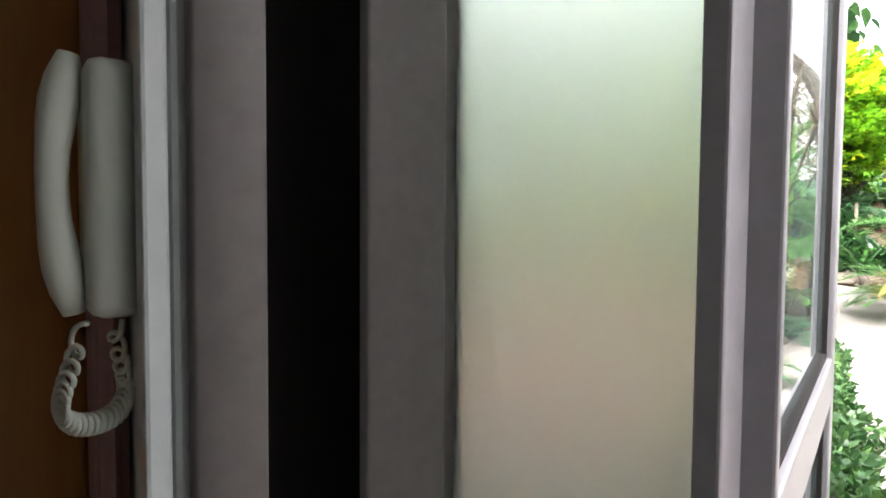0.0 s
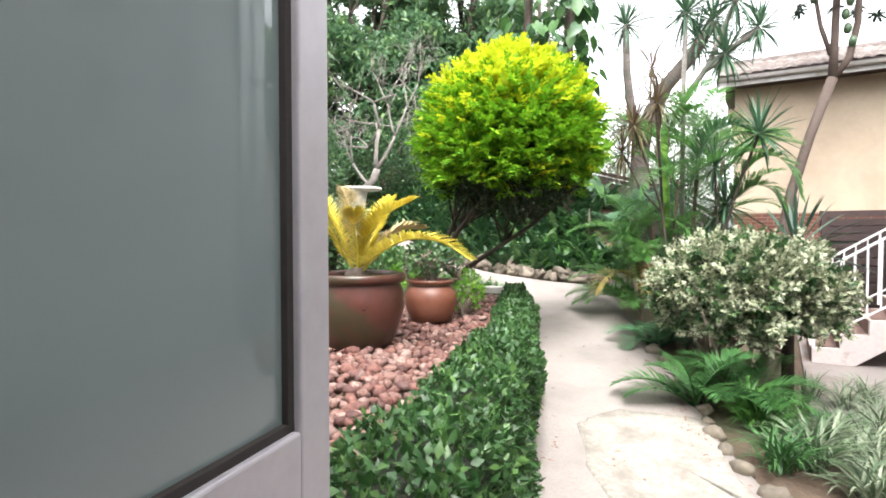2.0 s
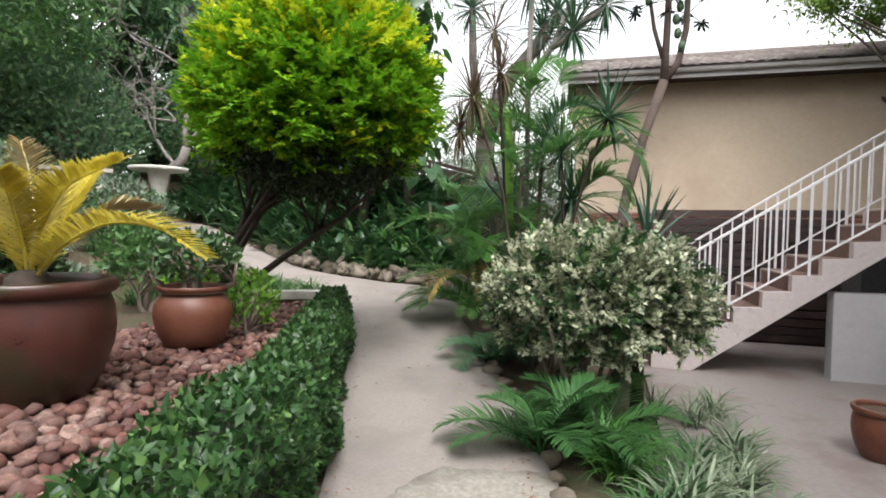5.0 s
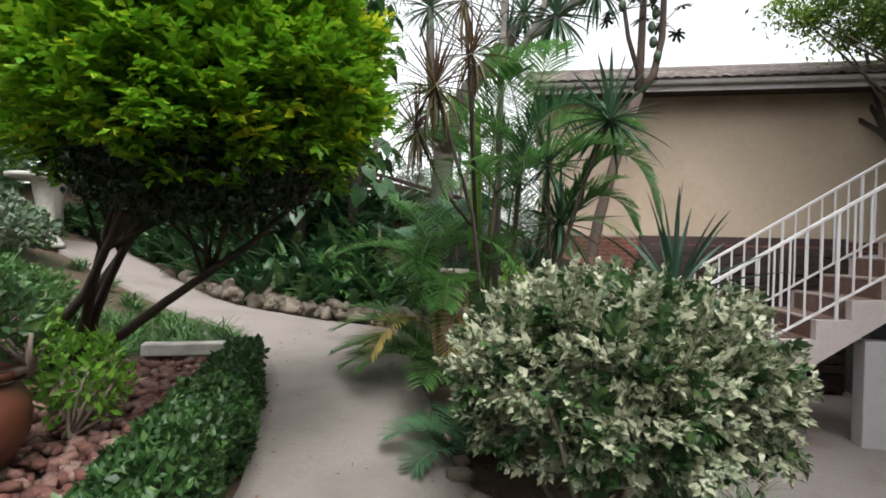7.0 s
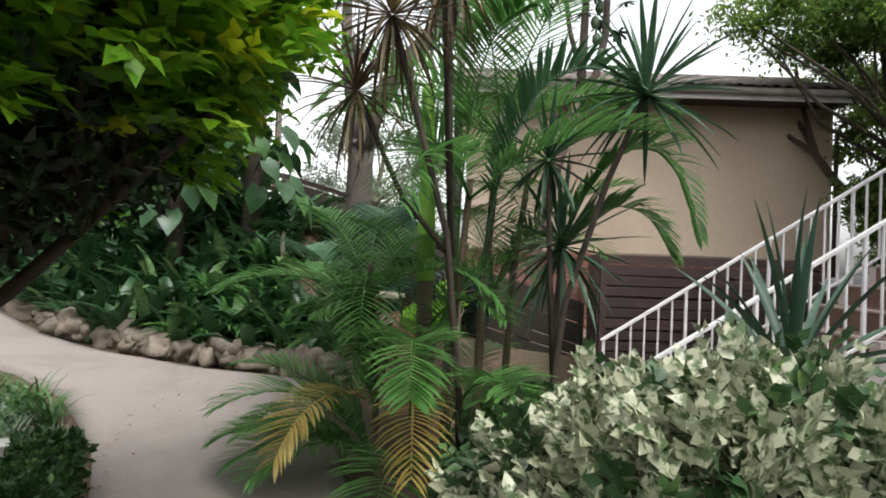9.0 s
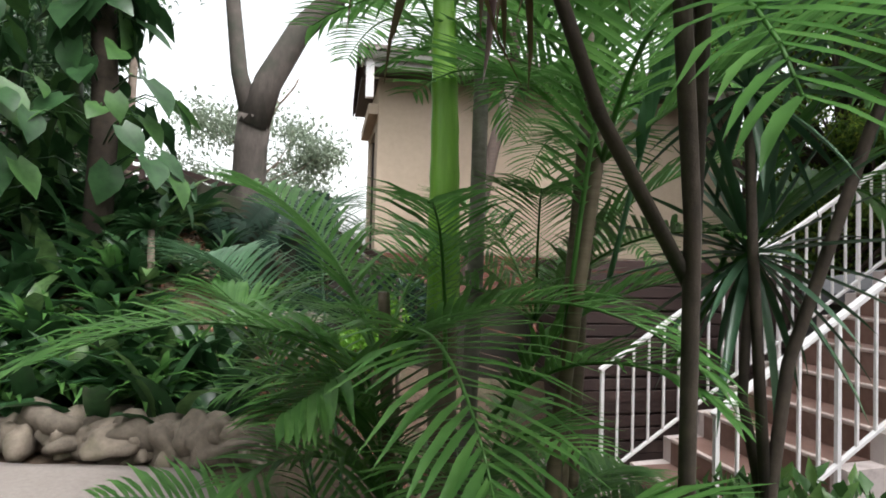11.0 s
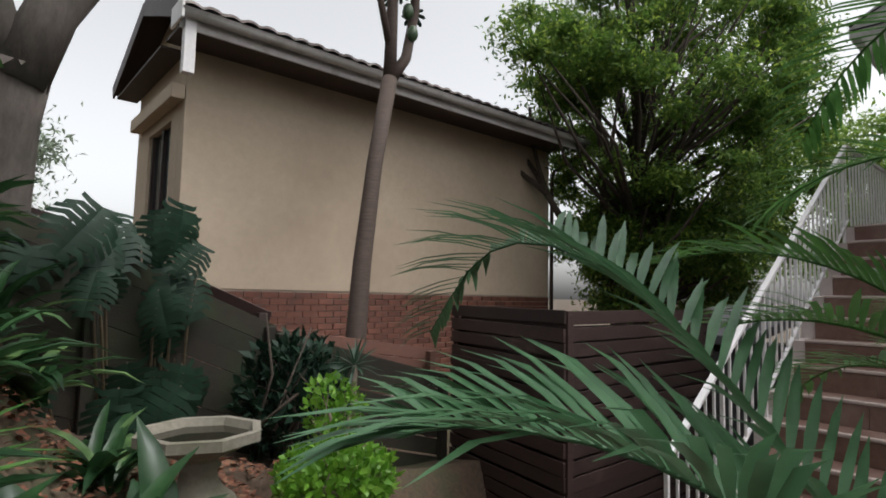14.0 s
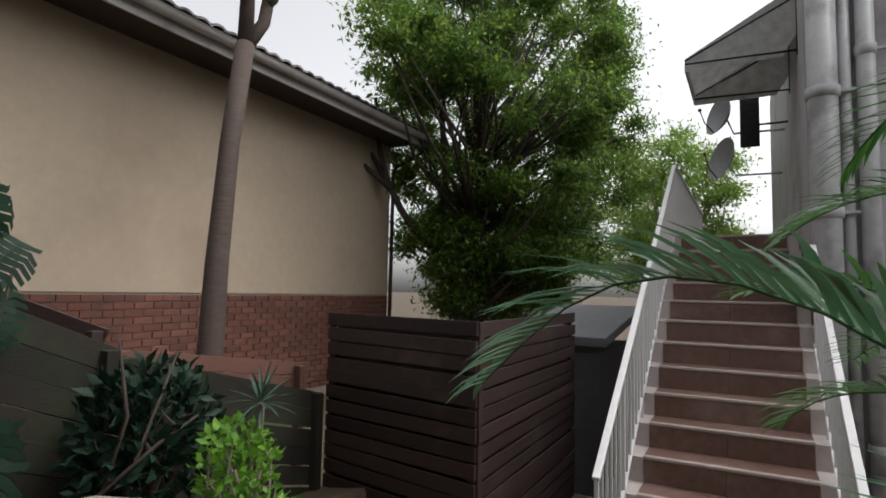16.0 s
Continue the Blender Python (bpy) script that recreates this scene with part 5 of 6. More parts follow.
# ---- variegated bush, rosettes, blades beside the path ----
vb = thing("variegated_bush", at_ground(0.27, 6.35), "rounded variegated cream and green leafy bush", "bush")
rng = np.random.default_rng(81)
o = np.array(vb.location)
cen, rad = np.array((0.25, 6.32, 0.80)) - o, np.array((0.70, 0.68, 0.40))
d = sphere_dirs(rng, 3400)
d = d[d[:, 2] > -0.75][:2100]
n = len(d)
bump = 0.10 * np.sin(5.3 * d[:, 0] + 1.0) * np.sin(6.1 * d[:, 1]) + 0.09 * np.sin(9 * d[:, 0] + 4 * d[:, 2]) * np.cos(8 * d[:, 1])
p = cen + d * (1 - 0.42 * rng.random(n) ** 1.5 + bump)[:, None] * rad
out = unit(d + np.array((0, 0, 0.45)) + rng.normal(0, 0.4, (n, 3)))
green = rng.random(n) < 0.28
for nm, pick, mat in (("crown", ~green, L_VARIEG), ("green_foliage", green, L_IVY)):
    g = Geo()
    k = int(pick.sum())
    sprays(g, rng, p[pick], out[pick], d[pick] + np.array((0, 0, 0.8)), 12, rng.uniform(0.07, 0.16, k), 0.060, 0.038, 0.4)
    part(nm, g, mat, vb)
for _ in range(9):
    g = Geo()
    e = cen + rng.normal(0, 0.4, 3) * rad * (1, 1, 0.4)
    b = np.array((rng.normal(0, 0.07), rng.normal(0, 0.07), -0.05))
    mid = (b + e) / 2 + rng.normal(0, 0.06, 3)
    g.add(*tube([b, (b + mid) / 2, mid, e], (0.03, 0.025, 0.018, 0.008), 6))
    for _ in range(6):
        q = cen + sphere_dirs(rng, 1)[0] * rad * 0.8
        g.add(*tube([mid, (mid + q) / 2 + rng.normal(0, 0.05, 3), q], (0.010, 0.007, 0.003), 5))
    part("stem", g, BARK, vb)


def rosette(name, at, centre, n, length, width, mat, label, seed, el=(0.0, 1.4), droop=(0.2, 0.9), stem=0.03, dry=None, category="plant", root=None, trunk=None, bark=None):
    rng = np.random.default_rng(seed)
    made = root is None
    if made:
        root = thing(name, at, label, category)
    o = np.array(root.location)
    c = np.array(centre) - o
    g = Geo()
    az = np.arange(n) * 2.39996 + rng.normal(0, 0.15, n)
    e = np.linspace(el[1], el[0], n) + rng.normal(0, 0.08, n)
    d = np.stack((np.cos(az) * np.cos(e), np.sin(az) * np.cos(e), np.sin(e)), 1)
    blades(g, np.tile(c, (n, 1)) + d * stem, d, length * rng.uniform(0.75, 1.1, n), width * rng.uniform(0.85, 1.1, n), np.linspace(droop[0], droop[1], n), 6, 0.3, 0.6, 0.25)
    part("leaf_rosette", g, mat, root)
    if trunk is not None:
        g = Geo()
        pts = np.array(trunk) - o
        g.add(*tube(pts, np.linspace(stem * 1.25, stem, len(pts)), 9))
        part("trunk", g, bark or PALEBARK, root)
    return root


rosette("spiky_yucca", at_ground(0.58, 6.95), (0.62, 6.95, 1.12), 30, 0.60, 0.034, L_AGAVE, "blue-green spiky rosette plant on a short trunk", 91, (-0.25, 1.45), (0.1, 0.5), 0.045, trunk=[at_ground(0.58, 6.95), (0.57, 6.95, 0.5), (0.58, 6.95, 1.2)], bark=DARKBARK)
dr = rosette("dracaena_plant", at_ground(-0.1, 7.75), (0.30, 7.6, 2.30), 46, 0.46, 0.03, L_DRAC, "slender dracaena with spiky blue-green leaf heads", 92, (-0.9, 1.4), (0.1, 0.35), 0.014,
             trunk=[at_ground(-0.1, 7.75), (-0.08, 7.75, 0.7), (-0.02, 7.72, 1.3), (0.15, 7.65, 1.9), (0.30, 7.6, 2.30)], bark=DARKBARK, category="dracaena")
for c, n_, ln in (((-0.02, 7.85, 1.58), 50, 0.46), ((-0.12, 7.75, 2.0), 30, 0.36)):
    rosette("", None, c, n_, ln, 0.028, L_DRAC, "", int(n_ + ln * 100), (-1.2, 1.4), (0.1, 0.4), 0.012, root=dr, trunk=[(-0.06, 7.74, 0.9), (c[0] * 0.6 - 0.03, c[1], c[2] - 0.4), c], bark=DARKBARK)


def tufts(name, spots, blades_n, length, width, mat, label, category, seed, droop=(0.9, 1.9), el=(0.7, 1.4), group="", segs=5):
    rng = np.random.default_rng(seed)
    out = []
    for x, y in spots:
        z = height(x, y) - 0.02
        root = thing(name, (x, y, z), label, category, group)
        g = Geo()
        n = blades_n
        az = rng.uniform(0, 6.283, n)
        e = rng.uniform(el[0], el[1], n)
        d = np.stack((np.cos(az) * np.cos(e), np.sin(az) * np.cos(e), np.sin(e)), 1)
        b = np.stack((rng.normal(0, 0.04, n), rng.normal(0, 0.04, n), np.zeros(n)), 1)
        blades(g, b, d, length * rng.uniform(0.65, 1.15, n), width * rng.uniform(0.8, 1.15, n), rng.uniform(droop[0], droop[1], n), segs, 0.25, 0.7, 0.35)
        part("foliage", g, mat, root)
        out.append(root)
    return out


tufts("spider_plant", [(0.75, 5.35), (1.0, 5.7), (1.15, 6.05), (0.85, 5.85), (0.7, 4.95), (1.05, 5.2), (0.95, 4.75), (1.2, 6.5)], 75, 0.42, 0.019, L_SPIDER, "spider plant with white-striped arching blades", "spider plant", 101, group="striped plants by the court")
tufts("grass_tuft", [(0.42, 5.3), (0.34, 5.5)], 120, 0.36, 0.012, L_GRASS, "bright green fine grassy tuft by the path", "grass", 102)
tufts("grass_tuft", [(0.52, 4.72), (0.66, 5.1), (0.5, 5.75), (0.9, 6.3)], 90, 0.34, 0.016, L_PALMYOUNG, "dark green arching grassy clump by the path", "grass", 109)
tufts("striped_grass", [(1.0, 7.1), (1.2, 7.4), (0.75, 7.3)], 60, 0.4, 0.014, L_SPIDER, "striped grassy clump at the foot of the stairs", "grass", 103)
tufts("bed_grass", [(-3.0 - 0.42 * (i % 8) + 0.15 * math.sin(i * 5.1), 7.65 + 0.3 * (i // 8) + 0.1 * math.cos(i * 2.7)) for i in range(32) if 7.65 + 0.3 * (i // 8) < 8.35 + 0.3 * (i % 8)], 55, 0.30, 0.016, L_MID, "tufted green grassy clump in the bed", "grass", 108, group="grass clumps in the bed tip")
tufts("bed_grass", [(-3.25 - 0.33 * k + 0.1 * math.sin(k * 3.0), 8.42 + 0.15 * k) for k in range(9)] + [(-3.7 - 0.4 * k, 8.3 + 0.08 * k) for k in range(7)], 50, 0.26, 0.016, L_MID, "tufted green grassy clump in the bed", "grass", 110, group="grass clumps in the bed tip")
tufts("bed_grass", [(-2.75, 7.75), (-2.95, 8.0), (-3.15, 8.2), (-3.3, 8.35), (-3.35, 7.9), (-2.7, 7.95), (-3.6, 8.3), (-3.0, 7.6)], 70, 0.22, 0.010, L_GREYGREEN, "small grassy clump at the tip of the bed", "grass", 104, group="grass clumps in the bed tip")
rng = np.random.default_rng(105)
edge_x, edge_y = [-8.8, -7.0, -5.2, -3.7, -2.6, -1.7], [11.9, 11.35, 10.72, 10.12, 9.95, 9.95]
spots = []
for _ in range(9000):
    x, y = rng.uniform(-8.8, -1.75), rng.uniform(9.95, 13.0)
    if y > np.interp(x, edge_x, edge_y) and not (x > -2.45 and y > 10.6) and all((x - a) ** 2 + (y - b) ** 2 > 0.055 for a, b in spots) and len(spots) < 285:
        spots.append((x, y))
tufts("bed_grass", [(-3.3 - 0.33 * (i % 5) + 0.1 * math.sin(i * 2.1), 7.0 + 0.36 * (i // 5) + 0.08 * math.cos(i * 3.3)) for i in range(20)], 60, 0.26, 0.012, L_MID, "small green grassy clump in the bed", "grass", 107, group="grass clumps in the bed tip")
tufts("strap_leaf_clump", spots, 12, 0.62, 0.125, L_STRAP, "dark green strap-leaved clump on the planted bank", "plant", 106, (0.8, 1.9), (0.75, 1.45), "strap-leaved plants on the bank")


# ---- feather palms ----
def palm(name, at, label, stems, fronds, seed, mat=None, stem_mat=None):
    """stems: lines of points with a radius; fronds: base, azimuth, elevation, length, droop, leaflet length."""
    rng = np.random.default_rng(seed)
    root = thing(name, at, label, "palm")
    o = np.array(at)
    for pts, r0, r1, shaft in stems:
        g = Geo()
        pts = np.array(pts) - o
        k = 24
        t = np.linspace(0, len(pts) - 1, k)
        fine = np.stack([np.interp(t, range(len(pts)), pts[:, i]) for i in range(3)], 1)
        rad = np.linspace(r0, r1, k) * (1 + 0.06 * (np.arange(k) % 3 == 0))
        g.add(*tube(fine, rad, 10))
        part("stem", g, SHAFT if shaft else PALMSTEM, root, "smooth green crownshaft" if shaft else "")
    for base, az, el, ln, drp, leaf, m in fronds:
        g = Geo()
        line = None
        if az is None:
            line, base, az, el = np.array(base) - o, base[0], 0, 0
        frond(g, np.array(base) - o, radians(az), radians(el), ln, drp, int(15 + ln * 20) if line is None else int(26 + ln * 19), leaf, 0.010 + 0.03 * leaf if line is None else 0.023, 0.3, 0.85, rng, 0.008, 0.6, 0.16, line)
        part("frond", g, m or mat or L_PALM, root, "yellowed drying frond" if m is L_PALMDRY else "")
    return root


rng = np.random.default_rng(111)
stems = [
    ([(-0.74, 8.50, 0.2), (-0.74, 8.51, 0.8), (-0.75, 8.51, 1.35)], 0.055, 0.05, False),
    ([(-0.75, 8.51, 1.35), (-0.76, 8.52, 2.0), (-0.78, 8.52, 2.6)], 0.062, 0.04, True),
    ([(-0.42, 8.22, 0.2), (-0.40, 8.22, 1.2), (-0.33, 8.2, 2.35)], 0.03, 0.02, False),
    ([(-0.95, 8.10, 0.2), (-0.98, 8.06, 0.9), (-1.02, 8.0, 1.45)], 0.022, 0.016, False),
    ([(-0.58, 7.98, 0.2), (-0.56, 7.9, 1.1), (-0.5, 7.8, 1.9)], 0.024, 0.017, False),
    ([(-0.25, 8.5, 0.2), (-0.2, 8.52, 1.4), (-0.1, 8.55, 2.2)], 0.026, 0.018, False),
]
fr = []
for (x, y, z), n_, ln in (((-0.78, 8.52, 2.35), 4, 1.1), ((-0.33, 8.2, 2.2), 7, 1.1), ((-0.5, 7.8, 1.8), 5, 1.0), ((-1.02, 8.0, 1.25), 6, 0.85), ((-0.1, 8.55, 2.0), 6, 1.05), ((-0.3, 8.75, 1.3), 8, 1.1)):
    a0 = rng.uniform(0, 360)
    for i in range(n_):
        fr.append(((x, y, z), a0 + i * 137.5, rng.uniform(20, 75), ln * rng.uniform(0.85, 1.1), rng.uniform(1.0, 1.9), 0.3, None))
for i in range(8):
    az = rng.uniform(150, 330)
    fr.append(((-0.8 + 0.15 * math.cos(radians(az)), 8.2 + 0.2 * math.sin(radians(az)), rng.uniform(0.7, 1.25)), az, rng.uniform(45, 80), rng.uniform(0.6, 0.85), rng.uniform(1.2, 2.0), 0.24, L_PALM))
for i in range(20):
    az = rng.uniform(150, 450)
    fr.append(((-0.75 + 0.25 * math.cos(radians(az)), 8.2 + 0.25 * math.sin(radians(az)), 0.35), az, rng.uniform(35, 70), rng.uniform(0.8, 1.15), rng.uniform(1.0, 1.7), 0.3, L_PALM))
for base, az, el, ln, drp, leaf, m in (
        ([(-1.12, 8.62, 0.35), (-1.25, 8.75, 0.95), (-1.41, 8.94, 1.32), (-1.51, 9.03, 1.44), (-1.62, 9.14, 1.51), (-1.76, 9.31, 1.53), (-1.82, 9.38, 1.50)], None, 0, 1.5, 0, 0.40, L_PALMBLUE),
        ([(-1.05, 8.6, 0.4), (-1.15, 8.85, 1.1), (-1.2, 9.1, 1.5), (-1.2, 9.4, 1.78), (-1.17, 9.7, 1.88), (-1.13, 9.95, 1.82), (-1.08, 10.2, 1.58)], None, 0, 1.9, 0, 0.34, L_PALMBLUE),
        ([(-1.05, 8.4, 0.35), (-1.25, 8.45, 0.9), (-1.4, 8.58, 1.3), (-1.6, 8.8, 1.42)], None, 0, 1.1, 0, 0.34, L_PALM),
        ([(-0.95, 8.1, 0.4), (-1.0, 8.0, 0.95), (-1.07, 7.86, 1.3), (-1.25, 7.75, 1.2)], None, 0, 1.1, 0, 0.32, L_PALM),
        ([(-0.15, 7.95, 1.3), (0.08, 7.92, 1.85), (0.28, 7.9, 2.1), (0.46, 7.9, 2.12), (0.6, 7.89, 1.95), (0.68, 7.88, 1.66)], None, 0, 1.6, 0, 0.26, L_PALM),
        ([(-0.2, 7.95, 1.25), (0.05, 7.92, 1.65), (0.25, 7.88, 1.82), (0.42, 7.85, 1.76), (0.52, 7.8, 1.55)], None, 0, 1.3, 0, 0.25, L_PALM),
        ([(-0.42, 7.9, 1.5), (-0.35, 7.8, 2.0), (-0.18, 7.72, 2.38), (0.08, 7.66, 2.46), (0.34, 7.6, 2.25)], None, 0, 1.6, 0, 0.28, L_PALMBLUE),
        ([(-0.55, 7.9, 1.3), (-0.55, 7.75, 1.9), (-0.5, 7.6, 2.3), (-0.42, 7.5, 2.55), (-0.3, 7.4, 2.6)], None, 0, 1.6, 0, 0.26, L_PALM),
        ([(-0.75, 7.7, 0.7), (-0.73, 7.4, 1.08), (-0.71, 7.1, 1.2), (-0.69, 6.85, 1.02)], None, 0, 1.2, 0, 0.27, L_PALM),
        ([(-0.6, 7.7, 0.6), (-0.48, 7.4, 0.95), (-0.36, 7.15, 1.05), (-0.25, 6.9, 0.9)], None, 0, 1.2, 0, 0.25, L_PALM),
        ((-1.0, 7.9, 0.75), 245, 25, 0.75, 1.6, 0.24, L_PALMDRY), ((-0.75, 7.75, 0.8), 275, 25, 0.8, 1.5, 0.24, L_PALMDRY)):
    fr.append((base, az, el, ln, drp, leaf, m))
palm("areca_palm", (-0.7, 8.25, 0.2), "clump of feather palms with a bright green crownshaft", stems, fr, 112)
rng = np.random.default_rng(113)
fr = [((0.0, 5.35, 0.02), a + rng.uniform(-14, 14), rng.uniform(40, 75), rng.uniform(0.45, 0.62), rng.uniform(0.9, 1.6), 0.22, L_PALMYOUNG) for a in range(0, 360, 36)]
palm("young_palm", (0.0, 5.35, 0.0), "young feather palm beside the path under the bush", [], fr, 114)
fr = [((0.3, 5.7, 0.0), a + rng.uniform(-14, 14), rng.uniform(40, 75), rng.uniform(0.5, 0.65), rng.uniform(0.9, 1.6), 0.22, L_PALMYOUNG) for a in range(10, 360, 40)]
palm("young_palm", (0.3, 5.7, -0.02), "young feather palm beside the path under the bush", [], fr, 115)
fr = [((-0.55, 6.9, 0.1), a + rng.uniform(-14, 14), rng.uniform(40, 72), rng.uniform(0.4, 0.6), rng.uniform(0.9, 1.5), 0.22, L_PALMBLUE) for a in range(0, 360, 40)]
palm("young_palm", (-0.55, 6.9, 0.08), "small blue-green palm at the path's edge", [], fr, 116)

# ---- tall dracaenas ----
wd = rosette("tall_dracaena", at_ground(-0.6, 8.75), (-0.56, 8.67, 4.05), 60, 0.55, 0.032, L_DRAC, "tall pale-stemmed dracaena with spiky heads", 121, (-1.0, 1.4), (0.1, 0.4), 0.028,
             trunk=[at_ground(-0.6, 8.75), (-0.58, 8.7, 1.5), (-0.58, 8.67, 3.05), (-0.56, 8.67, 4.05)], category="dracaena")
for c, n_, ln, br in (((0.0, 8.67, 4.1), 60, 0.5, [(-0.58, 8.67, 2.95), (-0.3, 8.67, 3.35), (0.0, 8.67, 4.1)]), ((-0.1, 8.6, 3.45), 60, 0.42, [(-0.35, 8.67, 3.3), (-0.2, 8.62, 3.35), (-0.1, 8.6, 3.45)]),
                      ((0.25, 8.75, 3.75), 50, 0.42, [(-0.3, 8.67, 3.35), (0.05, 8.72, 3.6), (0.25, 8.75, 3.75)])):
    rosette("", None, c, n_, ln, 0.03, L_DRAC, "", n_ + int(c[2] * 10), (-1.2, 1.4), (0.1, 0.5), 0.032, root=wd, trunk=br)
dd = rosette("red_edged_dracaena", at_ground(-0.5, 7.45), (-0.83, 7.06, 2.4), 80, 0.40, 0.016, L_DRACDRY, "thin-leaved reddish dracaena with drooping heads", 123, (-1.3, 1.4), (0.2, 0.8), 0.013,
             trunk=[at_ground(-0.5, 7.45), (-0.52, 7.42, 0.9), (-0.6, 7.3, 1.6), (-0.83, 7.06, 2.4)], bark=DARKBARK, category="dracaena")
for c, n_ in (((-0.62, 7.2, 2.65), 60), ((-0.98, 7.2, 2.15), 60), ((-0.7, 7.3, 3.05), 50)):
    rosette("", None, c, n_, 0.38, 0.015, L_DRACDRY, "", n_ + int(c[2] * 7), (-1.3, 1.4), (0.2, 0.9), 0.010, root=dd, trunk=[(-0.58, 7.33, 1.5), ((c[0] - 0.6) / 2, 7.25, c[2] - 0.4), c], bark=DARKBARK)
# thick forked tree by the fence
tk = thing("forked_dracaena_tree", at_ground(-2.15, 13.8), "thick-trunked forked dracaena tree by the fence", "tree")
o = np.array(tk.location)
g = Geo()
g.add(*tube(np.array([at_ground(-2.15, 13.8), (-2.17, 13.8, 2.2), (-2.15, 13.7, 2.9), (-2.1, 13.6, 3.3)]) - o, (0.24, 0.21, 0.2, 0.2), 12))
g.add(*tube(np.array([(-2.12, 13.6, 3.15), (-1.95, 13.55, 3.7), (-1.6, 13.5, 4.35), (-1.05, 13.45, 4.95), (-0.7, 13.4, 5.5)]) - o, (0.19, 0.17, 0.15, 0.13, 0.1), 11))
g.add(*tube(np.array([(-2.13, 13.6, 3.2), (-2.3, 13.6, 3.8), (-2.42, 13.6, 4.8), (-2.45, 13.6, 5.8)]) - o, (0.13, 0.10, 0.085, 0.07), 10))
part("trunk", g, TRUNKGREY, tk)
for c in ((-0.7, 13.4, 5.5), (-2.45, 13.6, 5.8), (-1.0, 13.5, 5.2)):
    rosette("", None, c, 70, 0.7, 0.04, L_DRAC, "", int(c[2] * 10), (-1.2, 1.4), (0.2, 0.8), 0.04, root=tk)

# ---- papaya tree ----
pp = thing("papaya_tree", at_ground(0.42, 13.15), "slender forked papaya tree with green fruit", "tree")
o = np.array(pp.location)
g = Geo()
g.add(*tube(np.array([at_ground(0.42, 13.15), (0.5, 13.22, 1.0), (0.66, 13.38, 2.0), (0.95, 13.65, 3.1), (1.3, 13.92, 4.2)]) - o, (0.115, 0.1, 0.092, 0.085, 0.092), 14))
g.add(*tube(np.array([(1.3, 13.92, 4.15), (1.33, 13.95, 5.0), (1.36, 13.97, 6.4)]) - o, (0.08, 0.068, 0.055), 12))
g.add(*tube(np.array([(1.32, 13.93, 4.2), (1.55, 13.95, 4.55), (1.68, 13.97, 5.2), (1.7, 14.0, 6.2)]) - o, (0.07, 0.065, 0.06, 0.05), 10))
g.add(*tube(np.array([(1.27, 13.92, 4.65), (1.1, 13.9, 5.2), (1.02, 13.9, 5.7)]) - o, (0.045, 0.04, 0.035), 8))
part("trunk", g, PAPBARK, pp)
rng = np.random.default_rng(131)
fruit_mat = surf("green_fruit", (0.03, 0.06, 0.03), (0.06, 0.10, 0.045), 10, 0.4, 0.05)
for c in ((1.48, 13.85, 5.35), (1.52, 13.9, 5.1), (1.55, 13.88, 5.6), (1.5, 13.86, 5.85), (1.6, 13.9, 4.85), (0.98, 13.85, 5.75), (0.92, 13.9, 5.95)):
    g = Geo()
    g.add(*blob(rng, np.array(c) - o, (0.07, 0.07, 0.11), 2, 0.08))
    part("fruit", g, fruit_mat, pp)


def lobed_leaf(geo, base, d, up, size, lobes=7, cut=0.55, rng=None):
    """A broad lobed leaf (papaya or monstera) on a short stalk."""
    d, s, u = frames_of(np.array([d], float), np.array([up], float))
    d, s, u = d[0], s[0], u[0]
    ring = []
    k = lobes * 4
    for i in range(k + 1):
        a = -2.5 + 5.0 * i / k
        r = size * (0.62 + 0.38 * math.cos(a * 0.5)) * (1 - cut * (0.5 - 0.5 * math.cos(2 * math.pi * lobes * i / k + math.pi)) ** 2)
        ring.append(base + d * (r * math.cos(a) + 0.1 * size) + s * r * math.sin(a) * 0.85 - u * 0.22 * r * r / size)
    geo.add([base + d * 0.1 * size] + ring, [(0, i + 1, i + 2) for i in range(k)])


g = Geo()
for c, n_ in (((1.36, 13.97, 6.4), 14), ((1.7, 14.0, 6.2), 14), ((1.02, 13.9, 5.7), 8), ((1.72, 14.0, 5.5), 5)):
    for i in range(n_):
        az, e = rng.uniform(0, 6.28), rng.uniform(-0.5, 0.9)
        d = np.array((math.cos(az) * math.cos(e), math.sin(az) * math.cos(e), math.sin(e)))
        tip = np.array(c) + d * rng.uniform(0.3, 0.55)
        g.add(*tube(np.array([c, tip]) - o, 0.008, 5))
        lobed_leaf(g, tip - o, d + np.array((0, 0, -0.5)), (0, 0, 1), rng.uniform(0.16, 0.26), 7, 0.6)
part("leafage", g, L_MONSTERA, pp)


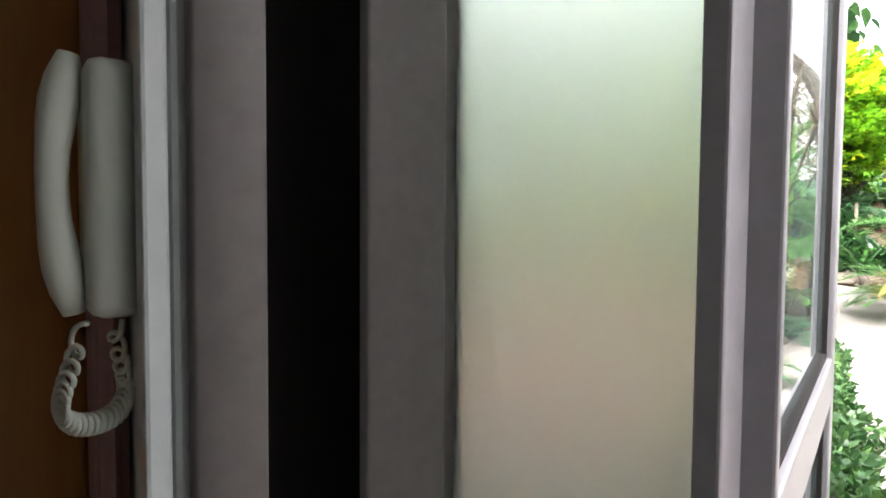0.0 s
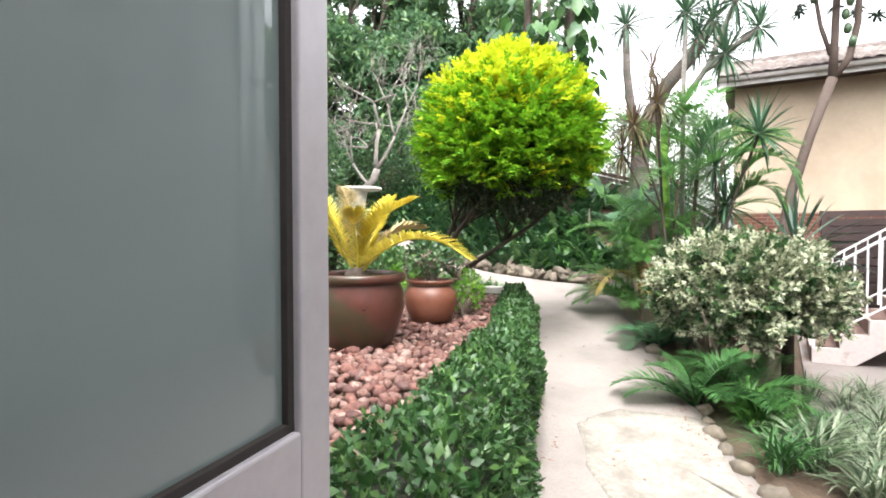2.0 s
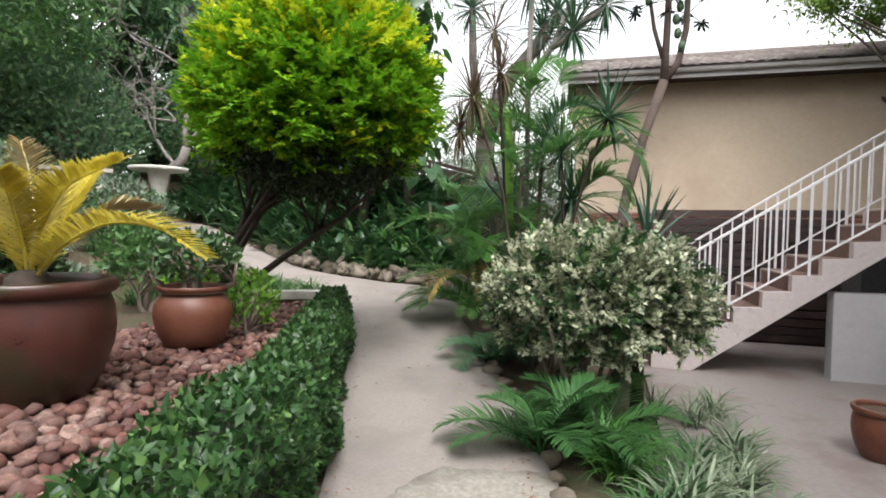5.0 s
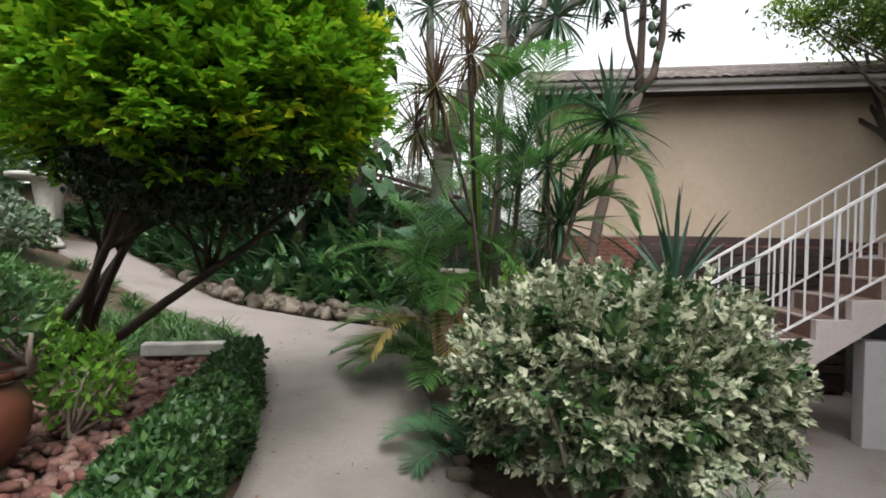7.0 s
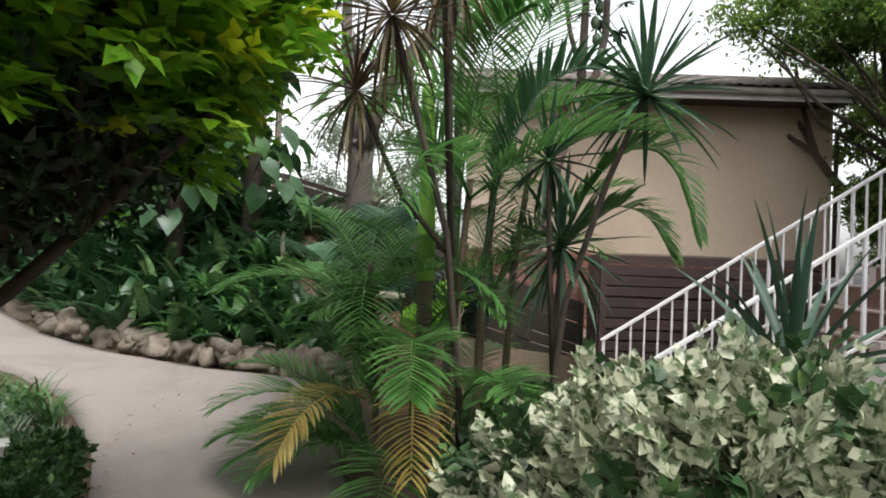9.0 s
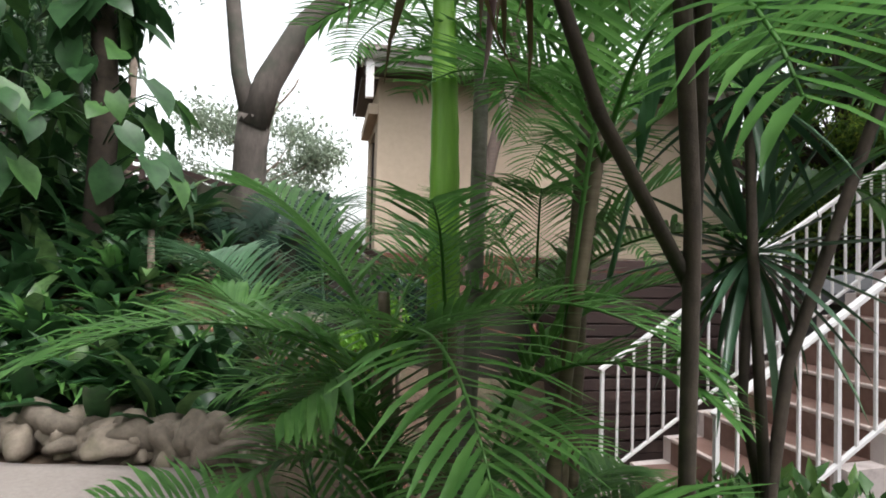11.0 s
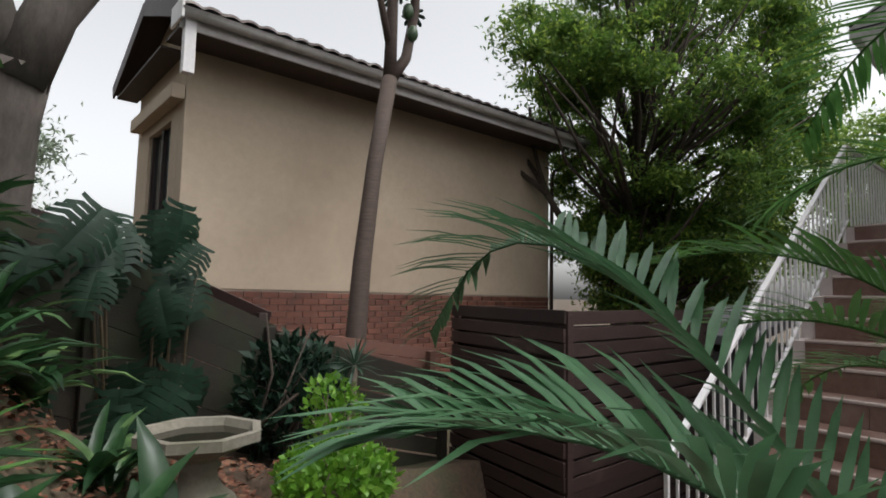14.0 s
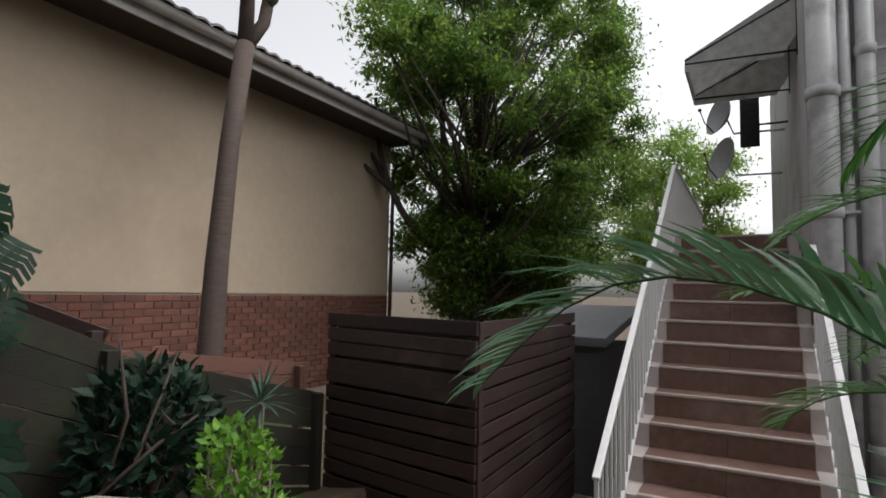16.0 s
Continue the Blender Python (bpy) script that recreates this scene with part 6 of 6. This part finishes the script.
# ---- trees ----
def tree(name, at, height_m, r, label, mat, n_leaf, leaf, seed, depth=4, bark=None, spread=0.5, first=0.35, lean=(0, 0, 1), clump=0.5, forks=(2, 3), crown=None, extra=()):
    """A trunk with limbs, and clumps of single leaves round the twig ends."""
    rng = np.random.default_rng(seed)
    root = thing(name, at, label, "tree")
    g, tips = Geo(), []
    branch_tree(g, rng, (0, 0, -0.2), lean, height_m * first, r, depth, spread, tips, 0.72, 0.25, forks)
    g2 = Geo()
    if crown is not None:
        cc, cr = np.array(crown[0]) - np.array(at), np.array(crown[1])
        tips = []
        for _ in range(crown[2]):
            q = sphere_dirs(rng, 1)[0] * rng.uniform(0.45, 1.0) ** 0.5
            tips.append((cc + q * cr, q))
        for c2, r2, n2 in extra:
            for _ in range(n2):
                q = sphere_dirs(rng, 1)[0] * rng.uniform(0.3, 1.0) ** 0.5
                tips.append((np.array(c2) - np.array(at) + q * np.array(r2), q))
        for q, dd_ in tips[:: 3]:
            s0 = np.array((0, 0, max(0.5, q[2] * 0.55)))
            g.add(*tube([s0, (s0 + q) / 2 + rng.normal(0, 0.2, 3), q], (r * 0.35, r * 0.2, 0.012), 5))
    part("trunk", g, bark or BARK, root)
    per = max(4, n_leaf // max(1, len(tips)))
    for q, dd_ in tips:
        n = int(per * rng.uniform(0.5, 1.5))
        p = q + rng.normal(0, 1, (n, 3)) * clump * np.array((0.55, 0.55, 0.32)) * rng.uniform(0.6, 1.2)
        leaves(g2, p, rng.normal(size=(n, 3)) + np.array((0, 0, 0.15)), np.tile((0, 0, 1.0), (n, 1)) + rng.normal(0, 0.5, (n, 3)), leaf * rng.uniform(0.6, 1.3, n), leaf * 0.42 * rng.uniform(0.7, 1.2, n))
    part("crown", g2, mat, root)
    return root


tree("feathery_tree", at_ground(7.0, 14.1), 7.5, 0.14, "tall dark feathery tree behind the outbuilding's corner", L_FEATHER, 190000, 0.115, 141, 3, DARKBARK, crown=((8.8, 14.2, 5.6), (3.7, 2.7, 4.6), 340), clump=0.40, extra=(((7.3, 14.5, 2.5), (0.9, 0.6, 1.4), 36), ((8.2, 13.4, 4.2), (1.6, 1.2, 2.0), 50), ((5.0, 14.3, 5.75), (1.7, 0.6, 0.6), 16),))
tree("pale_green_tree", at_ground(13.5, 11.3), 6, 0.12, "light green feathery tree beyond the landing", L_PALEGREEN, 22000, 0.12, 142, 3, BARK, crown=((13.2, 11.2, 4.2), (2.2, 1.7, 1.9), 100), clump=0.5)
tree("pale_green_tree", at_ground(17.5, 12.6), 7, 0.12, "light green feathery tree in the distance", L_PALEGREEN, 12000, 0.16, 143, 3, BARK, crown=((17.5, 13.6, 4.5), (2.6, 2.4, 2.8), 60), clump=0.8)
# haze over this far tree is put into its pale leaf colour
tree("hazy_tree", at_ground(-3.6, 25.0), 6, 0.15, "far tree beyond the fence, leaves coloured pale for haze", L_HAZE, 9000, 0.2, 144, 3, BARK, crown=((-3.8, 25.0, 4.4), (2.8, 2.0, 1.9), 50), clump=0.9)
for i, (x, y, z, rx, ry, rz, nl, sd) in enumerate(((-9.8, 14.8, 4.6, 2.6, 2.0, 2.8, 15000, 145), (-11.5, 9.0, 4.8, 2.6, 2.6, 2.8, 15000, 146), (-8.2, 18.5, 5.6, 2.6, 2.0, 3.4, 15000, 147), (-10.5, 15.5, 6.5, 3.2, 2.0, 3.6, 15000, 148), (-13.0, 12.5, 6.0, 3.0, 3.0, 4.0, 15000, 149), (-9.2, 17.5, 8.5, 3.0, 2.0, 3.0, 15000, 150), (-13.5, 5.0, 5.0, 3.0, 3.0, 3.5, 15000, 158))):
    tree("dark_backdrop_tree", at_ground(x, y), z * 1.2, 0.16, "dense dark green tree closing the garden", L_DARKTREE, nl, 0.27, sd, 3, DARKBARK, crown=((x, y, z), (rx, ry, rz), 90), clump=0.55)
tree("light_green_tree", at_ground(-9.6, 7.2), 5, 0.1, "light green leafy tree above the shrub bank", L_MID, 16000, 0.12, 151, 3, DARKBARK, crown=((-9.0, 7.8, 4.9), (2.4, 2.0, 1.9), 90), clump=0.6)
# tall bare stems behind the golden tree
rng = np.random.default_rng(152)
for i in range(7):
    x, y = -7.8 + 0.5 * i + rng.normal(0, 0.2), 16.6 + rng.uniform(0, 2.2)
    st = thing("bamboo_like_stem", at_ground(x, y), "tall slender pale tree stem behind the fence", "tree", "tall stems behind the fence")
    g = Geo()
    ln = rng.uniform(0, 0.9) - 0.35
    g.add(*tube([(0, 0, -0.1), (ln * 0.2, 0, 3), (ln * 0.6, 0.1, 6), (ln * 1.2, 0.1, 10.5)], (0.09, 0.08, 0.07, 0.05), 9))
    part("trunk", g, BARK, st)
    g = Geo()
    n = 700
    p = np.stack((rng.normal(ln, 0.45, n), rng.normal(0, 0.4, n), rng.uniform(4.5, 10.5, n)), 1)
    leaves(g, p, rng.normal(size=(n, 3)) - np.array((0, 0, 0.6)), rng.normal(size=(n, 3)), rng.uniform(0.12, 0.24, n), rng.uniform(0.03, 0.05, n))
    part("leafage", g, L_DARKTREE, st)

# bare frangipani
fg = thing("bare_frangipani", at_ground(-7.95, 11.15), "leafless frangipani tree with forking pale branches", "tree")
rng = np.random.default_rng(155)
g = Geo()
g.add(*tube([(0, 0, -0.1), (-0.02, 0, 0.5), (0.1, 0.0, 0.85), (0.42, 0.05, 1.1), (0.52, 0.05, 1.35)], (0.11, 0.1, 0.09, 0.085, 0.08), 9))
branch_tree(g, rng, (0.5, 0.05, 1.3), (0.0, 0, 1), 0.95, 0.06, 6, 0.75, None, 0.8, 0.12, (2, 3), 3)
branch_tree(g, rng, (0.52, 0.05, 1.35), (0.6, 0.1, 0.8), 0.85, 0.045, 5, 0.7, None, 0.8, 0.12, (2, 3), 3)
branch_tree(g, rng, (0.3, 0.03, 1.0), (-0.8, 0.1, 0.6), 0.85, 0.04, 5, 0.7, None, 0.8, 0.12, (2, 2), 3)
part("branchwork", g, PALEBARK, fg)

# hillside shrubs
rng = np.random.default_rng(161)
for i in range(26):
    x, y = rng.uniform(-9.5, -4.3), rng.uniform(2.5, 9.2)
    if x > -5.2 and y < 5.2:
        x -= 1.2
    z = height(x, y)
    s = rng.uniform(0.35, 0.6)
    shrub("bank_shrub", (x, y, z - 0.05), (x, y, z + s * 0.55), (s, s, s * 0.6), 650, 0.09, (L_GREYGREEN, L_MID, L_IVY, L_GREYGREEN)[i % 4], ("grey-green spreading shrub on the bank", "mid-green leafy shrub on the bank", "dark green shrub on the bank", "grey-green spreading shrub on the bank")[i % 4], "shrub", 3, 0.6, -0.7, 170 + i, group="shrubs on the bank")
shrub("bank_shrub", at_ground(-7.55, 6.7), (-7.55, 6.7, height(-7.55, 6.7) + 0.35), (0.6, 0.5, 0.36), 1500, 0.08, L_GREYGREEN, "grey-green spreading shrub before the urn", "shrub", 3, 0.6, -0.7, 168, group="shrubs on the bank")
for i, (x, y, s) in enumerate(((-9.6, 6.6, 1.3), (-9.2, 8.4, 1.3), (-8.6, 9.8, 1.1), (-10.4, 5.0, 1.5), (-10.6, 10.6, 1.4), (-8.6, 13.4, 1.0), (-4.5, 12.7, 1.1), (-10.2, 3.2, 1.5))):
    z = height(x, y)
    shrub("tall_dark_shrub", (x, y, z - 0.05), (x, y, z + s * 0.9), (s, s, s * 1.15), 5200, 0.13, L_DARKTREE if i % 3 else L_STRAP, "tall dense dark-leaved shrub closing the garden", "shrub", 5, 0.5, -0.8, 210 + i, width=0.4)
def heart_leaf(geo, base, d, up, size):
    """A broad heart-shaped leaf, folded along its midrib and drooping to the tip."""
    d, sd, u = frames_of(np.array([d], float), np.array([up], float))
    d, sd, u = d[0], sd[0], u[0]
    rib = [base + d * size * t - u * size * 0.22 * t * t for t in (0.0, 0.25, 0.5, 0.75, 1.0)]
    half = (0.22, 0.40, 0.36, 0.20, 0.0)
    back = (-0.14, 0.0, 0.0, 0.0, 0.0)
    v = list(rib)
    for sg in (1, -1):
        v += [r + sd * sg * size * h + d * size * b + u * size * h * 0.22 for r, h, b in zip(rib, half, back)]
    f = []
    for k, flip in ((5, False), (10, True)):
        for i in range(4):
            q = (i, i + 1, k + i + 1, k + i) if i < 3 else (i, i + 1, k + i)
            f.append(q[::-1] if flip else q)
    geo.add(v, f)


rng = np.random.default_rng(225)
for cx_, cy_, wide, count_ in ((-3.0, 11.45, 0.66, 170), (-3.7, 11.05, 0.75, 150)):
    cr = thing("creeper_tree", at_ground(cx_, cy_), "large heart-leaved creeper climbing a tree stem over the bank", "climber", "creepers on the bank")
    g = Geo()
    g.add(*tube([(0, 0, -0.1), (0.03, 0.0, 1.2), (-0.05, 0.03, 2.4), (0.02, 0.0, 4.2), (0.1, 0.0, 5.6)], (0.11, 0.1, 0.09, 0.08, 0.06), 10))
    part("trunk", g, DARKBARK, cr)
    for i in range(count_):
        az, z = rng.uniform(0, 6.283), rng.uniform(0.6, 4.6)
        r = rng.uniform(0.2, wide) * (0.8 + 0.3 * math.sin(z * 2.3))
        h = np.array((math.cos(az), math.sin(az), 0.0))
        b = np.array((0.0, 0.0, z)) + h * r
        g = Geo()
        heart_leaf(g, b, h * 0.55 + np.array((rng.normal(0, 0.25), rng.normal(0, 0.25), rng.uniform(-1.0, -0.35))), h + np.array((0, 0, 0.5)), rng.uniform(0.2, 0.38))
        g.add(*tube([(0, 0, z - 0.12), h * r * 0.6 + np.array((0, 0, z + 0.05)), b], (0.009, 0.007, 0.005), 5))
        part("leaf", g, L_MID if i % 3 == 0 else L_STRAP, cr)
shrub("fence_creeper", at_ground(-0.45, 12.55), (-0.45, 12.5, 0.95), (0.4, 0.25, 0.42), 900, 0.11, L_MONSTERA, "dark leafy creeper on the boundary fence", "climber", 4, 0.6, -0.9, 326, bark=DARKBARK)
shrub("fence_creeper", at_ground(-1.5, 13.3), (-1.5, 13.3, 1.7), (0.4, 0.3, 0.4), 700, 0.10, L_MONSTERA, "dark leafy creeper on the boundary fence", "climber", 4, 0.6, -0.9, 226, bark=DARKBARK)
shrub("lime_bush", at_ground(-0.82, 11.2), (-0.84, 11.2, 0.80), (0.29, 0.26, 0.17), 1400, 0.06, L_LIME, "bright lime-green bushy plant beside the birdbath", "plant", 4, 0.6, -0.8, 227, width=0.6)
shrub("lime_bush", at_ground(-0.62, 11.6), (-0.62, 11.6, 1.02), (0.17, 0.17, 0.2), 420, 0.055, L_LIME, "small light green bush by the plank fence", "plant", 4, 0.7, -0.8, 228, width=0.6)
rosette("small_spiky_plant", at_ground(-0.5, 11.6), (-0.5, 11.6, 1.28), 34, 0.17, 0.016, L_AGAVE, "small grey-green spiky plant on a thin stem", 229, (-0.6, 1.4), (0.1, 0.4), 0.018, trunk=[at_ground(-0.5, 11.6), (-0.51, 11.6, 0.8), (-0.5, 11.6, 1.28)], bark=BARK)
shrub("bed_plant", at_ground(-3.4, 6.6), (-3.4, 6.6, 0.72), (0.24, 0.22, 0.2), 500, 0.07, L_LIME, "bright green low plant under the golden tree", "plant", 3, 0.6, -0.7, 230)
shrub("bed_plant", at_ground(-3.9, 6.6), (-3.9, 6.6, 0.95), (0.4, 0.35, 0.3), 1200, 0.08, L_MID, "green leafy plant at the end of the bed", "plant", 3, 0.6, -0.7, 231)
shrub("bed_plant", at_ground(-0.2, 7.1), (-0.15, 7.15, 0.55), (0.45, 0.35, 0.35), 1700, 0.09, L_IVY, "dark leafy plant under the palms", "plant", 3, 0.6, -0.7, 232)
shrub("bed_plant", at_ground(0.35, 8.0), (0.35, 8.0, 0.45), (0.5, 0.45, 0.4), 1700, 0.09, L_MID, "green leafy undergrowth before the stairs", "plant", 3, 0.6, -0.7, 233)
tufts("fern_clump", [(-2.75, 11.15), (-2.2, 10.2), (-2.95, 10.15), (-2.35, 10.35), (-2.75, 10.3), (-2.05, 10.55), (-2.5, 10.75), (-3.0, 10.7)], 46, 0.55, 0.05, L_PALM, "arching green fern-like clump behind the rocks", "fern", 240, (0.9, 1.8), (0.6, 1.3), "ferns behind the rocks")

tufts("dark_fern_clump", [(-2.95, 11.5), (-2.6, 11.75), (-2.3, 11.35), (-3.05, 12.0), (-2.55, 12.15), (-2.05, 11.9), (-2.2, 12.3), (-1.75, 11.75), (-2.75, 11.0)], 30, 0.5, 0.07, L_STRAP, "dark arching fern-like clump below the fence", "fern", 241, (0.9, 1.8), (0.5, 1.3), "ferns behind the rocks")

# monstera with large cut leaves
def split_leaf(geo, base, d, up, size):
    """A hanging oval leaf cut into fingers along a midrib."""
    d, sd, u = frames_of(np.array([d], float), np.array([up], float))
    d, sd, u = d[0], sd[0], u[0]
    rib = lambda t: base + d * size * t - u * size * 0.18 * t * t
    k = 8
    for sg in (1, -1):
        for i in range(k):
            t0, t1 = i / k, (i + 0.62) / k
            w = size * 0.52 * math.sin(math.pi * (0.16 + 0.80 * (i + 0.4) / k)) ** 0.8
            lag = 0.10 if i else -0.05
            geo.add([rib(t0), rib((i + 1) / k), rib(t1 + 0.04) + sd * sg * w * 0.6 + u * w * 0.12, rib(t1 + lag) + sd * sg * w - u * w * 0.12, rib(t0 + lag) + sd * sg * w - u * w * 0.10, rib(t0 + 0.02) + sd * sg * w * 0.6 + u * w * 0.12],
                    [(0, 1, 2, 5), (5, 2, 3, 4)])


mo = thing("monstera_plant", at_ground(-0.95, 12.45), "monstera with large deeply cut leaves before the fence", "plant")
o = np.array(mo.location)
rng = np.random.default_rng(250)
for i in range(42):
    t = rng.random()
    tip = np.array((-1.95 + 1.8 * t + rng.normal(0, 0.08), -0.3 + 0.8 * rng.random(), 0.4 + 1.3 * rng.random()))
    d = np.array((rng.normal(0, 0.35), -0.25 + rng.normal(0, 0.25), -1.0 + rng.normal(0, 0.25)))
    g = Geo()
    split_leaf(g, tip, d, (rng.normal(0, 0.35), -1.0, 0.3), rng.uniform(0.26, 0.44))
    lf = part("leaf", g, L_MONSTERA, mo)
    g = Geo()
    root_ = np.array((tip[0] * 0.65 - 0.1, 0.25, 0.0))
    g.add(*tube([root_, root_ + (tip - root_) * 0.55 + np.array((0, 0.05, 0.18)), tip], (0.012, 0.009, 0.006), 6))
    part("stalk", g, PALMSTEM, lf)
for pts in ([(0.15, -0.1, 0.1), (0.25, -0.15, 0.55), (0.2, -0.12, 0.95)], [(0.1, -0.1, 0.15), (0.4, -0.2, 0.4), (0.62, -0.2, 0.5)], [(0.0, -0.1, 0.1), (0.3, -0.15, 0.3), (0.55, -0.1, 0.85)]):
    g = Geo()
    g.add(*tube(pts, (0.013, 0.010, 0.006), 7))
    part("aerial_stem", g, DARKBARK, mo)

# ---- birdbath, table, benches, urn, pot with a young tree ----
bb = thing("birdbath", (-1.43, 11.42, height(-1.43, 11.42) - 0.02), "octagonal cast stone birdbath on a turned pedestal", "birdbath")
hb = 1.075 - bb.location.z
g = Geo()
g.add(*lathe([(0.0, 0.0), (0.17, 0.0), (0.17, 0.05), (0.12, 0.09), (0.085, 0.14), (0.08, hb * 0.5), (0.1, hb * 0.55), (0.085, hb * 0.6), (0.09, hb - 0.13), (0.13, hb - 0.1), (0.0, hb - 0.1)], 20))
part("pedestal", g, STONEWARE, bb)
g = Geo()
g.add(*lathe([(0.0, hb - 0.105), (0.16, hb - 0.1), (0.235, hb - 0.055), (0.285, hb - 0.045), (0.285, hb), (0.245, hb), (0.225, hb - 0.045), (0.12, hb - 0.075), (0.0, hb - 0.08)], 8))
bowl = part("bowl", g, STONEWARE, bb, "", False)
# water disc added; its dark colour stands for the bowl's shaded recess
g = Geo()
g.add(*lathe([(0.0, hb - 0.036), (0.226, hb - 0.036), (0.224, hb - 0.044), (0.0, hb - 0.06)], 8))
part("water", g, POOL, bowl, "added water disc, coloured dark for the bowl's recess", False)
tb = thing("stone_table", (-7.0, 10.05, height(-7.0, 10.05) - 0.03), "round pale concrete garden table on a pedestal", "table")
ht = 2.22 - tb.location.z
g = Geo()
g.add(*lathe([(0.0, ht - 0.07), (0.42, ht - 0.06), (0.46, ht - 0.045), (0.46, ht), (0.0, ht)], 36))
part("tabletop", g, PALESTONE, tb)
g = Geo()
g.add(*lathe([(0.0, 0.0), (0.26, 0.0), (0.24, 0.06), (0.13, 0.2), (0.11, ht * 0.6), (0.17, ht - 0.1), (0.22, ht - 0.065)], 20))
part("pedestal", g, PALESTONE, tb)
for bx, by, rz in ((-7.9, 9.3, 0.8),):
    bz = height(bx, by) - 0.03
    bn = thing("stone_bench", (bx, by, bz), "short pale concrete bench beside the round table", "bench", "benches round the table")
    bn.rotation_euler = (0, 0, rz)
    g = Geo()
    g.add(*block((-0.5, -0.17, 0.40), (0.5, 0.17, 0.47), 0.015))
    part("seat", g, PALESTONE, bn, "", False)
    for sx in (-0.32, 0.32):
        g = Geo()
        g.add(*block((sx - 0.06, -0.13, 0), (sx + 0.06, 0.13, 0.40), 0.01))
        part("leg", g, PALESTONE, bn, "", False)
ur = thing("white_urn", (-7.98, 7.08, 2.72), "weathered white garden urn among shrubs", "urn")
g = Geo()
g.add(*lathe([(0.0, 0.0), (0.11, 0.0), (0.11, 0.04), (0.08, 0.07), (0.16, 0.16), (0.21, 0.28), (0.19, 0.37), (0.14, 0.42), (0.17, 0.46), (0.17, 0.48), (0.13, 0.48), (0.11, 0.4)], 24))
part("body", g, STONEWARE, ur)
g = Geo()
g.add(*block((-0.14, -0.14, height(-7.98, 7.08) - 2.82), (0.14, 0.14, 0.002), 0.012))
part("plinth", g, ROCK, ur, "rough stone plinth", False)
pt = urn_pot("clay_pot", (-2.45, 10.95, height(-2.45, 10.95) - 0.02), 0.12, 0.16, TERRA2, "small clay pot with a thin bare stem in the bark chips")
ps = thing("potted_sapling", (-2.45, 10.95, height(-2.45, 10.95) + 0.12), "young plant with a bare stem in the clay pot", "plant")
g = Geo()
g.add(*tube([(0, 0, 0), (0.01, 0, 0.25), (0.0, 0.01, 0.5)], (0.03, 0.027, 0.022), 8))
part("stem", g, BARK, ps)
g = Geo()
rng = np.random.default_rng(260)
n = 26
az = rng.uniform(0, 6.28, n)
for a in az:
    g = Geo()
    blades(g, np.array([(0.0, 0.0, 0.48)]), np.array([(math.cos(a), math.sin(a), rng.uniform(-0.2, 0.9))]), 0.28, 0.05, 0.9, 5)
    part("leaf", g, L_STRAP, ps)
for bx, by in ((-0.25, 11.25), (-0.12, 11.4)):
    g = Geo()
    g.add(*block((-0.11, -0.05, 0), (0.11, 0.05, 0.075), 0.006))
    ob = part("loose_brick", g, BRICK, None, "", False)
    ob.location, ob.rotation_euler = (bx, by, height(bx, by) - 0.03), (0, 0, bx * 5)
    tagged(ob, "loose red clay brick lying by the plant", "brick")

# fallen leaves and twigs on the path
rng = np.random.default_rng(270)
g = Geo()
n = 260
y = rng.uniform(3.2, 9.3, n)
x = np.array([lerp_line(PATH_LEFT, b) + (lerp_line(PATH_RIGHT, b) - lerp_line(PATH_LEFT, b)) * rng.choice((rng.uniform(0, 0.12), rng.uniform(0.86, 1.0), rng.uniform(0, 1))) for b in y])
p = np.stack((x, y, np.array([slope(a, b) + 0.034 for a, b in zip(x, y)])), 1)
leaves(g, p, rng.normal(size=(n, 3)) * (1, 1, 0.05), np.tile((0, 0, 1.0), (n, 1)), rng.uniform(0.015, 0.045, n), rng.uniform(0.008, 0.02, n))
tagged(part("leaf_litter", g, CHIPS, None), "scattered fallen leaves and bits on the path", "leaf litter", "", "stuff")

# ---- bricks of the outbuilding's base ----
bl, bh = 0.222, 0.073
g = Geo()
g.add(*block((0, 0, 0), (bl, 0.03, bh), 0.006))
stretcher = g.mesh("brick", BRICK, False)
rng = np.random.default_rng(280)
rest = Geo()
count = 0
for r in range(17):
    z = LINE - 0.012 - (r + 1) * (bh + 0.012)
    x = WX0 + (0.0 if r % 2 else -0.117)
    while x < WX1 - 0.02:
        x0, x1 = max(x, WX0), min(x + bl, WX1)
        if x1 - x0 > 0.03:
            if 1.4 < x < 5.2 and r < 16 and x1 - x0 > bl - 0.001 and count < 300:
                ob = new("brick", stretcher)
                ob.parent = base_wall
                ob.location = (x0, WY0 - 0.004 + rng.normal(0, 0.0015), z)
                count += 1
            else:
                v, f = block((x0, WY0 - 0.004, z), (x1, WY0 + 0.026, z + bh))
                rest.add(v, f)
        x += bl + 0.012
house_part("far_bricks", rest, BRICK, base_wall)
